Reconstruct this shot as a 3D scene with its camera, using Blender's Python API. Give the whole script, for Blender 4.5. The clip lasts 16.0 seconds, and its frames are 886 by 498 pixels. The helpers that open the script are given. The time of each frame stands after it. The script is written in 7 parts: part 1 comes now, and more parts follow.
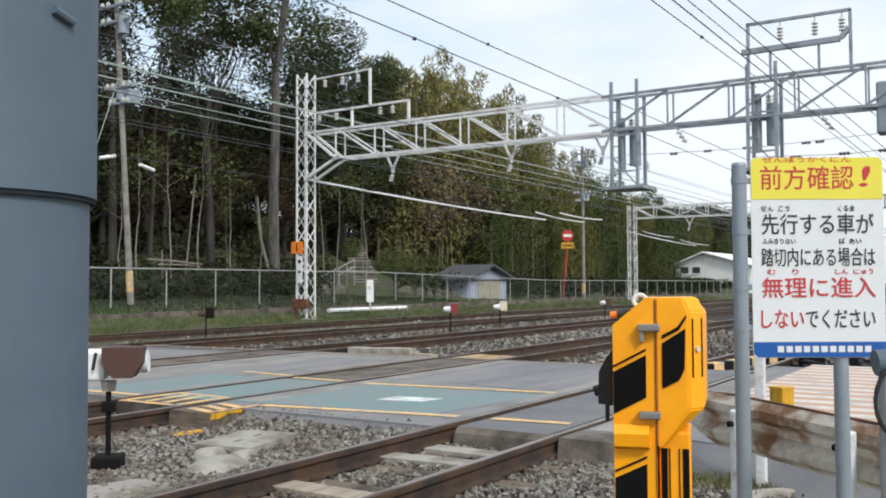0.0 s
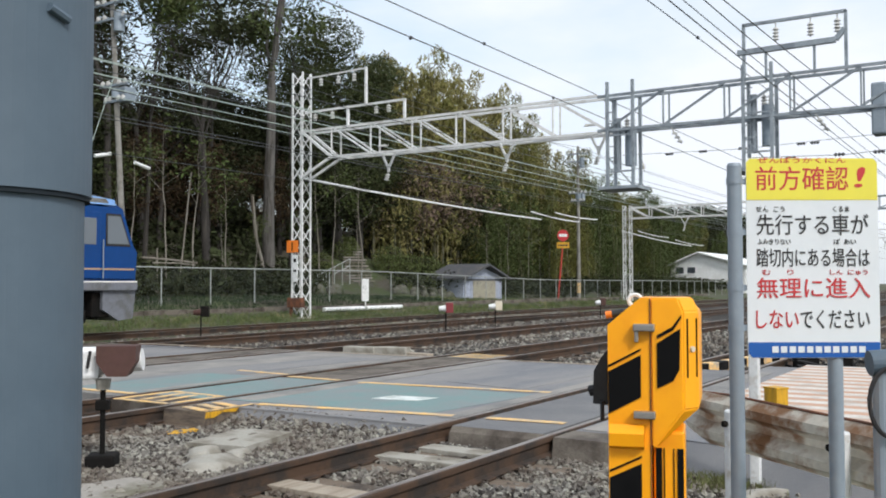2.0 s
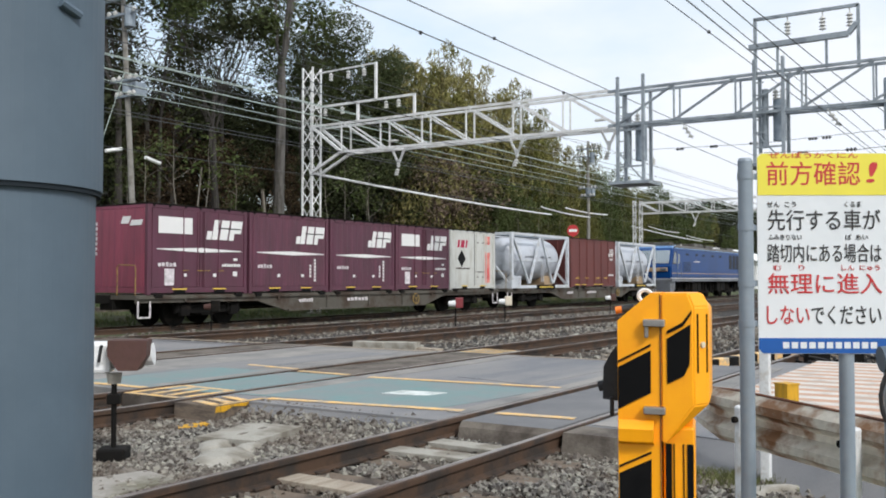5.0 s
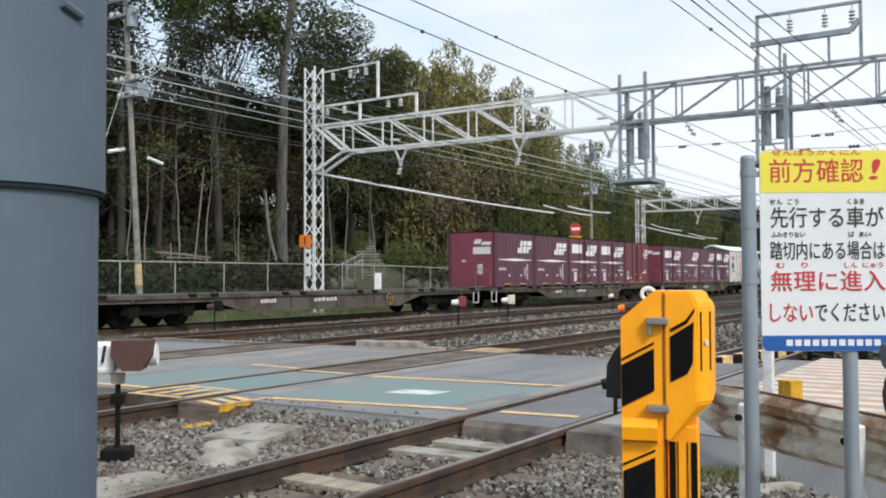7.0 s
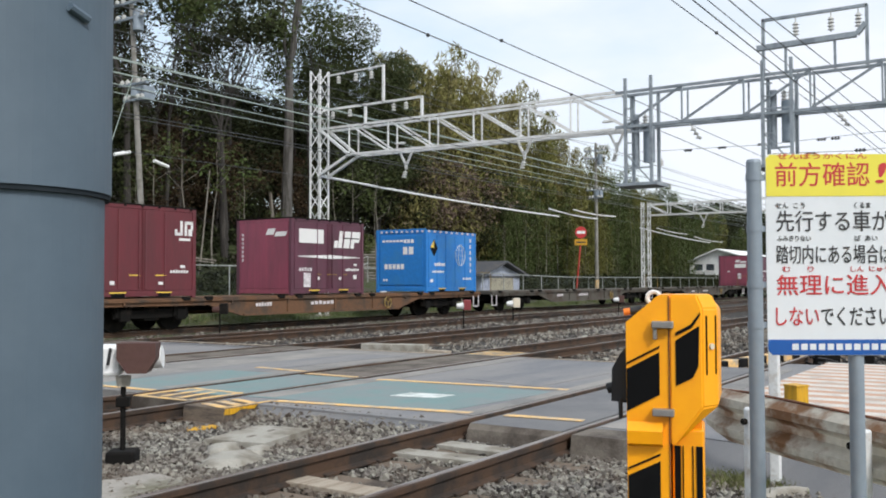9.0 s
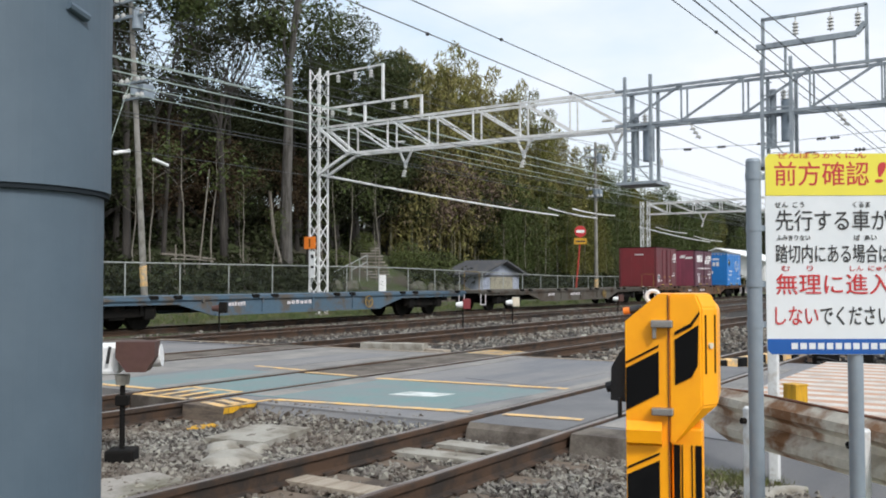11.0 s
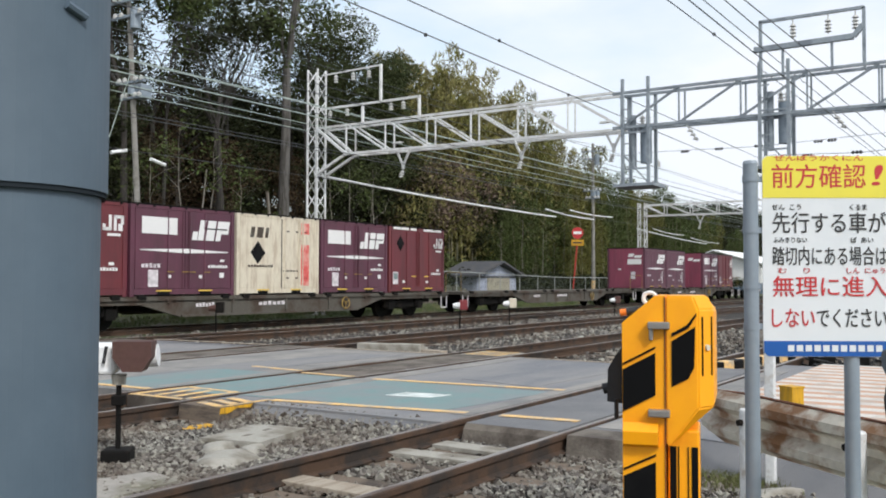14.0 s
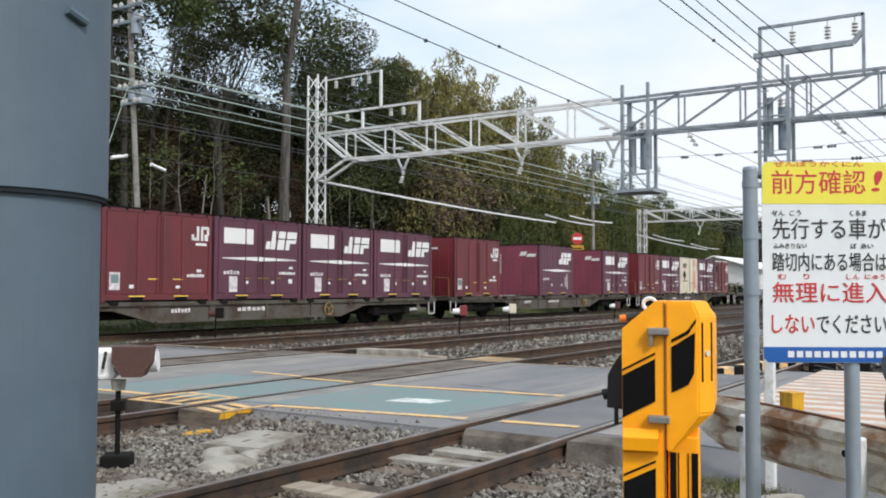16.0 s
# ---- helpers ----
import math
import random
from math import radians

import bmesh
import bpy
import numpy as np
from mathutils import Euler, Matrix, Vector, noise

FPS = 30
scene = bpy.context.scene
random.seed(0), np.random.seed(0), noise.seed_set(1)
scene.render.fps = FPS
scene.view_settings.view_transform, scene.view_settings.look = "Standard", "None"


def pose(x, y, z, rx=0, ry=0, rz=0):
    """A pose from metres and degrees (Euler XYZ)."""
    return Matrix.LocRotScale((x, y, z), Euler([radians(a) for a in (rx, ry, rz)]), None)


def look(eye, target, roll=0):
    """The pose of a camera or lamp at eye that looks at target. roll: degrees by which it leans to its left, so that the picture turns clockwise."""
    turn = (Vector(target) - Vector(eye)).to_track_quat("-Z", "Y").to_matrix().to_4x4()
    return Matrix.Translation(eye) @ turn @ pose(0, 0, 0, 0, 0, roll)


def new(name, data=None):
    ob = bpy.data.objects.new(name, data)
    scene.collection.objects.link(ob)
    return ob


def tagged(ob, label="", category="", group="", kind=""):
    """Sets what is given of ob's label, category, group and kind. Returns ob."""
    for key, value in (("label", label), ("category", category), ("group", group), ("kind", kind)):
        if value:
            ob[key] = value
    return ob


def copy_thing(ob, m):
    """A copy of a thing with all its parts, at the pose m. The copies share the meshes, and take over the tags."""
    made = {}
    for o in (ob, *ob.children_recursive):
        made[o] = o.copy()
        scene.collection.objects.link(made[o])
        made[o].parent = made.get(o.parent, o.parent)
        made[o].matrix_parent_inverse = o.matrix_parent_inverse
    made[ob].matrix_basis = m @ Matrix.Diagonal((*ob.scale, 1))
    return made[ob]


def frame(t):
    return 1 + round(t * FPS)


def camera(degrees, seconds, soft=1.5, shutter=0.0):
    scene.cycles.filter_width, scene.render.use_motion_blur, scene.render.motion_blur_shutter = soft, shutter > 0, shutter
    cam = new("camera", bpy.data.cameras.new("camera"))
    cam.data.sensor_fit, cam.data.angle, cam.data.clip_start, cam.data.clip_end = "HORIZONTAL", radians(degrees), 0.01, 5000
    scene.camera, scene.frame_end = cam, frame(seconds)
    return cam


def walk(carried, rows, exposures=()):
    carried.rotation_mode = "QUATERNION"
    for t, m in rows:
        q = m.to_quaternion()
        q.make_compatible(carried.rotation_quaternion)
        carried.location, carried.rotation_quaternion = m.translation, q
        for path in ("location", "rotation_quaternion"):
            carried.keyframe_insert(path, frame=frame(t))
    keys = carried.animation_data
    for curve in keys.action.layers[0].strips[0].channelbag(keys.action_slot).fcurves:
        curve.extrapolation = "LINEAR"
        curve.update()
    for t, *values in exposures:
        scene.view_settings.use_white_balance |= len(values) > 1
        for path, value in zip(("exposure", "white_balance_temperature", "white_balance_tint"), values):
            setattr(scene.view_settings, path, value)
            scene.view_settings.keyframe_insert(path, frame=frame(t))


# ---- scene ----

# ---- camera: it stands still and sways a little; seconds, yaw, pitch, roll ----
EYE = (0.0, 0.0, 1.234)
SWAY = [
    (0, 32.364, 2.257, -0.281),
    (0.5, 32.261, 2.285, -0.105),
    (1, 32.157, 2.199, -0.253),
    (1.5, 32.080, 2.225, 0.019),
    (2, 32.082, 2.213, -0.093),
    (2.5, 32.177, 2.154, -0.256),
    (3, 32.284, 2.151, -0.067),
    (3.5, 32.382, 2.142, -0.255),
    (4, 32.491, 2.109, 0.046),
    (6.5, 32.951, 1.761, -0.237),
    (7, 32.861, 1.838, -0.254),
    (7.5, 32.818, 1.862, -0.200),
    (8, 32.873, 1.918, -0.172),
    (8.5, 33.054, 1.978, -0.359),
    (9, 33.184, 2.043, -0.151),
    (11.5, 33.115, 1.942, -0.054),
    (12, 33.003, 1.904, 0.031),
    (12.5, 32.958, 1.846, -0.208),
    (13, 32.956, 1.889, -0.318),
    (13.5, 33.039, 1.968, -0.349),
    (14, 32.974, 2.031, 0.122),
    (14.5, 32.991, 2.090, 0.133),
    (15, 33.004, 2.169, 0.080),
    (15.5, 33.049, 2.240, -0.145),
    (16, 32.966, 2.379, 0.182),
]


def view(yaw, pitch, roll):
    a, b = radians(yaw), radians(pitch)
    way = Vector((math.cos(b) * math.cos(a), math.cos(b) * math.sin(a), math.sin(b)))
    return look(EYE, Vector(EYE) + way, roll)


cam = camera(51.62, 16.0, soft=1.9)
walk(cam, [(t, view(a, b, c)) for t, a, b, c in SWAY])

# ---- sky and sun ----
world = bpy.data.worlds.new("sky")
scene.world = world
world.use_nodes = True
wn, wl = world.node_tree.nodes, world.node_tree.links
wn.clear()
sky = wn.new("ShaderNodeTexSky")
sky.sky_type, sky.sun_disc = "NISHITA", False
sky.sun_elevation, sky.sun_rotation = radians(42), radians(205)
sky.air_density, sky.dust_density = 1.2, 2.5
coord = wn.new("ShaderNodeTexCoord")
cloud_map = wn.new("ShaderNodeMapping")
cloud_map.inputs["Scale"].default_value = (1.0, 1.0, 2.6)
cloud = wn.new("ShaderNodeTexNoise")
cloud.inputs["Scale"].default_value, cloud.inputs["Detail"].default_value = 2.1, 6.0
cloud_ramp = wn.new("ShaderNodeValToRGB")
cloud_ramp.color_ramp.elements[0].position, cloud_ramp.color_ramp.elements[1].position = 0.34, 0.56
cloud_mix = wn.new("ShaderNodeMix")
cloud_mix.data_type = "RGBA"
cloud_mix.inputs[7].default_value = (9.6, 10.1, 10.8, 1)
lift = wn.new("ShaderNodeMix")
lift.data_type, lift.blend_type = "RGBA", "ADD"
lift.inputs[0].default_value = 1.0
lift.inputs[7].default_value = (4.2, 4.9, 5.4, 1)
back = wn.new("ShaderNodeBackground")
back.inputs["Strength"].default_value = 0.1
out = wn.new("ShaderNodeOutputWorld")
wl.new(coord.outputs["Generated"], cloud_map.inputs["Vector"])
wl.new(cloud_map.outputs["Vector"], cloud.inputs["Vector"])
wl.new(cloud.outputs["Fac"], cloud_ramp.inputs["Fac"])
wl.new(cloud_ramp.outputs["Color"], cloud_mix.inputs[0])
wl.new(sky.outputs["Color"], lift.inputs[6])
wl.new(lift.outputs[2], cloud_mix.inputs[6])
wl.new(cloud_mix.outputs[2], back.inputs["Color"])
wl.new(back.outputs["Background"], out.inputs["Surface"])

sun = new("sun", bpy.data.lights.new("sun", "SUN"))
sun.data.energy, sun.data.angle, sun.data.color = 2.3, radians(10), (1.0, 0.985, 0.96)
sun.matrix_world = look((-14, -30, 30), (0, 0, 0))
scene.view_settings.exposure = 0.0


# ---- materials ----
def shade(name, col, rough=0.6, metal=0.0, dirt=None, amount=0.5, grain=30.0, patch=1.5, bump=0.15, spread=0.12,
          random_by="", vary=0.45, sharp=0.15, stretch=(1, 1, 1), glow=0.0, gloss=0.5):
    """A surface: colour, fine grain, patches of dirt and wear, and relief."""
    m = bpy.data.materials.new(name)
    m.use_nodes = True
    n, l = m.node_tree.nodes, m.node_tree.links
    b = n["Principled BSDF"]
    b.inputs["Roughness"].default_value, b.inputs["Metallic"].default_value = rough, metal
    b.inputs["Specular IOR Level"].default_value = gloss
    tc = n.new("ShaderNodeTexCoord")
    mp = n.new("ShaderNodeMapping")
    mp.inputs["Scale"].default_value = stretch
    l.new(tc.outputs["Object"], mp.inputs["Vector"])
    fine = n.new("ShaderNodeTexNoise")
    fine.inputs["Scale"].default_value, fine.inputs["Detail"].default_value = grain, 5
    l.new(mp.outputs["Vector"], fine.inputs["Vector"])
    hs = n.new("ShaderNodeHueSaturation")
    hs.inputs["Color"].default_value = (*col, 1)
    val = n.new("ShaderNodeMapRange")
    val.inputs["From Min"].default_value, val.inputs["From Max"].default_value = 0.25, 0.75
    val.inputs["To Min"].default_value, val.inputs["To Max"].default_value = 1 - spread, 1 + spread
    l.new(fine.outputs["Fac"], val.inputs["Value"])
    last = val.outputs["Result"]
    if random_by:
        if random_by == "object":
            rnd = n.new("ShaderNodeObjectInfo").outputs["Random"]
        else:
            rnd = n.new("ShaderNodeNewGeometry").outputs["Random Per Island"]
        mr = n.new("ShaderNodeMapRange")
        mr.inputs["To Min"].default_value, mr.inputs["To Max"].default_value = 1 - vary, 1 + vary
        l.new(rnd, mr.inputs["Value"])
        mu = n.new("ShaderNodeMath")
        mu.operation = "MULTIPLY"
        l.new(last, mu.inputs[0])
        l.new(mr.outputs["Result"], mu.inputs[1])
        last = mu.outputs["Value"]
        hr = n.new("ShaderNodeMapRange")
        hr.inputs["To Min"].default_value, hr.inputs["To Max"].default_value = 0.5 - 0.055 * vary, 0.5 + 0.055 * vary
        l.new(rnd, hr.inputs["Value"])
        l.new(hr.outputs["Result"], hs.inputs["Hue"])
    l.new(last, hs.inputs["Value"])
    colour = hs.outputs["Color"]
    if dirt:
        big = n.new("ShaderNodeTexNoise")
        big.inputs["Scale"].default_value, big.inputs["Detail"].default_value = patch, 7
        big.inputs["Roughness"].default_value = 0.65
        l.new(mp.outputs["Vector"], big.inputs["Vector"])
        rp = n.new("ShaderNodeMapRange")
        mid = 0.72 - 0.4 * amount
        rp.inputs["From Min"].default_value, rp.inputs["From Max"].default_value = mid - sharp / 2, mid + sharp / 2
        l.new(big.outputs["Fac"], rp.inputs["Value"])
        mx = n.new("ShaderNodeMix")
        mx.data_type = "RGBA"
        l.new(rp.outputs["Result"], mx.inputs[0])
        l.new(colour, mx.inputs[6])
        mx.inputs[7].default_value = (*dirt, 1)
        colour = mx.outputs[2]
    l.new(colour, b.inputs["Base Color"])
    if bump:
        bp = n.new("ShaderNodeBump")
        bp.inputs["Strength"].default_value, bp.inputs["Distance"].default_value = bump, 0.02
        l.new(fine.outputs["Fac"], bp.inputs["Height"])
        l.new(bp.outputs["Normal"], b.inputs["Normal"])
    if glow:
        b.inputs["Emission Color"].default_value, b.inputs["Emission Strength"].default_value = (*col, 1), glow
    return m


M = {
    "soil": shade("soil", (0.07, 0.06, 0.045), 0.95, dirt=(0.05, 0.07, 0.02), amount=0.55, grain=4, patch=0.35, bump=0.5),
    "grass": shade("grass", (0.075, 0.105, 0.03), 0.85, random_by="island", grain=6, dirt=(0.2, 0.19, 0.09), amount=0.4),
    "weed": shade("weed", (0.13, 0.135, 0.05), 0.85, random_by="island", grain=6),
    # Bed colour darkened to stand in for the shade between stones.
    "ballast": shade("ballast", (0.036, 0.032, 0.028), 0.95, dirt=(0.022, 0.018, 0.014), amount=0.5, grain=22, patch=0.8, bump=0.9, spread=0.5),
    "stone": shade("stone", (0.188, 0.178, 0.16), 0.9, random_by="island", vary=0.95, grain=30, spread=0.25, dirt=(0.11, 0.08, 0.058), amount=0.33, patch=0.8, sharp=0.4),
    "asphalt": shade("asphalt", (0.165, 0.17, 0.185), 0.82, dirt=(0.26, 0.25, 0.24), amount=0.46, grain=120, patch=0.7, bump=0.25, sharp=0.28, stretch=(0.5, 1.6, 1)),
    "asphalt_pale": shade("asphalt_pale", (0.29, 0.275, 0.255), 0.88, dirt=(0.17, 0.168, 0.165), amount=0.5, grain=110, patch=1.4, bump=0.25, sharp=0.3),
    "asphalt_dark": shade("asphalt_dark", (0.13, 0.133, 0.142), 0.82, dirt=(0.2, 0.197, 0.195), amount=0.4, grain=120, patch=1.1, bump=0.25, sharp=0.4),
    "green_paint": shade("green_paint", (0.15, 0.255, 0.25), 0.8, dirt=(0.21, 0.225, 0.23), amount=0.55, grain=60, patch=1.6, sharp=0.35),
    "yellow_line": shade("yellow_line", (0.80, 0.51, 0.2), 0.7, dirt=(0.4, 0.35, 0.28), amount=0.46, grain=50, patch=5, sharp=0.2),
    "white_line": shade("white_line", (0.66, 0.70, 0.68), 0.7, dirt=(0.35, 0.4, 0.38), amount=0.4, grain=50, patch=5),
    "stripe_orange": shade("stripe_orange", (0.5, 0.3, 0.2), 0.75, dirt=(0.42, 0.34, 0.28), amount=0.4, grain=50, patch=3),
    "stripe_white": shade("stripe_white", (0.6, 0.565, 0.52), 0.75, dirt=(0.42, 0.38, 0.34), amount=0.4, grain=50, patch=3),
    "concrete": shade("concrete", (0.34, 0.325, 0.285), 0.9, dirt=(0.19, 0.17, 0.135), amount=0.45, grain=40, patch=2.5, bump=0.35),
    "concrete_dark": shade("concrete_dark", (0.15, 0.13, 0.108), 0.9, dirt=(0.065, 0.052, 0.042), amount=0.5, grain=40, patch=2, bump=0.35),
    "rail_rust": shade("rail_rust", (0.066, 0.036, 0.02), 0.8, dirt=(0.024, 0.018, 0.014), amount=0.5, grain=50, patch=3),
    "rail_head": shade("rail_head", (0.36, 0.33, 0.31), 0.42, 0.6, dirt=(0.16, 0.11, 0.085), amount=0.5, grain=60, patch=3, stretch=(0.2, 6, 6)),
    "sleeper_grey": shade("sleeper_grey", (0.15, 0.115, 0.085), 0.9, dirt=(0.055, 0.042, 0.032), amount=0.55, grain=25, patch=2.5, bump=0.4),
    "timber": shade("timber", (0.15, 0.115, 0.085), 0.9, dirt=(0.07, 0.055, 0.045), amount=0.5, grain=20, patch=3, stretch=(6, 1, 6), bump=0.4),
    "light_timber": shade("light_timber", (0.36, 0.31, 0.245), 0.85, dirt=(0.25, 0.2, 0.15), amount=0.45, grain=20, patch=3, stretch=(1, 8, 8)),
    "galvanised": shade("galvanised", (0.29, 0.34, 0.39), 0.55, 0.2, dirt=(0.21, 0.255, 0.3), amount=0.5, grain=25, patch=5, spread=0.06, bump=0.05, sharp=0.5),
    "pole_grey": shade("pole_grey", (0.098, 0.136, 0.174), 0.65, 0.0, dirt=(0.062, 0.094, 0.127), amount=0.5, grain=14, patch=5, spread=0.07, bump=0.03, sharp=0.6),
    "dark_gap": shade("dark_gap", (0.022, 0.028, 0.034), 0.9, gloss=0.1),
    # The gantry beams take this where lit and truss_grey where not.
    "mast_white": shade("mast_white", (0.74, 0.75, 0.75), 0.55, 0.0, dirt=(0.55, 0.54, 0.52), amount=0.35, grain=20, patch=2),
    "truss_grey": shade("truss_grey", (0.31, 0.35, 0.385), 0.5, 0.2, dirt=(0.2, 0.23, 0.26), amount=0.45, grain=20, patch=2),
    "rust": shade("rust", (0.18, 0.07, 0.035), 0.9, dirt=(0.09, 0.04, 0.025), amount=0.5, grain=30, patch=4),
    "rust_paint": shade("rust_paint", (0.66, 0.63, 0.56), 0.55, dirt=(0.29, 0.155, 0.075), amount=0.4, grain=25, patch=2.6, sharp=0.13),
    "white_post": shade("white_post", (0.68, 0.69, 0.69), 0.5, dirt=(0.4, 0.34, 0.27), amount=0.32, grain=25, patch=7),
    "gate_yellow": shade("gate_yellow", (1.0, 0.405, 0.002), 0.42, dirt=(0.95, 0.36, 0.004), amount=0.4, grain=12, patch=4, spread=0.03, bump=0.02),
    "gate_black": shade("gate_black", (0.004, 0.004, 0.0045), 0.6, gloss=0.12, dirt=(0.011, 0.011, 0.011), amount=0.4, grain=12, spread=0.1, bump=0.03),
    "box_yellow": shade("box_yellow", (0.62, 0.33, 0.01), 0.55, dirt=(0.34, 0.19, 0.02), amount=0.42, grain=16, patch=6, stretch=(3, 3, 0.5)),
    "black_rubber": shade("black_rubber", (0.018, 0.018, 0.02), 0.7),
    "brushed": shade("brushed", (0.33, 0.31, 0.29), 0.4, 0.7, grain=60, stretch=(1, 1, 9)),
    "sign_white": shade("sign_white", (0.70, 0.735, 0.76), 0.45, dirt=(0.64, 0.68, 0.71), amount=0.35, grain=10, spread=0.02, bump=0),
    "sign_yellow": shade("sign_yellow", (0.78, 0.69, 0.07), 0.45, dirt=(0.72, 0.64, 0.08), amount=0.35, grain=10, spread=0.02, bump=0),
    "sign_red": shade("sign_red", (0.52, 0.03, 0.035), 0.5, grain=10, spread=0.04, bump=0),
    "sign_black": shade("sign_black", (0.03, 0.03, 0.032), 0.5, grain=10, spread=0.04, bump=0),
    "sign_blue": shade("sign_blue", (0.006, 0.09, 0.36), 0.5, grain=10, spread=0.04, bump=0),
    "orange": shade("orange", (0.85, 0.22, 0.02), 0.5),
    "white": shade("white", (0.8, 0.81, 0.81), 0.5, dirt=(0.62, 0.62, 0.6), amount=0.3, grain=15, patch=4),
    "brown_box": shade("brown_box", (0.075, 0.034, 0.026), 0.7, dirt=(0.08, 0.035, 0.03), amount=0.4, grain=20, patch=6),
    "loco_blue": shade("loco_blue", (0.0015, 0.047, 0.2), 0.36, gloss=0.3, dirt=(0.002, 0.038, 0.15), amount=0.35, grain=6, patch=0.9, spread=0.05, bump=0.02, sharp=0.4),
    "loco_pale": shade("loco_pale", (0.22, 0.4, 0.72), 0.4, grain=6, bump=0.02),
    "loco_gold": shade("loco_gold", (0.46, 0.32, 0.2), 0.45, 0.2, grain=8, bump=0.02),
    "loco_grey": shade("loco_grey", (0.16, 0.17, 0.195), 0.5, dirt=(0.11, 0.11, 0.11), amount=0.4, grain=12, patch=2),
    "loco_roof": shade("loco_roof", (0.12, 0.12, 0.11), 0.7, dirt=(0.065, 0.055, 0.045), amount=0.5, grain=12, patch=2),
    "loco_grille": shade("loco_grille", (0.012, 0.015, 0.022), 0.6, grain=20),
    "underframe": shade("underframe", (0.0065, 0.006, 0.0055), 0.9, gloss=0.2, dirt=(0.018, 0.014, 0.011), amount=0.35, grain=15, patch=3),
    "windscreen_glass": shade("windscreen_glass", (0.42, 0.46, 0.48), 0.08, 0.75, grain=2, spread=0.03, bump=0, gloss=1.0),
    "glass": shade("glass", (0.10, 0.12, 0.14), 0.06, 0.0, grain=2, spread=0.02, bump=0, gloss=1.0),
    "deck_grey": shade("deck_grey", (0.088, 0.08, 0.066), 0.8, dirt=(0.055, 0.036, 0.025), amount=0.45, grain=14, patch=1.5),
    "deck_rust": shade("deck_rust", (0.14, 0.07, 0.035), 0.85, dirt=(0.07, 0.047, 0.033), amount=0.45, grain=14, patch=1.5),
    "deck_blue": shade("deck_blue", (0.07, 0.12, 0.17), 0.75, dirt=(0.10, 0.085, 0.07), amount=0.42, grain=14, patch=1.5),
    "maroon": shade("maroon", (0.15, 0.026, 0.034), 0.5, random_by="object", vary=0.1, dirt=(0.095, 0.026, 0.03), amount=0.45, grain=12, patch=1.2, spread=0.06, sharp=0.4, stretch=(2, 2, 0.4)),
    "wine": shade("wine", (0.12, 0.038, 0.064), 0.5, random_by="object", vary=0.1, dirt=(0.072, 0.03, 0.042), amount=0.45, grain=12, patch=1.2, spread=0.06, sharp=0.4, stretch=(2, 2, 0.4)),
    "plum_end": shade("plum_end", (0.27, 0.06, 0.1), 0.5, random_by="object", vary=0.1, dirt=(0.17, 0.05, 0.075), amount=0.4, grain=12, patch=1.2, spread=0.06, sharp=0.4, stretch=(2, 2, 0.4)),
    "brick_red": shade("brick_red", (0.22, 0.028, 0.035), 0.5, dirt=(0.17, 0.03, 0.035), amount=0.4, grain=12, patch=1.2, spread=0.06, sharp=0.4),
    "brown_red": shade("brown_red", (0.14, 0.035, 0.03), 0.55, dirt=(0.10, 0.03, 0.028), amount=0.45, grain=12, patch=1.0, spread=0.06, sharp=0.4, stretch=(2, 2, 0.4)),
    "cream": shade("cream", (0.66, 0.60, 0.48), 0.6, dirt=(0.5, 0.42, 0.32), amount=0.42, grain=12, patch=2.2, stretch=(3, 3, 0.5)),
    "ivory": shade("ivory", (0.56, 0.57, 0.54), 0.6, dirt=(0.46, 0.45, 0.41), amount=0.4, grain=12, patch=2.2, stretch=(3, 3, 0.5)),
    "sky_blue": shade("sky_blue", (0.015, 0.19, 0.56), 0.5, dirt=(0.03, 0.2, 0.5), amount=0.35, grain=12, patch=2),
    "tank_white": shade("tank_white", (0.47, 0.50, 0.55), 0.4, dirt=(0.38, 0.40, 0.43), amount=0.35, grain=8, patch=1.2, spread=0.04, bump=0.02),
    "tank_frame": shade("tank_frame", (0.56, 0.59, 0.63), 0.5, dirt=(0.4, 0.39, 0.37), amount=0.3, grain=8, patch=3),
    "tank_tan": shade("tank_tan", (0.42, 0.30, 0.18), 0.6),
    "hand_yellow": shade("hand_yellow", (0.3, 0.2, 0.05), 0.6, dirt=(0.14, 0.08, 0.04), amount=0.45, patch=4),
    "decal": shade("decal", (0.76, 0.76, 0.75), 0.55, grain=40, spread=0.06, bump=0),
    "decal_pale": shade("decal_pale", (0.62, 0.58, 0.6), 0.55, grain=9, spread=0.45, bump=0),
    "decal_red": shade("decal_red", (0.66, 0.1, 0.09), 0.55, dirt=(0.7, 0.4, 0.33), amount=0.4, patch=2, bump=0),
    "emblem_red": shade("emblem_red", (0.42, 0.012, 0.06), 0.55, bump=0),
    "decal_yellow": shade("decal_yellow", (0.8, 0.55, 0.08), 0.55, bump=0),
    "wire": shade("wire", (0.07, 0.075, 0.08), 0.6, 0.4),
    "wire_pale": shade("wire_pale", (0.35, 0.42, 0.38), 0.6, 0.1),
    "bark": shade("bark", (0.042, 0.037, 0.033), 0.95, dirt=(0.085, 0.077, 0.067), amount=0.3, grain=9, patch=1.2, stretch=(3, 3, 0.5), bump=0.7),
    "bark_grey": shade("bark_grey", (0.115, 0.108, 0.1), 0.95, dirt=(0.055, 0.05, 0.044), amount=0.5, grain=9, patch=1.6, stretch=(3, 3, 0.5), bump=0.7),
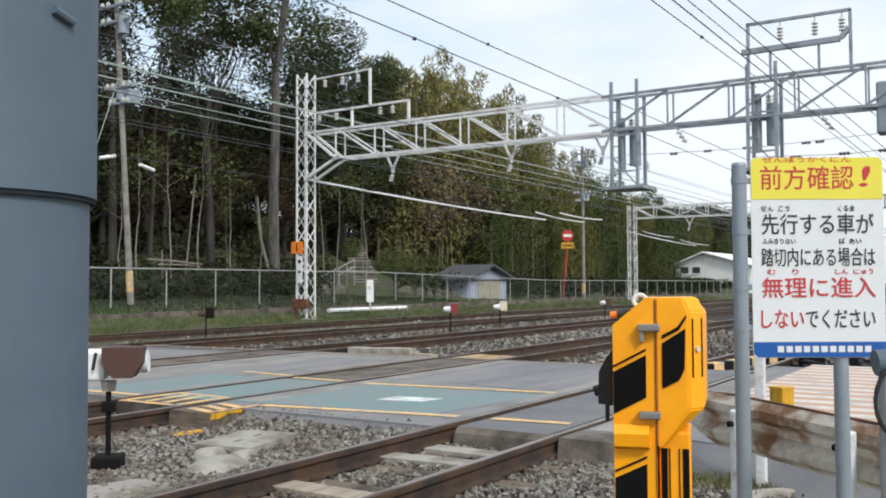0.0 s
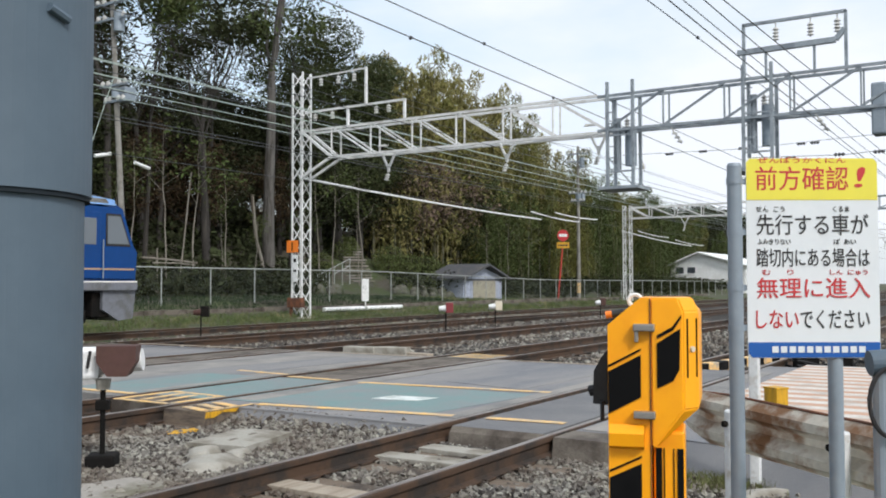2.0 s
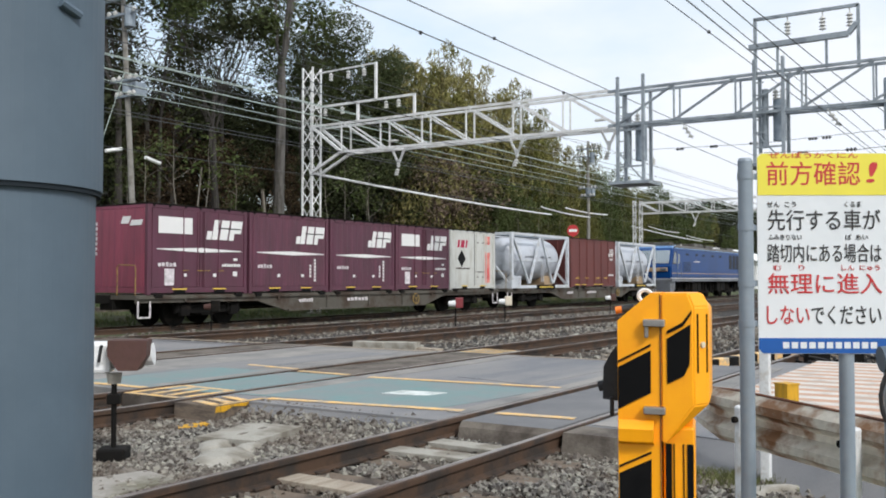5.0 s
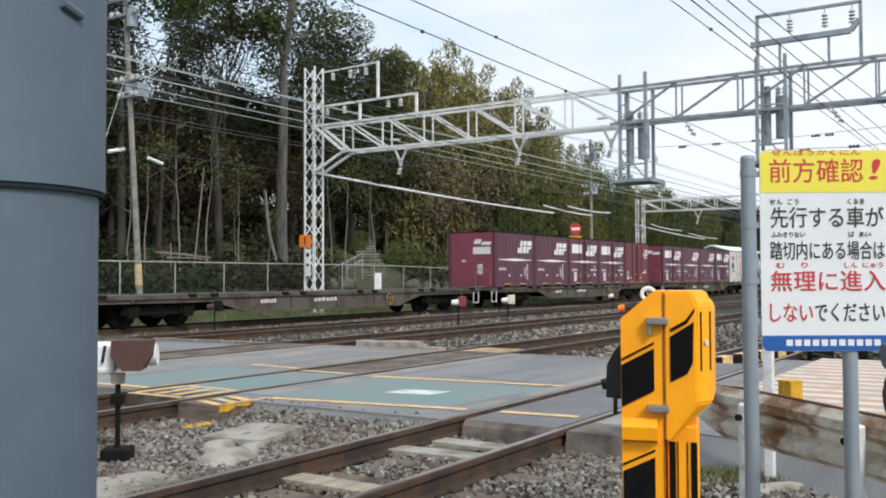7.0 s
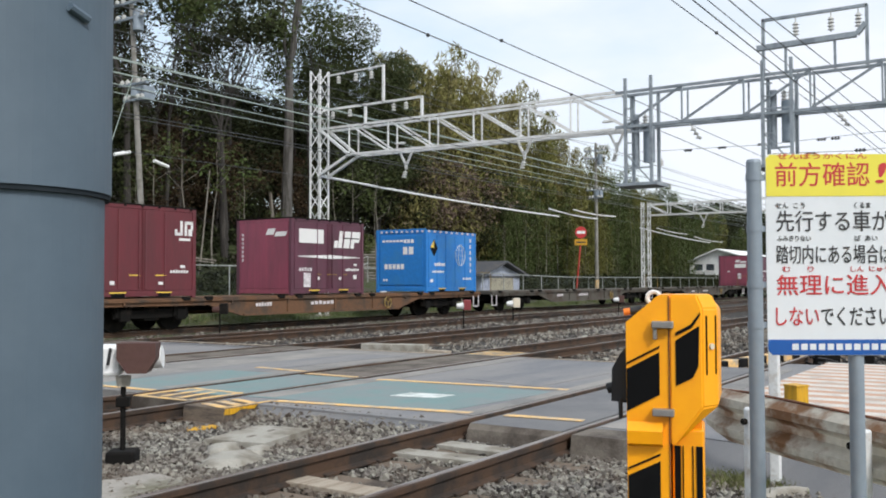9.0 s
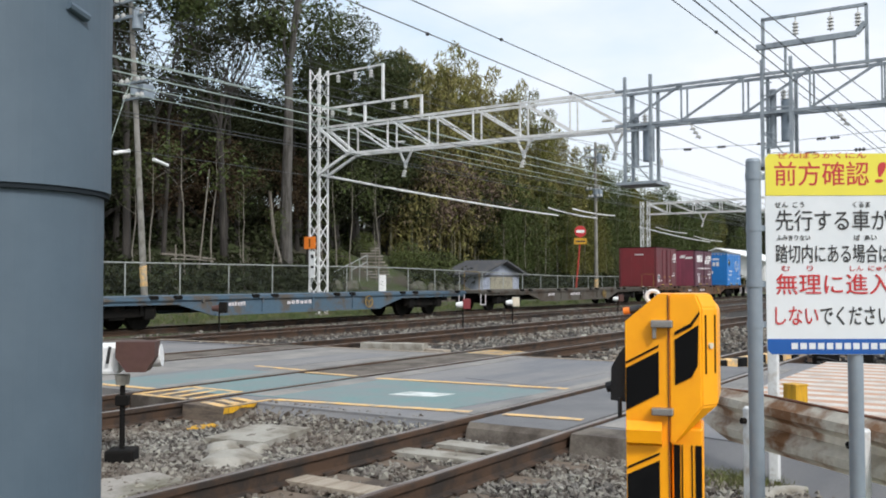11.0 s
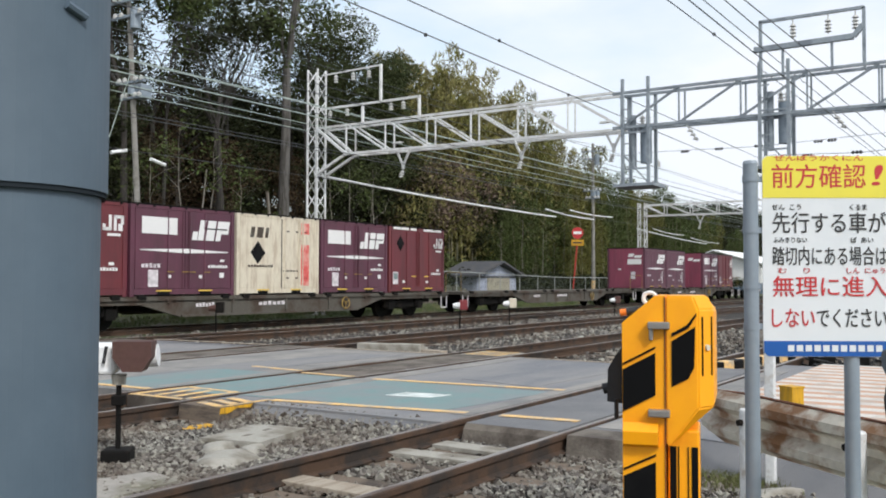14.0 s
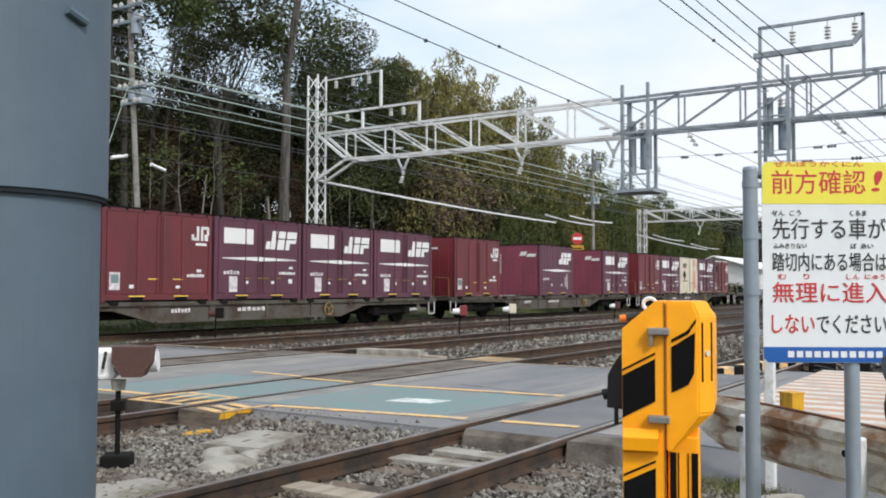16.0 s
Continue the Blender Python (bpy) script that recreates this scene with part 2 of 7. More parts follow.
    "bark_pale": shade("bark_pale", (0.22, 0.2, 0.17), 0.95, dirt=(0.12, 0.1, 0.08), amount=0.4, grain=9, patch=1.2, stretch=(3, 3, 0.5), bump=0.6),
    "leaf_dark": shade("leaf_dark", (0.035, 0.041, 0.018), 0.8, gloss=0.15, random_by="island", grain=3),
    "leaf_dome": shade("leaf_dome", (0.056, 0.068, 0.028), 0.8, gloss=0.15, random_by="island", grain=3),
    "leaf_mid": shade("leaf_mid", (0.065, 0.083, 0.026), 0.8, gloss=0.2, random_by="island", grain=3),
    "leaf_olive": shade("leaf_olive", (0.13, 0.125, 0.036), 0.8, random_by="island", gloss=0.2, vary=0.35, grain=3),
    "leaf_gold": shade("leaf_gold", (0.205, 0.185, 0.07), 0.8, random_by="island", gloss=0.2, vary=0.35, grain=3),
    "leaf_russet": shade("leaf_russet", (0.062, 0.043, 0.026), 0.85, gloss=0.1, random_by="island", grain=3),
    "leaf_bush": shade("leaf_bush", (0.105, 0.125, 0.045), 0.8, gloss=0.2, random_by="island", grain=3),
    # Ivy green, darkened so that it carries the bank's shade.
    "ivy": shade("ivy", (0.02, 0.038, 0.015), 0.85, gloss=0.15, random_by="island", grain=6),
    "leaf_brown": shade("leaf_brown", (0.15, 0.105, 0.078), 0.8, random_by="island", grain=3),
    "bamboo": shade("bamboo", (0.11, 0.11, 0.06), 0.6, dirt=(0.2, 0.18, 0.12), amount=0.4, grain=6, patch=1),
    "roof_tile": shade("roof_tile", (0.075, 0.078, 0.088), 0.7, dirt=(0.11, 0.105, 0.1), amount=0.4, grain=20, patch=2),
    "shed_blue": shade("shed_blue", (0.42, 0.46, 0.56), 0.7, dirt=(0.3, 0.33, 0.42), amount=0.35, grain=20, patch=2),
    "shutter": shade("shutter", (0.42, 0.39, 0.3), 0.7, dirt=(0.25, 0.23, 0.19), amount=0.35, grain=20, patch=2),
    "fence_wire": shade("fence_wire", (0.14, 0.16, 0.155), 0.6, 0.3),
    "fence_post": shade("fence_post", (0.36, 0.38, 0.37), 0.6, 0.2, dirt=(0.22, 0.22, 0.2), amount=0.3),
    "stair_stone": shade("stair_stone", (0.30, 0.28, 0.25), 0.9, dirt=(0.15, 0.14, 0.10), amount=0.45, grain=15, patch=1.5, bump=0.4),
    # Riser shade put into the dark base, moss in the patches; boulders share it.
    "stair_dark": shade("stair_dark", (0.12, 0.115, 0.095), 0.95, dirt=(0.06, 0.07, 0.035), amount=0.5, grain=15, patch=1.5, bump=0.4),
    "utility_concrete": shade("utility_concrete", (0.27, 0.26, 0.24), 0.85, dirt=(0.18, 0.17, 0.15), amount=0.45, grain=15, patch=2),
    "insulator": shade("insulator", (0.55, 0.55, 0.53), 0.3),
    "red_pole": shade("red_pole", (0.45, 0.05, 0.035), 0.6),
    "window_dark": shade("window_dark", (0.05, 0.06, 0.07), 0.2, bump=0),
    "house_white": shade("house_white", (0.84, 0.85, 0.84), 0.8, dirt=(0.74, 0.74, 0.72), amount=0.4, grain=6, patch=0.8),
}


# ---- building helpers ----
def part(name, bm, material, parent=None, label="", smooth=False):
    """Links a bmesh as one mesh object under a thing or part."""
    me = bpy.data.meshes.new(name)
    bm.to_mesh(me)
    bm.free()
    me.materials.append(M[material])
    if smooth:
        for f in me.polygons:
            f.use_smooth = True
    ob = new(name, me)
    ob.parent = parent
    if label:
        ob["label"] = label
    return ob


def thing(name, m, label, category, group="", kind=""):
    ob = new(name)
    ob.empty_display_size = 0.1
    ob.matrix_world = m
    return tagged(ob, label, category, group, kind)


def block(bm, x0, x1, y0, y1, z0, z1, bevel=0.0):
    r = bmesh.ops.create_cube(bm, size=1, matrix=Matrix.Translation(((x0 + x1) / 2, (y0 + y1) / 2, (z0 + z1) / 2))
                              @ Matrix.Diagonal((x1 - x0, y1 - y0, z1 - z0, 1)))
    if bevel:
        edges = {e for v in r["verts"] for e in v.link_edges}
        bmesh.ops.bevel(bm, geom=list(edges), offset=bevel, segments=2, profile=0.5, affect="EDGES")
    return bm


def bar(bm, a, b, w, h=None, sides=4):
    """A straight bar from a to b: square (w by h) or round (radius w, sides > 4)."""
    a, b = Vector(a), Vector(b)
    d = b - a
    q = d.to_track_quat("Z", "Y").to_matrix().to_4x4()
    m = Matrix.Translation((a + b) / 2) @ q
    if sides == 4:
        bmesh.ops.create_cube(bm, size=1, matrix=m @ Matrix.Diagonal((w, h or w, d.length, 1)))
    else:
        bmesh.ops.create_cone(bm, cap_ends=True, segments=sides, radius1=w, radius2=h if h is not None else w, depth=d.length, matrix=m)
    return bm


def prism(bm, outline, axis, a, b):
    """An outline of (u, v) pairs pushed along an axis from a to b."""
    def at3(u, v, k):
        return {"x": (k, u, v), "y": (u, k, v), "z": (u, v, k)}[axis]
    lo = [bm.verts.new(at3(u, v, a)) for u, v in outline]
    hi = [bm.verts.new(at3(u, v, b)) for u, v in outline]
    n = len(outline)
    bm.faces.new(lo)
    bm.faces.new(hi[::-1])
    for i in range(n):
        bm.faces.new((lo[i], hi[i], hi[(i + 1) % n], lo[(i + 1) % n]))
    bmesh.ops.recalc_face_normals(bm, faces=bm.faces[:])
    return bm


def tube(pts, r, sides=6):
    """One connected round tube through points."""
    bm = bmesh.new()
    pts = [Vector(p) for p in pts]
    rings = []
    for i, p in enumerate(pts):
        d = (pts[min(i + 1, len(pts) - 1)] - pts[max(i - 1, 0)]).normalized()
        u = d.cross(Vector((0.13, 0.21, 0.97))).normalized()
        v = d.cross(u)
        rings.append([bm.verts.new(p + r * (u * math.cos(2 * math.pi * k / sides) + v * math.sin(2 * math.pi * k / sides))) for k in range(sides)])
    for a, b in zip(rings, rings[1:]):
        for k in range(sides):
            bm.faces.new((a[k], a[(k + 1) % sides], b[(k + 1) % sides], b[k]))
    bm.faces.new(rings[0][::-1]), bm.faces.new(rings[-1])
    return bm


def wire(name, pts, r, material, label, category="cable", parent=None, group="", sag=0.0):
    """A round wire through points; sag lets every stretch hang."""
    way = [Vector(pts[0])]
    for a, b in zip(pts, pts[1:]):
        a, b = Vector(a), Vector(b)
        k = 8 if sag else 1
        way += [a.lerp(b, i / k) - Vector((0, 0, sag * 4 * (i / k) * (1 - i / k))) for i in range(1, k + 1)]
    ob = part(name, tube(way, r, 5), material, parent)
    if parent is None:
        tagged(ob, label, category, group)
    return ob


# ---- ground, road and tracks ----
TRACKS = [(3.82, 0.0), (7.95, 0.0), (12.0, 0.0), (16.7, -0.05), (21.27, -0.1)]  # middle of each track, height of its rail heads
ROAD_L, ROAD_R = 6.85, 13.4


def ground_z(x, y):
    if y < 24:
        z = -0.24
    elif y < 26.3:
        z = -0.24 + 0.36 * (y - 24) / 2.3
    elif y < 28.2:
        z = 0.12 + 0.33 * (y - 26.3) / 1.9
    elif y < 31:
        z = 0.45 + 0.1 * (y - 28.2)
    else:
        reach = max(0.0, min(1.0, (125 - x) / 70))
        z = 0.73 + reach * 11 * (1 - math.exp(-(y - 31) / 22)) * min(1, (y - 31) / 5)
        z += 0.35 * noise.noise((x * 0.2, y * 0.2, 0)) * min(1, (y - 31) / 5)
    far = max(0.0, min(1.0, (x - 38) / 20))
    return z * (1 - far) + (min(z, 0.04) if y < 31 else z * 0.75) * far


def axis_steps(lo, a, b, hi, fine):
    out, v, d = [], a, fine
    while v > lo:
        d *= 1.35
        v -= d
        out.append(max(v, lo))
    out = out[::-1]
    v = a
    while v < b:
        out.append(v)
        v += fine
    d = fine
    while v < hi:
        out.append(v)
        d *= 1.35
        v += d
    out.append(hi)
    return out


def build_ground():
    xs, ys = axis_steps(-2000, 0, 110, 2500, 1.5), axis_steps(-2000, 23, 60, 2500, 0.8)
    bm = bmesh.new()
    grid = [[bm.verts.new((x, y, ground_z(x, y) if y < 300 else ground_z(x, 300))) for y in ys] for x in xs]
    for i in range(len(xs) - 1):
        for j in range(len(ys) - 1):
            bm.faces.new((grid[i][j], grid[i + 1][j], grid[i + 1][j + 1], grid[i][j + 1]))
    tagged(part("ground", bm, "soil", smooth=True), "dark soil and leaf litter, rising into a wooded hillside", "ground", kind="structure")
    # Near-black bed: shade between the stones is put into its colour.
    bm = bmesh.new()
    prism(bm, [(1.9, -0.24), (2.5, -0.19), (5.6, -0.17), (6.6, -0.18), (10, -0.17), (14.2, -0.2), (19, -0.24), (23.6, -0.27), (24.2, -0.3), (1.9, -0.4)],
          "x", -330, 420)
    tagged(part("ballast_bed", bm, "ballast"), "railway ballast bed under the tracks, near-black to hold the shade between its stones", "ground", kind="structure")


def build_stones():
    """Loose ballast, thick where the camera stands near."""
    rng = np.random.default_rng(5)
    base = np.array([(x, y, z) for x in (-0.8, 0.8) for y in (-0.8, 0.8) for z in (-0.8, 0.8)])
    quads = [(0, 1, 3, 2), (4, 6, 7, 5), (0, 4, 5, 1), (2, 3, 7, 6), (0, 2, 6, 4), (1, 5, 7, 3)]
    tris = np.array([t for a, b, c, d in quads for t in ((a, b, c), (a, c, d))])
    spots = []
    for x0, x1, y0, y1, n in ((1.5, 6.75, 2.0, 3.2, 11500), (1.5, 6.85, 3.35, 4.3, 7500), (1.5, 6.98, 4.45, 6.75, 30000), (1.5, 6.2, 6.7, 7.3, 4200), (2.5, 6.6, 7.5, 10.0, 1800),
                              (13.6, 26, 2.2, 7, 3600), (13.6, 34, 8.6, 11.4, 3000), (13.6, 40, 12.6, 16, 3000), (15, 45, 17.4, 20.5, 2600),
                              (2.8, 7.0, 0.9, 2.2, 7500)):
        spots.append(np.stack([rng.uniform(x0, x1, n), rng.uniform(y0, y1, n)], 1))
    spots = np.concatenate(spots)
    spots = spots[(np.abs(spots[:, 1] - 3.27) > 0.07) & (np.abs(spots[:, 1] - 4.37) > 0.07)]
    # the nearest track's sleepers lie bare
    off = np.abs((spots[:, 0] - 2.0 + 0.31) % 0.62 - 0.31)
    spots = spots[~((off < 0.115) & (spots[:, 1] > 2.85) & (spots[:, 1] < 4.8) & (rng.random(len(spots)) < 0.93))]
    n = len(spots)
    near = np.clip((spots[:, 0] - 8) / 20, 0, 1)
    size = (0.0085 + 0.0145 * rng.random(n) ** 1.6) * (1 + 1.3 * near)
    co = base[None] * (1 + rng.uniform(-0.48, 0.42, (n, len(base), 1))) * (size[:, None] * rng.uniform(0.55, 1.45, (n, 3)))[:, None]
    q = rng.normal(size=(n, 4))
    w, i, j, k = (q / np.linalg.norm(q, axis=1)[:, None]).T
    turn = np.array([[1 - 2 * (j * j + k * k), 2 * (i * j - k * w), 2 * (i * k + j * w)], [2 * (i * j + k * w), 1 - 2 * (i * i + k * k), 2 * (j * k - i * w)],
                     [2 * (i * k - j * w), 2 * (j * k + i * w), 1 - 2 * (i * i + j * j)]])
    co = np.einsum("abn,nvb->nva", turn, co)
    z = -0.176 + rng.uniform(-0.012, 0.024, n)
    z[spots[:, 1] < 2.2] -= 0.045
    z[spots[:, 1] > 14] -= 0.03
    z[spots[:, 1] > 17.3] -= 0.035
    edge = (spots[:, 1] > 4.45) & (spots[:, 1] < 6.75)
    z[edge] += np.clip((spots[edge, 0] - 6.5) / 0.45, 0, 1) * 0.13
    co += np.concatenate([spots, z[:, None]], 1)[:, None]
    faces = (tris[None] + (np.arange(n) * len(base))[:, None, None]).reshape(-1, 3)
    me = bpy.data.meshes.new("ballast_stones")
    me.from_pydata(co.reshape(-1, 3).tolist(), [], faces.tolist())
    me.materials.append(M["stone"])
    tagged(new("ballast_stones", me), "loose crushed grey and brown ballast stones between the tracks", "gravel", kind="stuff")


RAIL = [(-0.063, -0.153), (0.063, -0.153), (0.063, -0.142), (0.012, -0.125), (0.009, -0.05), (0.032, -0.04), (0.032, -0.006), (0.026, 0.0),
        (-0.026, 0.0), (-0.032, -0.006), (-0.032, -0.04), (-0.009, -0.05), (-0.012, -0.125), (-0.063, -0.142)]


def build_tracks():
    for k, (c, z) in enumerate(TRACKS):
        t = thing("railway_track", pose(0, c, z), "brown rusty rails on sleepers in ballast, worn bright on top", "railway track", "parallel tracks", "structure")
        for side in (-0.5495, 0.5495):
            bm = prism(bmesh.new(), [(u + side, v) for u, v in RAIL], "x", -330, 420)
            rail = part("rail", bm, "rail_rust", t)
            bm = block(bmesh.new(), -330, 420, side - 0.025, side + 0.025, 0.0005, 0.003)
            part("running_surface", bm, "rail_head", rail, "bright worn steel running surface")
        bm = block(bmesh.new(), -0.11, 0.11, -1.05, 1.05, -0.29, -0.155, 0.012)
        first = part("sleeper", bm, "sleeper_grey" if k == 0 else "timber", t)
        data = first.data
        bm = block(bmesh.new(), -0.07, 0.07, -0.09, 0.09, -0.157, -0.135, 0.006)
        plate = part("tie_plate", bm, "rail_rust", t)
        xs = [2.0 + 0.62 * i for i in range(60 if k < 3 else 75)]
        xs = [x for x in xs if not ROAD_L - 0.3 < x < ROAD_R + 0.2]
        for i, x in enumerate(xs):
            o = first if i == 0 else new("sleeper", data)
            o.parent = t
            o.location = (x + 0.02 * math.sin(i * 7.3), 0.03 * math.sin(i * 3.1), -0.004)
            if k < 2 and x < 12:
                for side in (-0.5495, 0.5495):
                    p = new("tie_plate", plate.data)
                    p.parent, p.location = t, (x, side, 0)
        bpy.data.objects.remove(plate)


def sheet(name, pts, z, h, material, parent, label=""):
    return part(name, prism(bmesh.new(), pts, "z", z - h, z), material, parent, label)


def build_road():
    road = thing("road", pose(0, 0, 0), "patched grey asphalt road crossing the tracks, flush with the rails", "road", kind="structure")
    cuts = [-14.0]
    for c, z in TRACKS:
        cuts += [c - 0.5495 - 0.06, c - 0.5495 + 0.11, c + 0.5495 - 0.11, c + 0.5495 + 0.06]
    cuts.append(27.0)
    for i in range(0, len(cuts) - 1, 2):
        y0, y1 = cuts[i], cuts[i + 1]
        between = abs(y1 - y0) < 1.2
        z0 = -0.012 if y1 < 14 else (-0.06 if y1 < 18 else -0.11)
        if i == 0:
            # the approach bends away from the camera's side
            sheet("roadway", [(7.15, 3.22), (7.3, 2.35), (7.1, 1.5), (6.2, 0.1), (4.8, -1.9), (4.8, -14), (14.4, -14), (14.4, 3.22)], z0, 0.2, "asphalt", road)
        else:
            lo = ROAD_L + (0.1 if y1 < 5 else 0) - (0.27 if between and i > 3 else 0)
            sheet("crossing_panel" if between else "roadway", [(lo, y0), (ROAD_R, y0), (ROAD_R, y1), (lo + 0.0, y1)], z0, 0.2,
                  "concrete_dark" if between and i > 3 else ("asphalt_pale" if 8 < y0 < 12 else ("asphalt_dark" if i % 4 else "asphalt")), road)
    # raised edge blocks beside the nearest rail and the chamfered panel ends
    part("edge_block", prism(bmesh.new(), [(6.74, -0.25), (6.8, -0.004), (7.2, -0.004), (7.2, -0.25)], "y", 2.3, 3.21), "concrete_dark", road, "broken dark concrete edge block")
    part("edge_block", prism(bmesh.new(), [(6.84, -0.25), (6.9, -0.06), (6.95, -0.014), (6.95, -0.25)], "y", 3.36, 4.26), "concrete_dark", road)
    part("edge_block", prism(bmesh.new(), [(6.36, -0.22), (6.39, -0.01), (6.86, -0.008), (6.86, -0.22)], "y", 6.75, 7.33), "timber", road, "panel end with yellow warning stripes")
    part("road_shoulder", prism(bmesh.new(), [(6.55, -0.19), (6.86, -0.03), (6.86, -0.2)], "y", 4.5, 6.7), "asphalt_dark", road)
    # paint
    z = -0.006
    green = [(4.75, 7.34), (8.6, 11.3), (12.62, 15.9)]
    for y0, y1 in green:
        if y0 < 5:
            sheet("green_lane", [(7.42, 4.85), (9.35, 4.6), (9.3, 7.33), (7.2, 7.33)], z, 0.006, "green_paint", road, "worn green painted walking lane")
        else:
            sheet("green_lane", [(7.05, y0), (9.25, y0), (9.2, y1 - 1.5), (6.95, y1 - 1.5)], z, 0.006, "green_paint", road)
    sheet("green_lane", [(7.15, 7.49), (9.3, 7.49), (9.28, 8.4), (7.1, 8.4)], z, 0.006, "green_paint", road)
    sheet("white_panel", [(8.16, 5.46), (8.5, 5.4), (8.42, 5.94), (8.08, 5.98)], z + 0.003, 0.005, "white_line", road, "worn white painted mark")

    def stripe(x0, y0, x1, y1, w=0.11, mat="yellow_line"):
        d = Vector((x1 - x0, y1 - y0)).normalized() * w / 2
        sheet("painted_line", [(x0 - d.y, y0 + d.x), (x0 + d.y, y0 - d.x), (x1 + d.y, y1 - d.x), (x1 - d.y, y1 + d.x)], z + 0.004, 0.005, mat, road)
    stripe(7.1, 6.72, 7.44, 4.55)
    stripe(7.47, 4.2, 7.55, 3.45)
    stripe(9.34, 7.1, 9.6, 4.57)
    stripe(9.45, 8.38, 9.4, 7.5)
    stripe(9.75, 9.6, 9.62, 8.6)
    stripe(7.0, 10.9, 7.05, 8.6)
    stripe(13.25, 7.0, 13.28, 5.0, 0.1, "light_timber")
    stripe(13.2, 11.3, 13.22, 8.7, 0.12, "light_timber")
    stripe(13.1, 15.8, 13.2, 12.7, 0.12, "light_timber")
    # worn pale strips along the nearest rails
    for y0, y1 in ((2.9, 3.2), (4.44, 4.66), (6.95, 7.3), (8.62, 8.8)):
        sheet("rail_edge_strip", [(7.3, y0), (13.3, y0 + 0.02), (13.3, y1), (7.3, y1 - 0.02)], z + 0.001, 0.005, "asphalt_pale", road, "worn pale strip beside the rail")
    sheet("road_patch", [(7.4, 9.0), (10.4, 9.2), (12.6, 9.0), (12.4, 9.9), (9.6, 10.2), (7.2, 9.8)], z - 0.001, 0.004, "asphalt", road, "irregular repair patch")
    sheet("road_patch", [(9.7, 5.0), (12.2, 4.9), (12.6, 5.8), (10.0, 6.2)], z - 0.001, 0.004, "asphalt", road)
    # yellow borders of the panel ends
    for x0, y0, x1, y1 in ((6.63, 7.54, 6.63, 8.38), (6.63, 8.36, 7.4, 8.36), (6.63, 7.54, 7.35, 7.54), (6.72, 7.8, 7.3, 7.86), (6.72, 8.06, 7.35, 8.12), (7.36, 7.5, 7.42, 8.36)):
        stripe(x0, y0, x1, y1, 0.075)
    for x0 in (6.44, 6.64, 6.84):
        stripe(x0, 6.78, x0 + 0.12, 7.2, 0.1)
    stripe(6.4, 6.785, 7.1, 6.775, 0.05)
    part("painted_edge", prism(bmesh.new(), [(6.385, -0.07), (6.4, -0.014), (6.84, -0.014), (6.8, -0.05), (6.62, -0.035), (6.5, -0.075)], "y", 6.742, 6.752), "box_yellow", road, "worn yellow paint on the panel end")
    part("broken_piece", prism(bmesh.new(), [(5.86, 6.66), (6.18, 6.6), (6.24, 6.74), (5.92, 6.8)], "z", -0.17, -0.14), "box_yellow", road, "broken yellow-painted piece lying in the ballast")
    for x0 in (13.46, 13.68, 13.9, 14.12):
        stripe(x0, 7.58, x0 + 0.05, 8.28, 0.07)
    sheet("crossing_panel", [(13.4, 7.52), (14.25, 7.52), (14.25, 8.36), (13.4, 8.36)], -0.012, 0.15, "concrete", road)
    # orange and white striped stop zone on the approach
    for i in range(13):
        x0 = 9.0 + 0.45 * i
        sheet("stop_zone_stripe", [(x0, 2.75), (x0, -1.5), (x0 + 0.225, -1.5), (x0 + 0.225, 2.75)], z + 0.002, 0.005, "stripe_orange", road, "faded orange painted stripe")
        sheet("stop_zone_stripe", [(x0 + 0.225, 2.75), (x0 + 0.225, -1.5), (x0 + 0.45, -1.5), (x0 + 0.45, 2.75)], z + 0.002, 0.005, "stripe_white", road, "faded white painted stripe")
    # sloping shoulder that follows the bend of the approach
    bm = bmesh.new()
    rows = []
    for x, y in ((7.32, 2.35), (7.12, 1.5), (6.22, 0.1), (4.82, -1.9)):
        rows.append([bm.verts.new(v) for v in ((x, y, -0.016), (x - 0.3, y + 0.1, -0.15), (x - 0.6, y + 0.2, -0.29), (x, y, -0.29))])
    for r0, r1 in zip(rows, rows[1:]):
        for k in range(4):
            bm.faces.new((r0[k], r0[(k + 1) % 4], r1[(k + 1) % 4], r1[k]))
    bm.faces.new(rows[0])
    bm.faces.new(rows[-1][::-1])
    bmesh.ops.recalc_face_normals(bm, faces=bm.faces[:])
    part("road_shoulder", bm, "asphalt_dark", road, "sloping dark asphalt shoulder")


build_ground()
build_stones()
build_tracks()
build_road()


# ---- the freight train ----
SPEED, TRAIN_Y, TRAIN_Z = 20.4, 21.27, -0.1
ROLLING = []  # every thing that rides: (object, its place along the track at the start, height over the rail)
FACE = -1.225


def plate(name, x0, x1, z0, z1, mat, parent, y=FACE, slant=0.0, label=""):
    bm = prism(bmesh.new(), [(x0, z0), (x1, z0), (x1 + slant, z1), (x0 + slant, z1)], "y", y - 0.006, y + 0.002)
    return part(name, bm, mat, parent, label)


def end_plate(name, y0, y1, z0, z1, mat, parent, x, slant=0.0, label=""):
    bm = prism(bmesh.new(), [(y0, z0), (y1, z0), (y1 + slant, z1), (y0 + slant, z1)], "x", x - 0.006, x + 0.002)
    return part(name, bm, mat, parent, label)


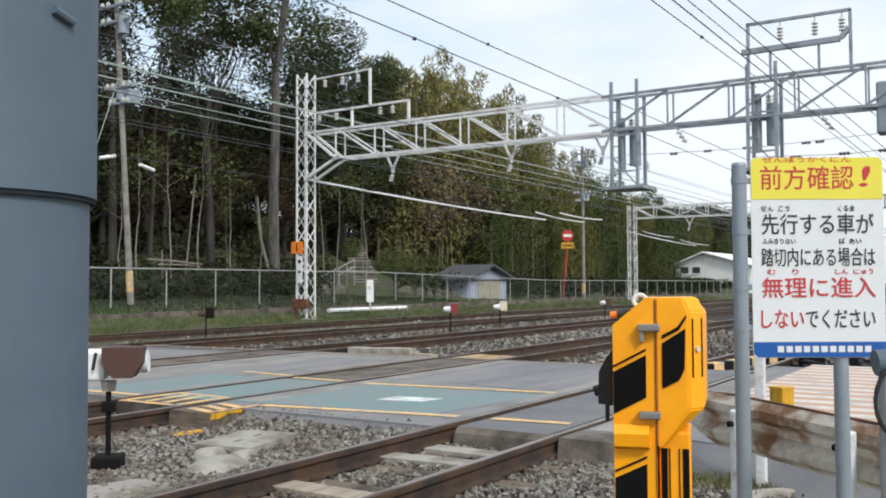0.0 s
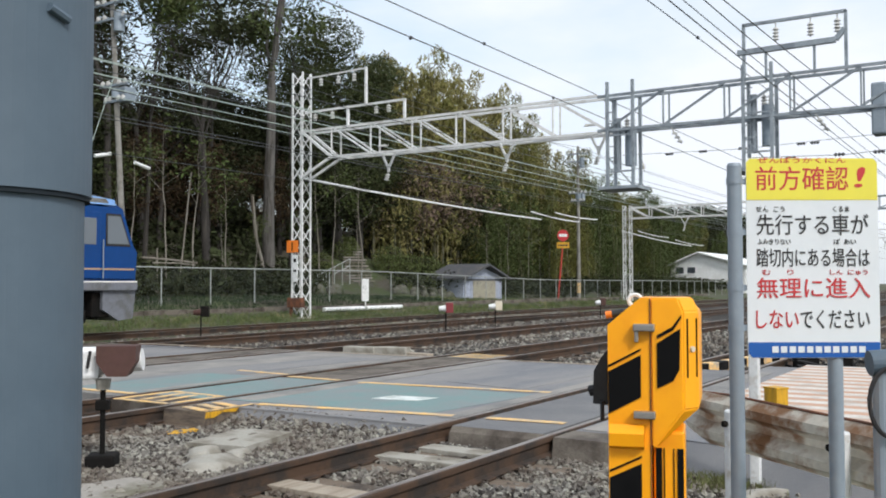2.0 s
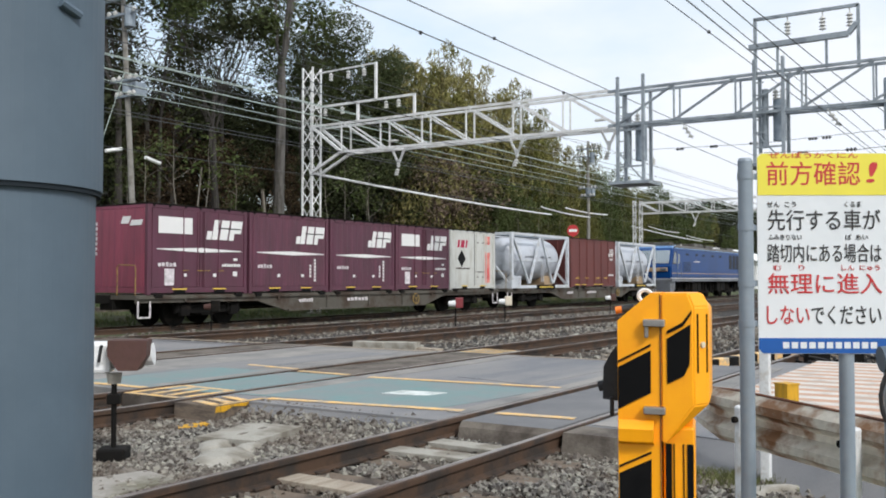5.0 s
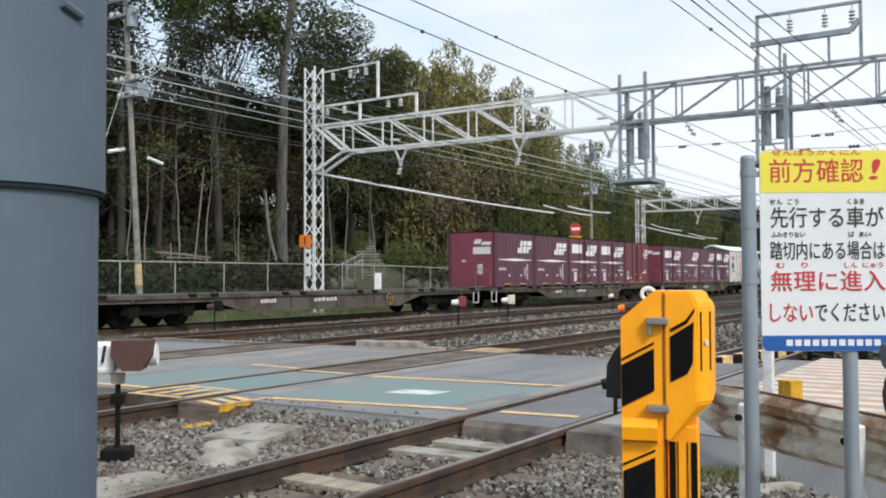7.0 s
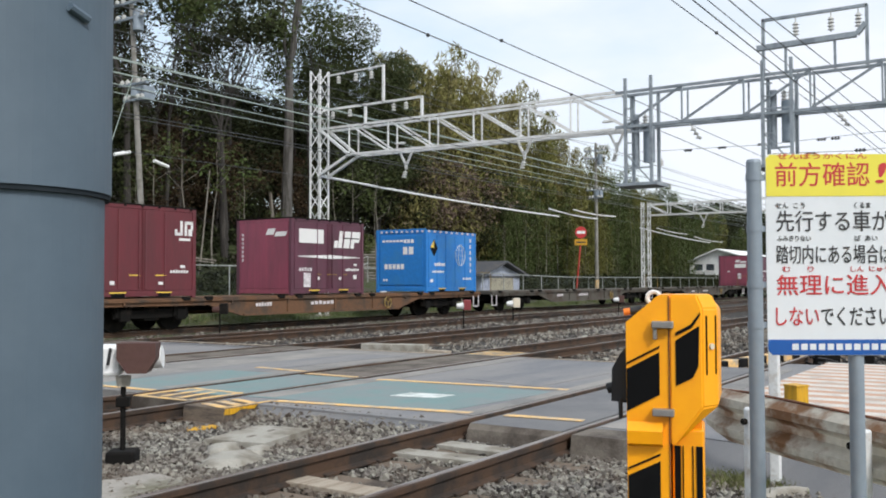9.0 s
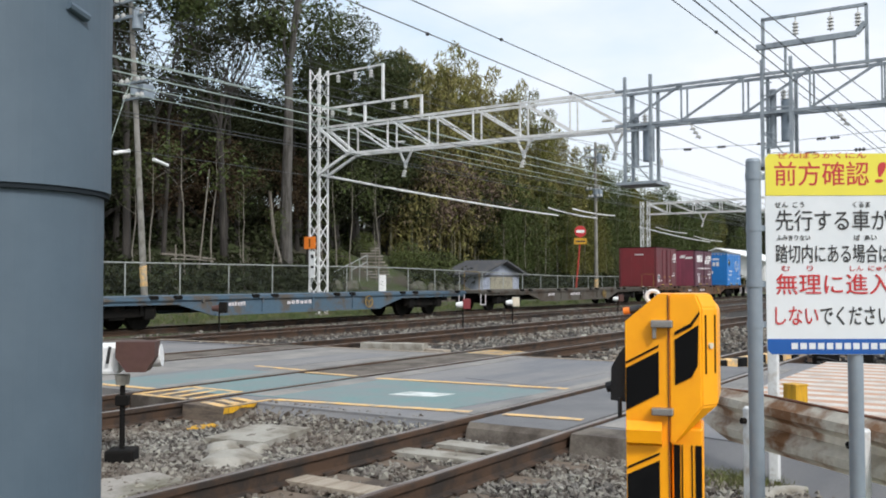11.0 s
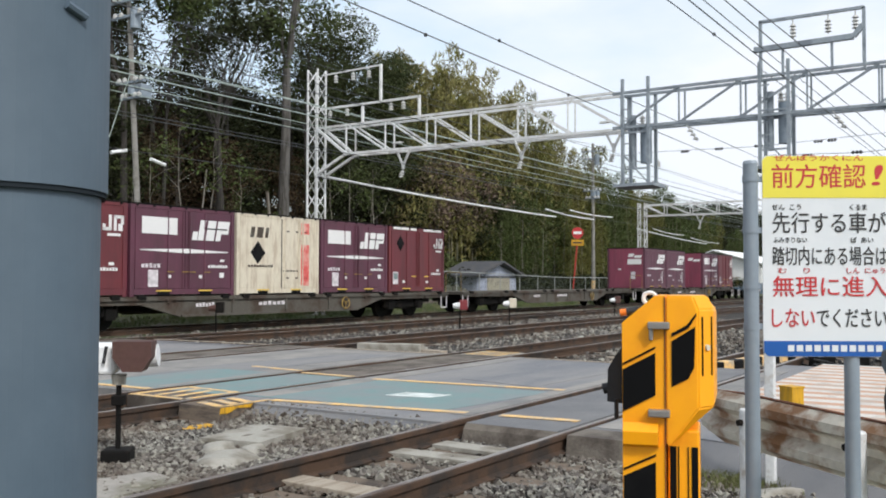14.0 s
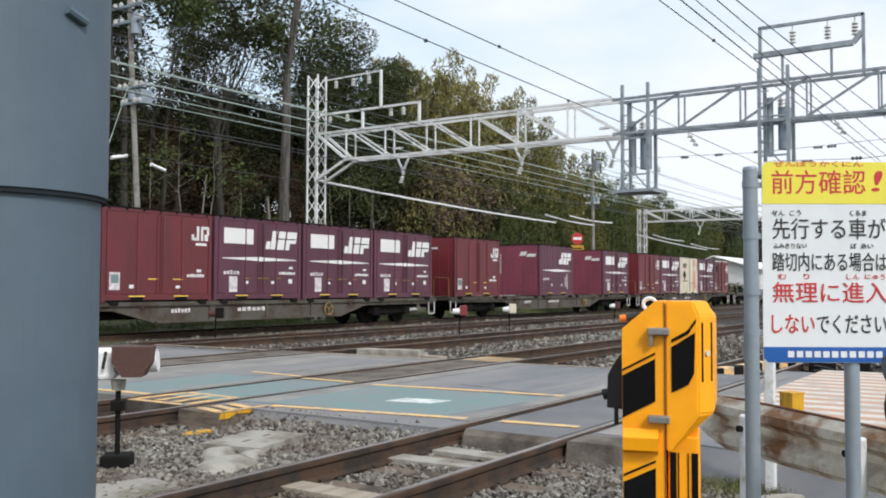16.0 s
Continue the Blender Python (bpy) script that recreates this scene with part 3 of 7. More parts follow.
def add_shell(c, mat, half, height, ribs_end, end_mat=None):
    """The shell of a container: skin, corner posts, rails and pressed end ribs."""
    w, end_mat = 1.225, end_mat or mat
    part("shell", block(bmesh.new(), -half + 0.03, half - 0.03, -w + 0.03, w - 0.03, 0.12, height - 0.03), mat, c)
    for sx in (-1, 1):
        for sy in (-1, 1):
            part("corner_post", block(bmesh.new(), *sorted((sx * half, sx * (half - 0.12))), *sorted((sy * w, sy * (w - 0.12))), 0, height, 0.008), mat, c)
        for z0, z1 in ((0.05, 0.2), (height - 0.12, height)):
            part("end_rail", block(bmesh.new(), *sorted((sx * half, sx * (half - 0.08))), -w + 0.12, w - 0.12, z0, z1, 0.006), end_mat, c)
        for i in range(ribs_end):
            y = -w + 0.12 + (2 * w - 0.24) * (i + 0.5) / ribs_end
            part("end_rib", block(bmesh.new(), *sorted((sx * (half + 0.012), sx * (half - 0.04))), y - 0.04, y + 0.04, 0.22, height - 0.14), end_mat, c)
    for sy in (-1, 1):
        for z0, z1 in ((0.05, 0.2), (height - 0.12, height)):
            part("side_rail", block(bmesh.new(), -half + 0.12, half - 0.12, *sorted((sy * w, sy * (w - 0.08))), z0, z1, 0.006), mat, c)


def emblem(c, x, z, k=1.0):
    """Three plain white strokes."""
    for x0, x1, z0, z1 in ((0.0, 0.1, 0.0, 0.2), (0.0, 0.3, 0.0, 0.1), (0.22, 0.32, 0.0, 0.48), (0.4, 0.5, 0.0, 0.48), (0.4, 0.76, 0.38, 0.48), (0.66, 0.76, 0.2, 0.48), (0.56, 0.72, 0.0, 0.22)):
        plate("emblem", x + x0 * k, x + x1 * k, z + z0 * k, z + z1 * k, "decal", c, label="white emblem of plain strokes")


def fork_pockets(c, xs):
    for x in xs:
        part("fork_pocket", block(bmesh.new(), x - 0.21, x + 0.21, FACE - 0.003, FACE + 0.1, 0.03, 0.13), "gate_black", c, "black lifting pocket")
        plate("pocket_frame", x - 0.26, x + 0.26, 0.135, 0.17, "decal_yellow", c)


def bars_of_text(c, x0, x1, z, h, mat, n, y=FACE):
    """Small unreadable marks as a row of bars."""
    step = (x1 - x0) / n
    for i in range(n):
        part("marking", block(bmesh.new(), x0 + i * step, x0 + (i + 0.72) * step, y - 0.005, y + 0.001, z, z + h * (0.8 + 0.2 * ((i * 7) % 3) / 2)), mat, c)


def slanted_emblem(c, x0, x1, z0, z1):
    """White slanted strokes of unlike heights, split by a thin dark cut, over one long tapering band."""
    w, h = x1 - x0, z1 - z0
    for a, b, lo, hi in ((0.0, 0.13, 0.0, 0.42), (0.15, 0.3, 0.0, 1.0), (0.36, 0.58, 0.0, 1.0), (0.63, 0.76, 0.0, 1.0), (0.76, 0.95, 0.36, 1.0)):
        lean = 0.2 * h
        plate("emblem", x0 + a * w + lo * lean, x0 + b * w + lo * lean, z0 + lo * h, z0 + hi * h, "decal", c, slant=lean * (hi - lo), y=FACE - 0.004, label="white slanted emblem")
    plate("emblem_cut", x0 + 0.32 * w, x1 - 0.04 * w, z0 + 0.56 * h, z0 + 0.62 * h, "underframe", c, y=FACE - 0.008)


def wedge_band(c, x0, x1, z, t):
    """A white band that runs out to a point at both ends."""
    m = (x0 + x1) / 2
    bm = prism(bmesh.new(), [(x0, z - 0.01), (m, z - t / 2), (x1, z - 0.01), (x1, z + 0.01), (m, z + t / 2), (x0, z + 0.01)], "y", FACE - 0.008, FACE + 0.002)
    part("white_band", bm, "decal", c, "white band tapering to both ends")


def pressed_ribs(c, mat, x0, x1, n, z0=0.24, z1=2.34):
    for i in range(n):
        x = x0 + (x1 - x0) * (i + 0.5) / n
        w = (x1 - x0) / n * 0.28
        bm = prism(bmesh.new(), [(x - w, FACE + 0.01), (x - w * 0.6, FACE - 0.004), (x + w * 0.6, FACE - 0.004), (x + w, FACE + 0.01)], "z", z0, z1)
        part("pressed_rib", bm, mat, c)


def roof_edge(c, half, height):
    """Dark worn top edge with a row of small lashing rings."""
    for sy in (-1, 1):
        part("roof_edge", block(bmesh.new(), -half, half, *sorted((sy * 1.232, sy * 1.2)), height - 0.03, height + 0.012), "underframe", c, "dark worn roof edge")
    part("roof_edge", block(bmesh.new(), -half - 0.006, -half + 0.03, -1.2, 1.2, height - 0.03, height + 0.012), "underframe", c)
    for i in range(7):
        x = -half + 0.2 + (2 * half - 0.4) * i / 6
        part("lashing_ring", block(bmesh.new(), x - 0.03, x + 0.03, -1.25, -1.228, height - 0.07, height - 0.02), "underframe", c)


def jrf_container(label_plate, label, side="wine", end="plum_end", end_label=False):
    c = thing("freight_container", Matrix(), label, "container", "containers on the train")
    add_shell(c, side, 1.86, 2.5, 8, end)
    roof_edge(c, 1.86, 2.5)
    if label_plate:
        for x0, x1 in ((-1.7, -0.06), (0.0, 0.06), (0.12, 1.7)):
            part("side_panel", block(bmesh.new(), x0, x1, FACE + 0.005, FACE + 0.04, 0.21, 2.37, 0.006), side, c)
        for x in (-0.62, -0.1, 0.16, 0.7):
            rod = part("lock_rod", bar(bmesh.new(), (x, FACE - 0.01, 0.22), (x, FACE - 0.01, 2.36), 0.018, sides=6), side, c)
            part("handle", block(bmesh.new(), x - 0.02, x + 0.2, FACE - 0.03, FACE - 0.012, 0.66, 0.69), "hand_yellow", rod)
    else:
        part("side_panel", block(bmesh.new(), -1.7, 1.7, FACE + 0.008, FACE + 0.04, 0.21, 2.37, 0.006), side, c)
        pressed_ribs(c, side, -1.7, 1.7, 12)
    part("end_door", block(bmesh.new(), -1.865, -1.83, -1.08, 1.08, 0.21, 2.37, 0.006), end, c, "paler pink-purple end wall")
    slanted_emblem(c, 0.22, 1.62, 1.58, 2.16)
    wedge_band(c, -1.55, 1.62, 1.26, 0.13)
    if label_plate:
        plate("label_panel", -1.5, -0.3, 1.7, 2.16, "decal", c, label="pale printed label panel")
        plate("document_holder", -1.28, -0.95, 0.26, 0.72, "decal_pale", c)
    bars_of_text(c, -1.5, -0.85, 0.78, 0.12, "decal_pale", 5)
    if label_plate:
        bars_of_text(c, 0.85, 1.6, 0.8, 0.09, "decal", 8)
        plate("small_mark", 1.3, 1.46, 0.98, 1.05, "decal", c)
        plate("small_mark", 1.28, 1.45, 0.52, 0.66, "decal", c)
    else:
        for i in range(7):
            plate("marking", 1.12, 1.21, 0.36 + i * 0.11, 0.44 + i * 0.11, "decal", c, y=FACE - 0.004)
            if i < 4:
                plate("marking", 0.9, 0.98, 0.5 + i * 0.11, 0.58 + i * 0.11, "decal", c, y=FACE - 0.004)
    for x, z in ((0.5, 0.5), (-0.62, 0.5)):
        plate("small_mark", x, x + 0.12, z, z + 0.09, "decal", c)
    end_plate("end_mark", -0.98, -0.5, 1.9, 2.05, "decal", c, -1.88, slant=-0.08)
    end_plate("end_mark", -0.46, -0.12, 1.96, 2.16, "decal", c, -1.88, slant=-0.1)
    if end_label:
        end_plate("label_panel", -1.0, -0.1, 1.5, 1.82, "decal", c, -1.88, label="pale printed label panel")
        end_plate("document_holder", -0.6, -0.32, 0.6, 1.05, "decal_pale", c, -1.88)
        end_plate("end_mark", 0.3, 0.5, 1.15, 1.25, "decal_pale", c, -1.88)
    else:
        for i in range(7):
            end_plate("marking", 0.88, 0.96, 1.1 + i * 0.14, 1.19 + i * 0.14, "decal_pale", c, -1.88)
    fork_pockets(c, (-0.75, 0.75))
    return c


def jr_container(label, side="maroon", end="brick_red", band=False, x_mark=1.1):
    c = thing("freight_container", Matrix(), label, "container", "containers on the train")
    add_shell(c, side, 1.86, 2.5, 5, end)
    roof_edge(c, 1.86, 2.5)
    for x0, x1 in ((-1.7, -0.03), (0.03, 1.7)):
        part("side_door", block(bmesh.new(), x0, x1, FACE + 0.002, FACE + 0.04, 0.21, 2.37, 0.006), side, c)
    for x in (-0.75, -0.1, 0.1, 0.75):
        part("lock_rod", bar(bmesh.new(), (x, FACE - 0.012, 0.25), (x, FACE - 0.012, 2.33), 0.02, sides=6), side, c)
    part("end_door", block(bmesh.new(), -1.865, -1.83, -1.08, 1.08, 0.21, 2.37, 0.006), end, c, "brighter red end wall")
    emblem(c, x_mark, 1.72, 0.85)
    plate("small_mark", x_mark + 0.15, x_mark + 0.55, 1.58, 1.65, "decal", c)
    bars_of_text(c, 0.95, 1.6, 0.68, 0.09, "decal", 7)
    plate("small_mark", 1.3, 1.46, 0.82, 0.9, "decal", c)
    plate("small_mark", 0.55, 0.7, 0.36, 0.44, "decal", c)
    plate("small_mark", -1.0, -0.86, 0.36, 0.46, "decal", c)
    plate("document_holder", -1.62, -1.3, 0.32, 0.78, "decal_pale", c)
    plate("picture_card", -1.58, -1.34, 0.5, 0.72, "green_paint", c, y=FACE - 0.006, label="teal printed card")
    plate("hazard_slot", -0.4, -0.05, 0.6, 0.63, "decal_yellow", c)
    plate("hazard_slot", 0.45, 0.8, 0.6, 0.63, "decal_yellow", c)
    end_plate("end_mark", -0.4, 0.2, 2.0, 2.07, "decal", c, -1.868)
    if band:
        plate("white_band", -1.6, -0.6, 2.37, 2.46, "decal", c, label="white top band")
        plate("white_band", -0.5, -0.1, 2.37, 2.46, "decal", c)
        plate("white_band", 0.4, 1.65, 2.37, 2.46, "decal", c)
        part("warning_diamond", prism(bmesh.new(), [(-1.4, 1.85), (-1.15, 1.55), (-0.9, 1.85), (-1.15, 2.15)], "y", FACE - 0.006, FACE + 0.002), "gate_black", c, "black and yellow warning diamond")
    fork_pockets(c, (-0.75, 0.75))
    return c


def pale_container(label, skin, red=True):
    c = thing("freight_container", Matrix(), label, "container", "containers on the train")
    add_shell(c, skin, 1.86, 2.5, 6)
    roof_edge(c, 1.86, 2.5)
    for x0, x1 in ((-1.72, 0.06), (0.1, 0.9), (0.92, 1.72)):
        part("side_door", block(bmesh.new(), x0, x1, FACE + 0.002, FACE + 0.04, 0.21, 2.37, 0.006), skin, c)
    part("door_seam", block(bmesh.new(), 0.065, 0.095, FACE + 0.0, FACE + 0.03, 0.2, 2.38), "gate_black", c)
    for x in (0.2, 0.85, 1.05, 1.62):
        part("lock_rod", bar(bmesh.new(), (x, FACE - 0.014, 0.22), (x, FACE - 0.014, 2.36), 0.022, sides=6), skin, c)
    plate("red_panel", 0.98, 1.36, 0.28, 2.3, "decal_red", c, label="faded red printed strip")
    plate("panel_gap", 0.98, 1.36, 1.6, 1.95, skin, c, y=FACE - 0.004)
    for a, w in ((-1.32, 0.16), (-1.05, 0.26), (-0.68, 0.12)):
        plate("emblem", a, a + w, 1.76, 2.08, "emblem_red" if red else "deck_grey", c, slant=0.06, label="slanted emblem of plain strokes")
    for z in (1.98, 0.5):
        for k in range(3):
            plate("door_mark", 0.3 + 0.42 * k, 0.42 + 0.42 * k, z, z + 0.05, "deck_grey", c)
    part("patch_plate", block(bmesh.new(), 1.0, 1.3, FACE - 0.008, FACE - 0.002, 1.66, 1.9), "hand_yellow", c, "small coloured picture plate")
    part("warning_diamond", prism(bmesh.new(), [(-1.3, 1.3), (-0.98, 0.95), (-0.66, 1.3), (-0.98, 1.65)], "y", FACE - 0.006, FACE + 0.002), "gate_black", c, "black warning diamond")
    bars_of_text(c, -1.4, -0.3, 0.85, 0.08, "deck_grey", 9)
    bars_of_text(c, 0.15, 0.9, 0.72, 0.06, "deck_grey", 5)
    fork_pockets(c, (-0.75, 0.75))
    return c


def blue_container():
    c = thing("freight_container", Matrix(), "bright blue twelve-foot container with white markings on the flat wagon", "container", "containers on the train")
    add_shell(c, "sky_blue", 1.86, 2.5, 0)
    for x0, x1 in ((-1.7, -1.15), (-1.1, -0.5), (-0.45, 0.2), (0.24, 0.95), (1.0, 1.7)):
        part("side_panel", block(bmesh.new(), x0, x1, FACE + 0.002, FACE + 0.04, 0.21, 2.3, 0.01), "sky_blue", c)
    part("end_wall", block(bmesh.new(), -1.862, -1.83, -1.05, 1.05, 0.3, 2.25, 0.01), "sky_blue", c)
    for i in range(9):
        plate("tarp_hook", -1.75 + i * 0.41, -1.6 + i * 0.41, 2.36, 2.44, "decal_pale", c)
        end_plate("tarp_hook", -1.1 + i * 0.25, -1.0 + i * 0.25, 2.36, 2.44, "decal_pale", c, -1.862)
    plate("mud_rail", -1.86, 1.86, 2.45, 2.5, "gate_black", c)
    part("warning_diamond", prism(bmesh.new(), [(-1.6, 1.75), (-1.33, 1.42), (-1.06, 1.75), (-1.33, 2.1)], "y", FACE - 0.006, FACE + 0.002), "gate_black", c, "yellow and black warning diamond")
    part("warning_corner", prism(bmesh.new(), [(-1.58, 1.76), (-1.34, 1.76), (-1.34, 2.06)], "y", FACE - 0.01, FACE - 0.004), "decal_yellow", c)
    ring = bmesh.new()
    for k in range(24):
        a, b = 2 * math.pi * k / 24, 2 * math.pi * (k + 1) / 24
        for rx in (0.36, 0.16):
            bar(ring, (0.62 + rx * math.cos(a), FACE - 0.004, 1.5 + 0.42 * math.sin(a)), (0.62 + rx * math.cos(b), FACE - 0.004, 1.5 + 0.42 * math.sin(b)), 0.03, 0.01)
    for z in (1.3, 1.5, 1.7):
        bar(ring, (0.3, FACE - 0.004, z), (0.94, FACE - 0.004, z), 0.03, 0.01)
    part("globe_emblem", ring, "decal", c, "white round emblem of plain strokes")
    bars_of_text(c, -1.3, -0.5, 1.05, 0.13, "decal", 5)
    bars_of_text(c, -1.45, -0.6, 0.78, 0.09, "decal", 8)
    plate("small_mark", -1.6, -1.4, 0.4, 0.52, "decal", c)
    for z in range(6):
        plate("small_mark", 1.35, 1.45, 0.8 + z * 0.25, 0.95 + z * 0.25, "decal_pale", c)
    bars_of_text(c, 0.8, 1.5, 0.5, 0.09, "decal", 6)
    for z, h, y0, y1, n in ((2.0, 0.08, -0.1, 0.95, 6), (1.95, 0.14, -0.62, -0.1, 3), (1.5, 0.3, -0.6, -0.05, 2), (0.92, 0.2, -0.15, 0.85, 5), (0.45, 0.08, 0.65, 0.9, 2)):
        s = (y1 - y0) / n
        for i in range(n):
            end_plate("marking", y0 + i * s, y0 + (i + 0.75) * s, z, z + h, "decal", c, -1.866)
    fork_pockets(c, (-0.75, 0.75))
    return c


def brown_container():
    c = thing("freight_container", Matrix(), "brown-red twenty-foot container with a small white emblem", "container", "containers on the train")
    add_shell(c, "brown_red", 3.03, 2.6, 5)
    roof_edge(c, 3.03, 2.6)
    for i in range(6):
        x0 = -2.88 + i * 0.96
        part("side_panel", block(bmesh.new(), x0, x0 + 0.93, FACE + 0.002, FACE + 0.04, 0.21, 2.46, 0.006), "brown_red", c)
    for i in range(1, 6):
        x = -2.88 + i * 0.96 - 0.015
        part("lock_rod", bar(bmesh.new(), (x, FACE - 0.012, 0.22), (x, FACE - 0.012, 2.44), 0.022, sides=6), "brown_red", c)
    emblem(c, 2.0, 1.7, 0.9)
    plate("small_mark", 2.2, 2.6, 1.5, 1.58, "decal", c)
    bars_of_text(c, 1.95, 2.75, 0.62, 0.1, "decal", 7)
    for x in (-2.4, -1.2, 0.3, 1.4):
        plate("hazard_slot", x, x + 0.4, 0.48, 0.52, "decal_yellow", c)
    fork_pockets(c, (-2.2, -1.4, 0.2, 0.9))
    return c


def tank_container():
    c = thing("tank_container", Matrix(), "pale grey cylindrical tank in a white steel frame with diagonal braces", "tank container", "containers on the train")
    bm = bmesh.new()
    rings = []
    for x, r in ((-2.72, 0.05), (-2.68, 0.5), (-2.58, 0.8), (-2.42, 0.97), (-2.25, 1.02), (2.25, 1.02), (2.42, 0.97), (2.58, 0.8), (2.68, 0.5), (2.72, 0.05)):
        rings.append([bm.verts.new((x, r * math.cos(2 * math.pi * k / 40), 1.42 + r * math.sin(2 * math.pi * k / 40))) for k in range(40)])
    for a, b in zip(rings, rings[1:]):
        for k in range(40):
            bm.faces.new((a[k], a[(k + 1) % 40], b[(k + 1) % 40], b[k]))
    bm.faces.new(rings[0]), bm.faces.new(rings[-1])
    bmesh.ops.recalc_face_normals(bm, faces=bm.faces[:])
    part("tank", bm, "tank_white", c, smooth=True)
    for x in (-1.7, 1.2):
        bm = bmesh.new()
        bmesh.ops.create_cone(bm, cap_ends=True, segments=40, radius1=1.035, radius2=1.035, depth=0.06, matrix=pose(x, 0, 1.42, 0, 90, 0))
        part("tank_band", bm, "tank_frame", c)
    part("seam_rail", block(bmesh.new(), -2.4, 2.4, -1.04, -1.0, 1.3, 1.37), "tank_frame", c)
    W, L, T = 1.2, 3.0, 2.55
    for sx in (-1, 1):
        for sy in (-1, 1):
            part("corner_post", block(bmesh.new(), sx * L - 0.08, sx * L + 0.08, sy * W - 0.07, sy * W + 0.07, 0, T + 0.05, 0.01), "tank_frame", c)
        part("end_beam", bar(bmesh.new(), (sx * L, -W, T), (sx * L, W, T), 0.12), "tank_frame", c)
        part("end_beam", bar(bmesh.new(), (sx * L, -W, 0.08), (sx * L, W, 0.08), 0.14), "tank_frame", c)
        part("end_brace", bar(bmesh.new(), (sx * L, -W, 0.1), (sx * L, -0.2, 1.2), 0.09), "tank_frame", c)
        part("end_brace", bar(bmesh.new(), (sx * L, W, 0.1), (sx * L, 0.2, 1.2), 0.09), "tank_frame", c)
    for sy in (-1, 1):
        part("top_beam", bar(bmesh.new(), (-L, sy * W, T), (L, sy * W, T), 0.1, 0.12), "tank_frame", c)
        part("bottom_beam", bar(bmesh.new(), (-L, sy * W, 0.08), (L, sy * W, 0.08), 0.12, 0.14), "tank_frame", c)
        for a, b in (((-2.9, T - 0.1), (-1.3, 0.25)), ((-0.1, T - 0.1), (-1.2, 0.25)), ((0.1, T - 0.1), (1.2, 0.25)), ((2.9, T - 0.1), (1.35, 0.25))):
            part("diagonal_brace", bar(bmesh.new(), (a[0], sy * W, a[1]), (b[0], sy * W, b[1]), 0.1, 0.09), "tank_frame", c)
    part("walkway", block(bmesh.new(), -2.6, 2.6, -0.3, 0.3, T - 0.03, T + 0.02), "galvanised", c, "metal walkway on the tank")
    part("support", block(bmesh.new(), -2.2, -1.2, -0.75, 0.75, 0.1, 0.6), "tank_frame", c)
    part("support", block(bmesh.new(), 1.2, 2.2, -0.75, 0.75, 0.1, 0.6), "tank_tan", c, "tan heating shroud under the tank")
    part("step_plate", block(bmesh.new(), -0.6, 1.4, -W - 0.09, -W - 0.07, -0.05, 0.16), "gate_black", c, "black and yellow striped plate")
    bars_of_text(c, -0.3, 1.2, 0.02, 0.08, "decal_yellow", 8, y=-W - 0.09)
    bars_of_text(c, -1.3, -0.2, 1.46, 0.1, "loco_grey", 9, y=-1.02)
    bars_of_text(c, 0.3, 1.5, 1.46, 0.1, "loco_grey", 9, y=-1.02)
    part("ladder", bar(bar(bmesh.new(), (0.25, -1.1, 0.3), (0.25, -1.1, 1.3), 0.03), (0.45, -1.1, 0.3), (0.45, -1.1, 1.3), 0.03), "tank_frame", c)
    return c


def bogie(parent, x, frame_mat="underframe", reach=0.95, r=0.43):
    b = bmesh.new()
    block(b, x - reach - 0.3, x + reach + 0.3, -0.98, -0.86, 0.36, 0.6, 0.02)
    block(b, x - reach - 0.3, x + reach + 0.3, 0.86, 0.98, 0.36, 0.6, 0.02)
    block(b, x - 0.25, x + 0.25, -0.95, 0.95, 0.3, 0.7, 0.02)
    for s in (-1, 1):
        for y in (-1.0, 1.0):
            block(b, x + s * reach - 0.16, x + s * reach + 0.16, y - 0.08, y + 0.08, 0.3, 0.62, 0.02)
        for k in (-0.35, 0.35):
            bar(b, (x + s * reach + k * 0.6, -0.99, 0.4), (x + s * reach + k * 0.6, -0.99, 0.68), 0.06, sides=8)
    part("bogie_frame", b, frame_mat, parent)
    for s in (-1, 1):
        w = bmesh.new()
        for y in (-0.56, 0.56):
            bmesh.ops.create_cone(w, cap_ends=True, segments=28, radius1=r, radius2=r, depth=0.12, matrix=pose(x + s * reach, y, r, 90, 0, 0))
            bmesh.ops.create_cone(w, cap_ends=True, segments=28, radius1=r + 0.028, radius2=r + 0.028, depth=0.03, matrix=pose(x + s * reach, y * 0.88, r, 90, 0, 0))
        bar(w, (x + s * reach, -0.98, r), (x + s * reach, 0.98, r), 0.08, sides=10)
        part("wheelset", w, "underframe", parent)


DECK = 0.93


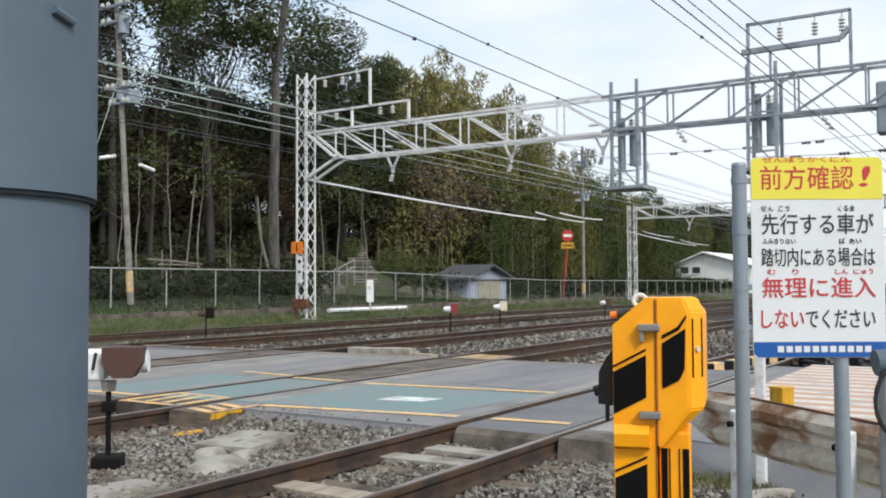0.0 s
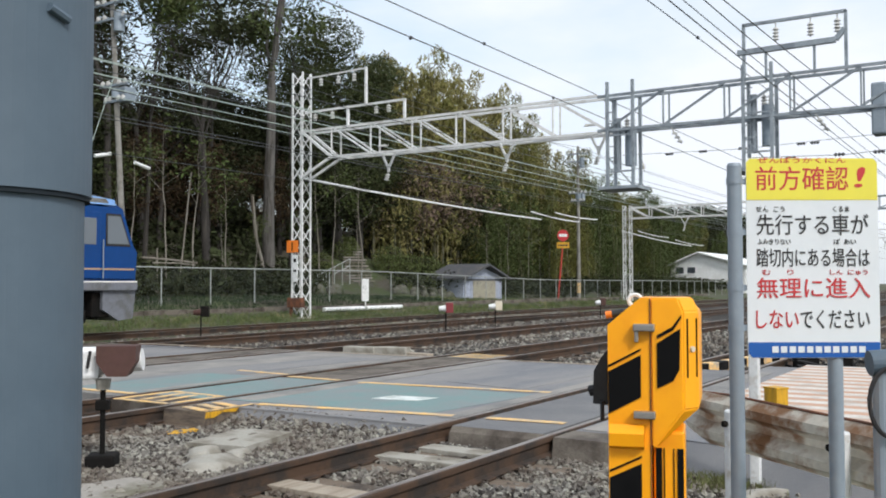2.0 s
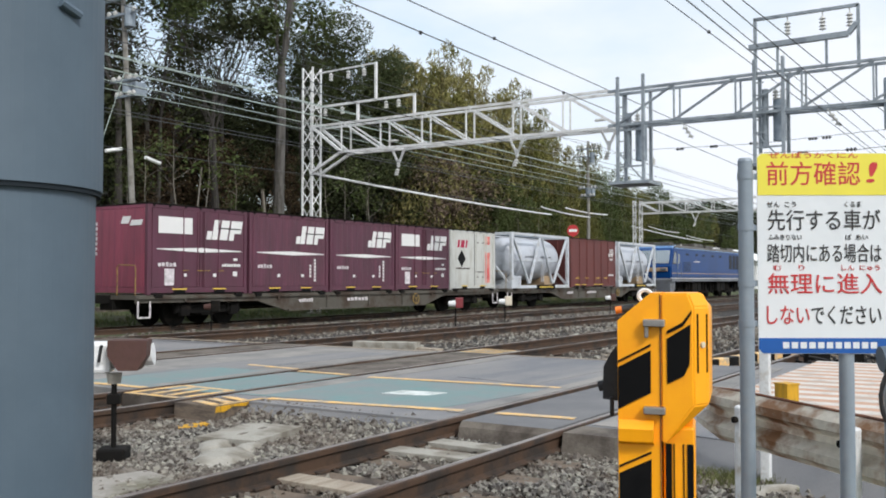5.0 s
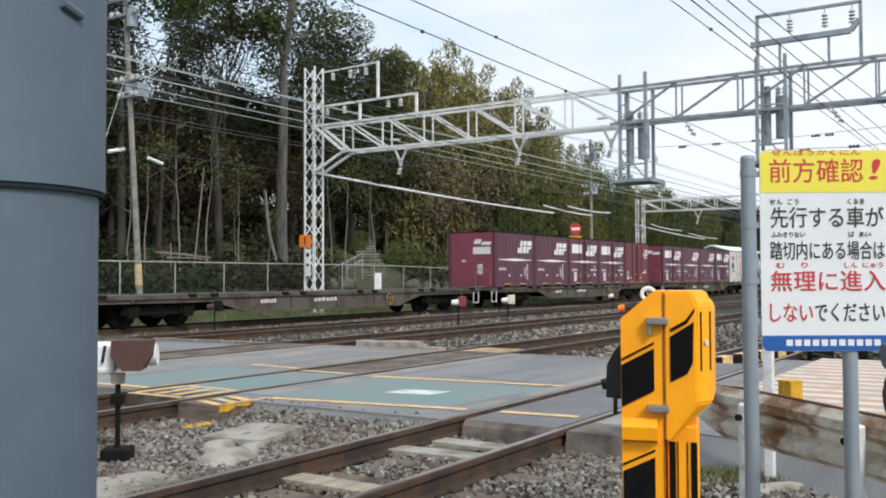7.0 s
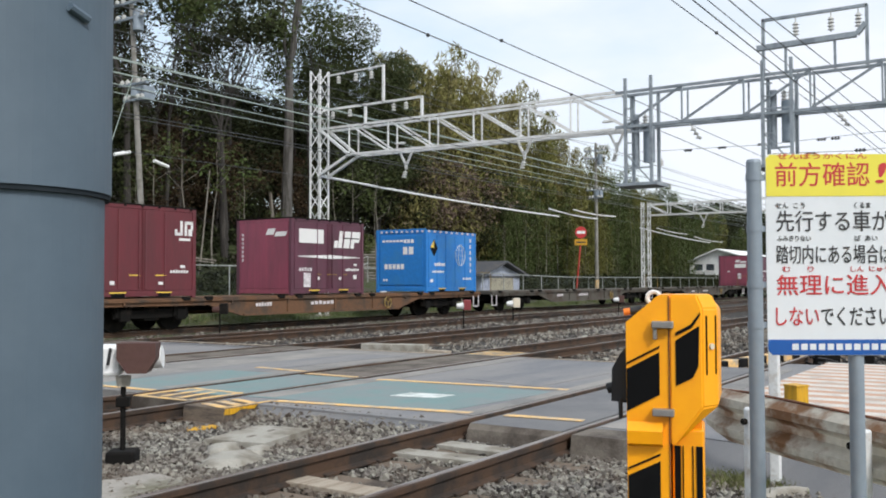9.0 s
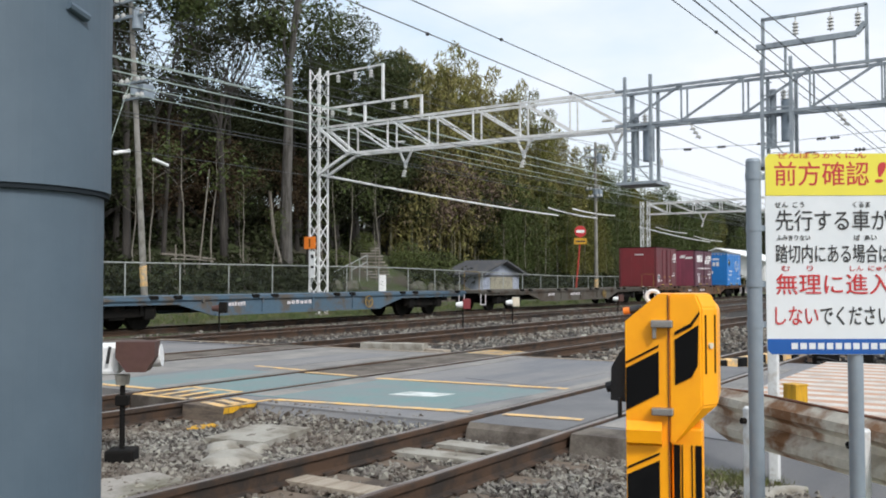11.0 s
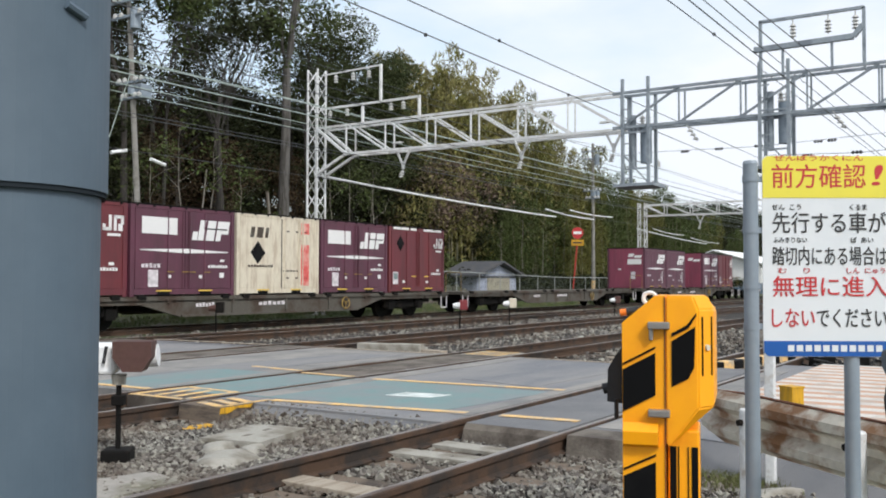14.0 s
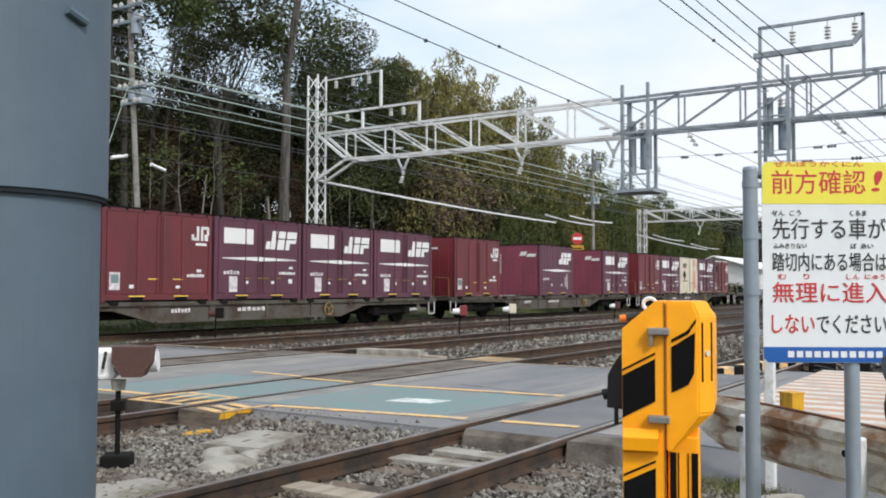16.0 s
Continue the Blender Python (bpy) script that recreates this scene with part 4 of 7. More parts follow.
def flat_wagon(mat, label):
    w = thing("flat_wagon", Matrix(), label, "freight wagon", "wagons of the train")
    sill = [(-9.85, DECK - 0.02), (9.85, DECK - 0.02), (9.85, 0.70), (5.3, 0.68), (4.0, 0.34), (-4.0, 0.34), (-5.3, 0.68), (-9.85, 0.70)]
    for y0, y1 in ((-1.2, -1.12), (1.12, 1.2)):
        part("side_sill", prism(bmesh.new(), sill, "y", y0, y1), mat, w)
    for z in (DECK - 0.1, 0.36):
        part("sill_flange", block(bmesh.new(), -3.95 if z < 0.5 else -9.85, 3.95 if z < 0.5 else 9.85, -1.26, -1.2, z - 0.03, z + 0.03), mat, w)
    for x in (-8.2, -4.4, -2.0, 0.3, 2.4, 4.4, 8.2):
        part("sill_rib", block(bmesh.new(), x - 0.04, x + 0.04, -1.25, -1.2, 0.72 if abs(x) > 4.2 else 0.4, DECK - 0.13), mat, w)
    part("deck", block(bmesh.new(), -9.85, 9.85, -1.12, 1.12, DECK - 0.14, DECK - 0.02), mat, w)
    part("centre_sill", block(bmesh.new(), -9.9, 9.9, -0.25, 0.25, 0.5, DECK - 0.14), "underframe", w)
    for k in (-2, -1, 0, 1, 2):
        for s in (-1.5, 1.5):
            x = k * 3.83 + s
            part("container_lock", block(bmesh.new(), x - 0.13, x + 0.13, -1.29, -1.19, DECK - 0.1, DECK + 0.005, 0.01), "underframe", w)
    bogie(w, -7.1)
    bogie(w, 7.1)
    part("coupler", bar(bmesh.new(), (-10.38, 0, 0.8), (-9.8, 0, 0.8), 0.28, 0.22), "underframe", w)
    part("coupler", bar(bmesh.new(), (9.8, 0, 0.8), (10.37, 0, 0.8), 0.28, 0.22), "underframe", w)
    bm = bmesh.new()
    for k in range(16):
        a, b = 2 * math.pi * k / 16, 2 * math.pi * (k + 1) / 16
        bar(bm, (3.2 + 0.2 * math.cos(a), -1.3, 0.6 + 0.2 * math.sin(a)), (3.2 + 0.2 * math.cos(b), -1.3, 0.6 + 0.2 * math.sin(b)), 0.02, sides=5)
    for a in (0.5, 2.6, 4.7):
        bar(bm, (3.2, -1.3, 0.6), (3.2 + 0.2 * math.cos(a), -1.3, 0.6 + 0.2 * math.sin(a)), 0.018, sides=5)
    part("brake_wheel", bm, "hand_yellow", w, "dull yellow hand brake wheel")
    for x0, x1 in ((-0.9, 0.3), (-3.4, -2.7)):
        bars_of_text(w, x0, x1, 0.6, 0.12, "decal_pale", 6, y=-1.206)
    # end platform: steps and handrail
    for x in (-9.6, 9.55):
        bm = bar(bmesh.new(), (x - 0.2, -1.2, 0.3), (x - 0.2, -1.2, 0.75), 0.025, sides=6)
        bar(bm, (x + 0.2, -1.2, 0.3), (x + 0.2, -1.2, 0.75), 0.025, sides=6)
        bar(bm, (x - 0.2, -1.2, 0.3), (x + 0.2, -1.2, 0.3), 0.025, sides=6)
        part("step", bm, "decal_pale", w, "pale step stirrup")
    part("handrail", tube([(-9.85, -1.15, DECK - 0.03), (-9.85, -1.15, DECK + 0.72), (-9.85, -1.1, DECK + 0.78), (-9.85, -0.45, DECK + 0.8), (-9.85, -0.4, DECK + 0.74), (-9.85, -0.4, DECK - 0.03)], 0.016), "hand_yellow", w, "dull yellow handrail")
    return w


def locomotive():
    e = thing("electric_locomotive", Matrix(), "blue electric locomotive with a gold stripe and grey skirt", "locomotive")
    half, w = 9.05, 1.4
    # side profile of the body, with raked cab fronts
    prof = [(-half, 1.42), (half, 1.42), (half + 0.06, 2.2), (half - 0.06, 2.35), (half - 0.42, 3.32), (half - 0.62, 3.43), (-half + 0.62, 3.43), (-half + 0.42, 3.32), (-half + 0.06, 2.35), (-half - 0.06, 2.2)]
    bm = prism(bmesh.new(), prof, "y", -w, w)
    bmesh.ops.bevel(bm, geom=[ed for ed in bm.edges if abs(ed.verts[0].co.y - ed.verts[1].co.y) < 0.01 and min(abs(v.co.x) for v in ed.verts) > half - 0.7],
                    offset=0.08, segments=3, affect="EDGES")
    body = part("body", bm, "loco_blue", e)
    part("roof", prism(bmesh.new(), [(-w, 3.43), (w, 3.43), (w - 0.18, 3.6), (0.7, 3.7), (-0.7, 3.7), (-w + 0.18, 3.6)], "x", -half + 0.9, half - 0.9), "loco_roof", e)
    for y0, y1 in ((-w - 0.012, -w + 0.05), (w - 0.05, w + 0.012)):
        part("roof_edge", block(bmesh.new(), -half + 0.7, half - 0.7, y0, y1, 3.40, 3.44), "loco_pale", e, "pale blue roof edge")
        part("gold_stripe", block(bmesh.new(), -half + 0.1, half - 0.1, *sorted((y0, y1)), 1.72, 1.765), "loco_gold", e)
        part("skirt", block(bmesh.new(), -half, half, *sorted((y0 - 0.0, y1)), 1.2, 1.395), "loco_grey", e, "grey lower side band")
        part("white_line", block(bmesh.new(), -half, half, *sorted((y0 - 0.002, y1)), 1.398, 1.435), "decal", e, "thin white line")
    for s in (-1, 1):
        cap = prism(bmesh.new(), [(s * (half - 0.6), 3.43), (s * (half - 0.62), 3.56), (s * (half - 1.3), 3.62), (s * (half - 1.3), 3.43)], "y", -w + 0.15, w - 0.15)
        part("cab_roof", cap, "loco_pale", e, "pale blue cab roof")
        part("nose_skirt", prism(bmesh.new(), [(s * (half - 0.02), 1.415), (s * (half + 0.05), 1.3), (s * (half - 0.05), 0.45), (s * (half - 0.5), 0.4), (s * (half - 1.0), 0.7), (s * (half - 1.0), 1.415)], "y", -w + 0.1, w - 0.1), "loco_grey", e, "grey cowcatcher skirt")
        a, b = Vector((s * (half - 0.06), 0, 2.38)), Vector((s * (half - 0.40), 0, 3.26))
        for y0, y1 in ((-1.2, -0.05), (0.05, 1.2)):
            bm = bmesh.new()
            off = Vector((s * 0.035, 0, 0.012))
            v = [bm.verts.new((a.x + off.x, y0, a.z + off.z)), bm.verts.new((a.x + off.x, y1, a.z + off.z)), bm.verts.new((b.x + off.x, y1, b.z + off.z)), bm.verts.new((b.x + off.x, y0, b.z + off.z))]
            u = [bm.verts.new(p.co - Vector((s * 0.05, 0, 0.0))) for p in v]
            bm.faces.new(v), bm.faces.new(u[::-1])
            for i in range(4):
                bm.faces.new((v[i], v[(i + 1) % 4], u[(i + 1) % 4], u[i]))
            bmesh.ops.recalc_face_normals(bm, faces=bm.faces[:])
            part("windscreen", bm, "windscreen_glass", e, "sloping windscreen reflecting the sky")
        part("gold_panel", block(bmesh.new(), *sorted((s * (half + 0.01), s * (half + 0.085))), -1.15, 1.15, 1.86, 2.12, 0.02), "loco_gold", e, "gold panel round the lights")
        for y in (-0.85, 0.85):
            part("headlight", block(bmesh.new(), *sorted((s * (half + 0.06), s * (half + 0.11))), y - 0.2, y + 0.2, 1.92, 2.06, 0.02), "glass", e)
        part("coupler", bar(bmesh.new(), (s * (half - 0.2), 0, 0.85), (s * (half + 0.3), 0, 0.85), 0.3, 0.25), "underframe", e)
        for y in (-w - 0.014, w - 0.03):
            win = prism(bmesh.new(), [(s * (half - 0.28), 2.4), (s * (half - 0.95), 2.4), (s * (half - 0.95), 3.12), (s * (half - 0.56), 3.12)], "y", y, y + 0.044)
            part("cab_window", win, "glass", e)
            part("cab_door", block(bmesh.new(), *sorted((s * (half - 1.15), s * (half - 1.8))), y + 0.004, y + 0.04, 1.5, 3.2, 0.02), "loco_blue", e)
            part("window_frame", prism(bmesh.new(), [(s * (half - 0.22), 2.34), (s * (half - 1.0), 2.34), (s * (half - 1.0), 3.18), (s * (half - 0.54), 3.18)], "y", y + 0.003, y + 0.041), "black_rubber", e)
            part("door_window", block(bmesh.new(), *sorted((s * (half - 1.28), s * (half - 1.66))), y, y + 0.044, 2.35, 3.05, 0.02), "glass", e)
            for k in (1.1, 1.86):
                part("hand_rail", bar(bmesh.new(), (s * (half - k), y - 0.03 if y < 0 else y + 0.06, 1.5), (s * (half - k), y - 0.03 if y < 0 else y + 0.06, 2.5), 0.016, sides=6), "galvanised", e)
    for x0, x1 in ((6.55, 7.3), (5.6, 6.4), (4.55, 5.4)):
        g = part("grille", block(bmesh.new(), x0, x1, -w - 0.01, -w + 0.04, 2.12, 3.22, 0.01), "loco_grille", e, "dark air intake grille")
        for i in range(9):
            z = 2.18 + i * 0.115
            part("slat", block(bmesh.new(), x0 + 0.03, x1 - 0.03, -w - 0.018, -w - 0.006, z, z + 0.045), "loco_grille", g)
    for x, l in ((1.8, 0.7), (-0.1, 0.6), (-2.3, 0.5), (-3.9, 0.55), (-6.1, 0.7)):
        part("roof_vent", block(bmesh.new(), x, x + l, -w - 0.01, -w + 0.04, 2.98, 3.12, 0.01), "loco_grille", e)
    g = part("grille", block(bmesh.new(), -6.6, -5.0, -w - 0.008, -w + 0.04, 1.85, 2.55, 0.01), "loco_blue", e, "blue louvred intake")
    for i in range(6):
        part("slat", block(bmesh.new(), -6.55, -5.05, -w - 0.014, -w - 0.004, 1.9 + i * 0.11, 1.95 + i * 0.11), "loco_grille", g)
    bars_of_text(e, -4.2, -2.9, 2.52, 0.12, "decal_pale", 6, y=-w - 0.004)
    for x in (-6.2, 0, 6.2):
        bogie(e, x, reach=1.3, r=0.53)
    for x0, x1, z0 in ((-3.99, -2.9, 0.42), (-2.8, -2.0, 0.5), (2.0, 2.9, 0.45), (3.0, 4.1, 0.5)):
        part("underfloor_box", block(bmesh.new(), x0, x1, -1.2, 1.2, z0, 1.15, 0.03), "underframe" if x0 > -4 else "deck_grey", e)
    for x in (-8.1, -7.4, -5.0, -4.5, -1.3, -0.6, 0.6, 1.3, 4.8, 5.3, 7.4, 8.0):
        part("spring_gear", bar(bmesh.new(), (x, -1.05, 0.45), (x, -1.05, 1.15), 0.1, sides=8), "underframe", e)
    for x in (-8.1, 8.1):
        part("sand_box", block(bmesh.new(), x - 0.3, x + 0.3, -1.2, -0.8, 0.5, 1.15, 0.03), "underframe", e)
    part("underframe", block(bmesh.new(), -half + 0.8, half - 0.8, -0.55, 0.55, 0.5, 1.18), "underframe", e)
    for x in (-5.5, 3.8):
        for y in (-0.6, 0.6):
            bm = tube([(x - 1.2, y, 3.78), (x + 1.2, y * 0.9, 3.92), (x - 0.6, y, 4.08)], 0.03)
            part("pantograph_arm", bm, "underframe", e, "folded dark pantograph arm")
            for k in (-0.9, 0.9):
                part("roof_insulator", bar(bmesh.new(), (x + k, y, 3.6), (x + k, y, 3.82), 0.05, sides=8), "insulator", e)
        for k in (-0.6, -0.4):
            part("collector_bar", bar(bmesh.new(), (x + k, -0.9, 4.1), (x + k, 0.9, 4.1), 0.04, sides=6), "underframe", e)
    for x0, x1, h in ((-2.6, -0.4, 3.9), (0.2, 2.0, 3.85), (6.0, 7.6, 3.82), (-8.0, -7.0, 3.84)):
        part("roof_box", block(bmesh.new(), x0, x1, -0.9, 0.9, 3.66, h, 0.04), "loco_roof", e)
    return e


def build_train():
    ROLLING.append((locomotive(), -34.3, 0.0))
    grey = flat_wagon("deck_grey", "grey-brown flat container wagon with dark bogies")
    rust = flat_wagon("deck_rust", "rusty orange-brown flat container wagon with dark bogies")
    blue = flat_wagon("deck_blue", "faded blue-grey flat container wagon, empty")
    kinds = {
        "L": jrf_container(True, "wine-purple twelve-foot container with label panel and white slanted emblem"),
        "P": jrf_container(False, "wine-purple twelve-foot container with a white slanted emblem"),
        "E": jrf_container(False, "wine-purple twelve-foot container with label panels on its end wall", end_label=True),
        "R": jr_container("dark red twelve-foot container with a small white emblem"),
        "T": jr_container("dark red twelve-foot container with white top band and warning diamond", band=True),
        "W": pale_container("ivory twelve-foot container with a red strip and black diamond", "ivory"),
        "J": pale_container("cream weathered twelve-foot container with a faded red strip", "cream", red=False),
        "B": blue_container(),
        "K": brown_container(),
        "Q": tank_container(),
    }
    # from the locomotive back: middle of the wagon, wagon, loads by slot
    rake = [(-55.6, grey, [(6.5, "Q"), (0.0, "K"), (-6.4, "Q")]), (-76.1, grey, "WLPPL"), (-97.9, grey, "RLLPE"), (-118.6, grey, ""), (-139.3, grey, ""),
            (-160.0, rust, "B.L.R"), (-181.0, grey, ""), (-201.9, blue, ""), (-222.9, grey, "RL.PE"), (-243.7, grey, ""), (-264.5, grey, "TLJLR"),
            (-285.15, grey, "L.P.R"), (-305.9, grey, "LLLRR"), (-326.65, grey, "PL")]
    used = set()

    def take(ob, at, h):
        if ob in used:
            ob = copy_thing(ob, Matrix())
        used.add(ob)
        ROLLING.append((ob, at, h))

    for mid, wagon, load in rake:
        take(wagon, mid, 0.0)
        slots = load if isinstance(load, list) else [(7.66 - 3.83 * i, k) for i, k in enumerate(load) if k != "."]
        for dx, k in slots:
            take(kinds[k], mid + dx, DECK - 0.02 + 0.002)


build_train()


# ---- overhead line: lattice masts, gantry beams and wires ----
def lattice_mast(parent, y, z0, z1, w, mat, x=0.0, step=0.62, name="mast"):
    m = part(name, bmesh.new(), mat, parent)
    for sx in (-1, 1):
        for sy in (-1, 1):
            part("corner_angle", bar(bmesh.new(), (x + sx * w / 2, y + sy * w / 2, z0), (x + sx * w / 2, y + sy * w / 2, z1), 0.062), mat, m)
    n = int((z1 - z0) / step)
    for i in range(n):
        a, b = z0 + (z1 - z0) * i / n, z0 + (z1 - z0) * (i + 1) / n
        s = 1 if i % 2 else -1
        for sx in (-1, 1):
            part("lacing", bar(bmesh.new(), (x + sx * w / 2, y - s * w / 2, a), (x + sx * w / 2, y + s * w / 2, b), 0.04, 0.02), mat, m)
        for sy in (-1, 1):
            part("lacing", bar(bmesh.new(), (x - s * w / 2, y + sy * w / 2, a), (x + s * w / 2, y + sy * w / 2, b), 0.05, 0.02), mat, m)
    return m


def insulator(parent, x, y, z, drop=0.4, lean=0.0, discs=3):
    bm = bar(bmesh.new(), (x, y, z), (x, y + lean, z - drop), 0.018, sides=6)
    for i in range(discs):
        f = 0.35 + 0.5 * i / max(1, discs - 1)
        bmesh.ops.create_cone(bm, cap_ends=True, segments=12, radius1=0.1, radius2=0.05, depth=0.07, matrix=Matrix.Translation((x, y + lean * f, z - drop * f)))
    return part("insulator", bm, "insulator", parent)


def gantry(x, label, full):
    g = thing("overhead_gantry", pose(x, 0, 0), label, "railway gantry", "gantries over the tracks")
    TOP, LOW, D = (7.5, 6.35, 0.3) if full else (7.0, 6.2, 0.3)
    lattice_mast(g, 25.02, -0.25, 10.0 if full else 7.2, 0.52, "mast_white")
    lattice_mast(g, -0.6, -0.3, 8.6, 0.52, "truss_grey")
    part("foot", block(bmesh.new(), -0.5, 0.5, 24.5, 25.55, -0.5, -0.1, 0.03), "concrete", g)
    part("foot", block(bmesh.new(), -0.5, 0.5, -1.1, -0.1, -0.5, -0.1, 0.03), "concrete", g)
    # Beam colour holds the light: white on the lit stretch, grey past turn.
    turn = 11.8
    for sx in (-D, D):
        for a, b, mat in ((24.75, turn, "mast_white"), (turn, -0.35, "truss_grey")):
            part("top_chord", bar(bmesh.new(), (sx, a, TOP), (sx, b, TOP + 0.04), 0.085), mat, g)
            part("bottom_chord", bar(bmesh.new(), (sx, min(a, 23.2), LOW), (sx, b, LOW - 0.06), 0.09), mat, g)
        part("knee", bar(bmesh.new(), (sx, 24.75, TOP), (sx, 23.2, LOW), 0.1), "mast_white", g)
        if full:
            part("knee", bar(bmesh.new(), (sx, 24.75, LOW - 0.73), (sx, 23.2, LOW), 0.1), "mast_white", g)
        else:
            part("bottom_chord", bar(bmesh.new(), (sx, 24.75, LOW), (sx, 23.2, LOW), 0.09), "mast_white", g)
        ys = [23.2 - 1.95 * i for i in range(13)]
        for i, y in enumerate(ys[:-1]):
            mat = "mast_white" if y > turn + 0.5 else "truss_grey"
            part("strut", bar(bmesh.new(), (sx, y, LOW), (sx, y, TOP), 0.05), mat, g)
            if y > turn + 0.5:
                part("diagonal", bar(bmesh.new(), (sx, y - 0.1, TOP), (sx, ys[i + 1], LOW), 0.06), mat, g)
            elif sx < 0:
                part("diagonal", bar(bmesh.new(), (sx, y, LOW), (sx, ys[i + 1], TOP), 0.065), mat, g)
    for i in range(24):
        y = 23.0 - i
        part("tie", bar(bmesh.new(), (-D, y, LOW - 0.03), (D, y - 0.5, LOW - 0.03), 0.06), "mast_white" if y > turn else "truss_grey", g)
    for y in (20.6, 15.4, 11.9):
        for s in (-0.32, 0.32):
            part("hanger", bar(bmesh.new(), (0, y + s, LOW), (0, y, LOW - 0.63), 0.07), "mast_white" if y > turn else "truss_grey", g)
        part("hanger", bar(bmesh.new(), (0, y, LOW - 0.45), (0, y, LOW - 0.75), 0.09), "mast_white" if y > turn else "truss_grey", g)
        insulator(g, 0, y, LOW - 0.73, 0.35, 0.12)
        insulator(g, 0, y, LOW + 0.3, 0.0, 0.5)
    for y in (9.4, 5.0, 3.4):
        insulator(g, 0, y, LOW - 0.05, 0.55, -0.35)
    if not full:
        return g
    # brackets over the beam, by the mast
    part("bracket_arm", bar(bmesh.new(), (0, 24.75, 8.34), (0, 19.85, 8.36), 0.08), "mast_white", g)
    for y, z0, z1 in ((19.85, 7.5, 8.4), (22.6, 7.5, 8.35), (21.7, 8.35, 9.85)):
        part("bracket_post", bar(bmesh.new(), (0, y, z0), (0, y, z1), 0.09), "mast_white", g)
    part("bracket_arm", bar(bmesh.new(), (0, 24.75, 9.75), (0, 21.7, 9.82), 0.05), "mast_white", g)
    for y in (24.0, 23.1, 22.3):
        insulator(g, 0, y, 9.78, 0.42)
    for y in (24.3, 23.4, 21.2, 20.6):
        insulator(g, 0, y, 8.34, 0.4)
    # tall frame over the beam with three strings
    for y in (7.06, 4.12):
        part("frame_post", bar(bmesh.new(), (0, y, 7.45), (0, y, 9.28), 0.09), "truss_grey", g)
    part("frame_bar", bar(bmesh.new(), (0, 7.1, 9.27), (0, 4.1, 9.27), 0.09), "truss_grey", g)
    part("frame_bar", bar(bmesh.new(), (0, 7.25, 8.42), (0, 4.4, 8.45), 0.16), "truss_grey", g)
    part("frame_bar", bar(bmesh.new(), (0, 4.4, 8.45), (0, 4.15, 8.75), 0.14), "truss_grey", g)
    for y in (6.1, 5.1, 4.35):
        insulator(g, 0, y + 0.0, 9.25, 0.62, discs=4)
    for y in (6.4, 5.0):
        part("frame_post", bar(bmesh.new(), (0, y, 7.5), (0, y, 8.4), 0.07), "truss_grey", g)
    # hung switch cages with transformers
    for yc, z0, w in ((11.0, 4.45, 0.44), (6.6, 4.75, 0.42)):
        for sy in (-1, 1):
            for sx in (-0.35, 0.35):
                part("cage_post", bar(bmesh.new(), (sx, yc + sy * w, z0), (sx, yc + sy * w, 7.95 if sx < 0 else 7.5), 0.095), "truss_grey", g)
        part("platform", block(bmesh.new(), -0.6, 0.6, yc - w - 0.24, yc + w + 0.24, z0 - 0.1, z0), "truss_grey", g)
        part("transformer", bar(bmesh.new(), (0, yc - 0.24, z0 + 0.7), (0, yc - 0.24, z0 + 1.95), 0.19, sides=18), "galvanised", g, "grey upright transformer drum")
        part("switch_box", bar(bmesh.new(), (-0.1, yc + 0.16, z0 + 0.5), (-0.1, yc + 0.16, z0 + 2.3), 0.1, sides=12), "truss_grey", g)
        part("cage_brace", bar(bmesh.new(), (-0.35, yc - w, z0), (-0.35, yc + w, z0 + 1.0), 0.04), "truss_grey", g)
        for k in range(7):
            part("rung", bar(bmesh.new(), (-0.35, yc + w, z0 + 0.2 + 0.38 * k), (-0.35, yc + w - 0.28, z0 + 0.2 + 0.38 * k), 0.035), "truss_grey", g)
        for k in range(2):
            part("cage_rail", bar(bmesh.new(), (-0.35, yc - w, z0 + 0.5 + 1.2 * k), (-0.35, yc + w, z0 + 0.5 + 1.2 * k), 0.05), "truss_grey", g)
        for s in (-0.15, -0.35):
            insulator(g, -0.1, yc + s, z0 + 2.35, 0.4)
    part("switch_box", block(bmesh.new(), -0.3, 0.3, 3.05, 3.45, 5.5, 7.0, 0.06), "galvanised", g)
    return g


near_gantry = gantry(28.9, "white lattice mast with a truss beam over all the tracks, coloured white where lit and grey beyond", True)
gantry(66.3, "white lattice gantry farther along the line", False)
gantry(108.0, "distant grey-white lattice gantry over the tracks", False)
sgn = thing("mast_number_plate", pose(28.9, 25.0, 0), "orange plate and white label strapped to the lattice mast", "sign")
part("plate", block(bmesh.new(), -0.36, -0.32, -0.1, 0.5, 2.55, 3.05, 0.01), "orange", sgn)
part("stroke", block(bmesh.new(), -0.365, -0.36, 0.17, 0.23, 2.63, 2.97), "gate_black", sgn)
lab = part("label_strip", block(bmesh.new(), -0.36, -0.32, -0.08, 0.2, 1.35, 2.45, 0.01), "white", sgn)
part("stroke", block(bmesh.new(), -0.365, -0.36, -0.02, 0.12, 2.15, 2.3), "gate_black", lab)
part("stroke", block(bmesh.new(), -0.365, -0.36, -0.02, 0.12, 1.75, 1.85), "gate_black", lab)
sgn = thing("mast_junction_box", pose(28.9, 25.0, 0), "rusty brown box at the foot of the mast", "box")
part("case", block(bmesh.new(), -0.55, -0.3, -0.45, 0.3, 0.3, 0.7, 0.02), "rust", sgn)
part("support", block(bmesh.new(), -0.5, -0.4, 0.1, 0.2, -0.3, 0.3), "rust", sgn)

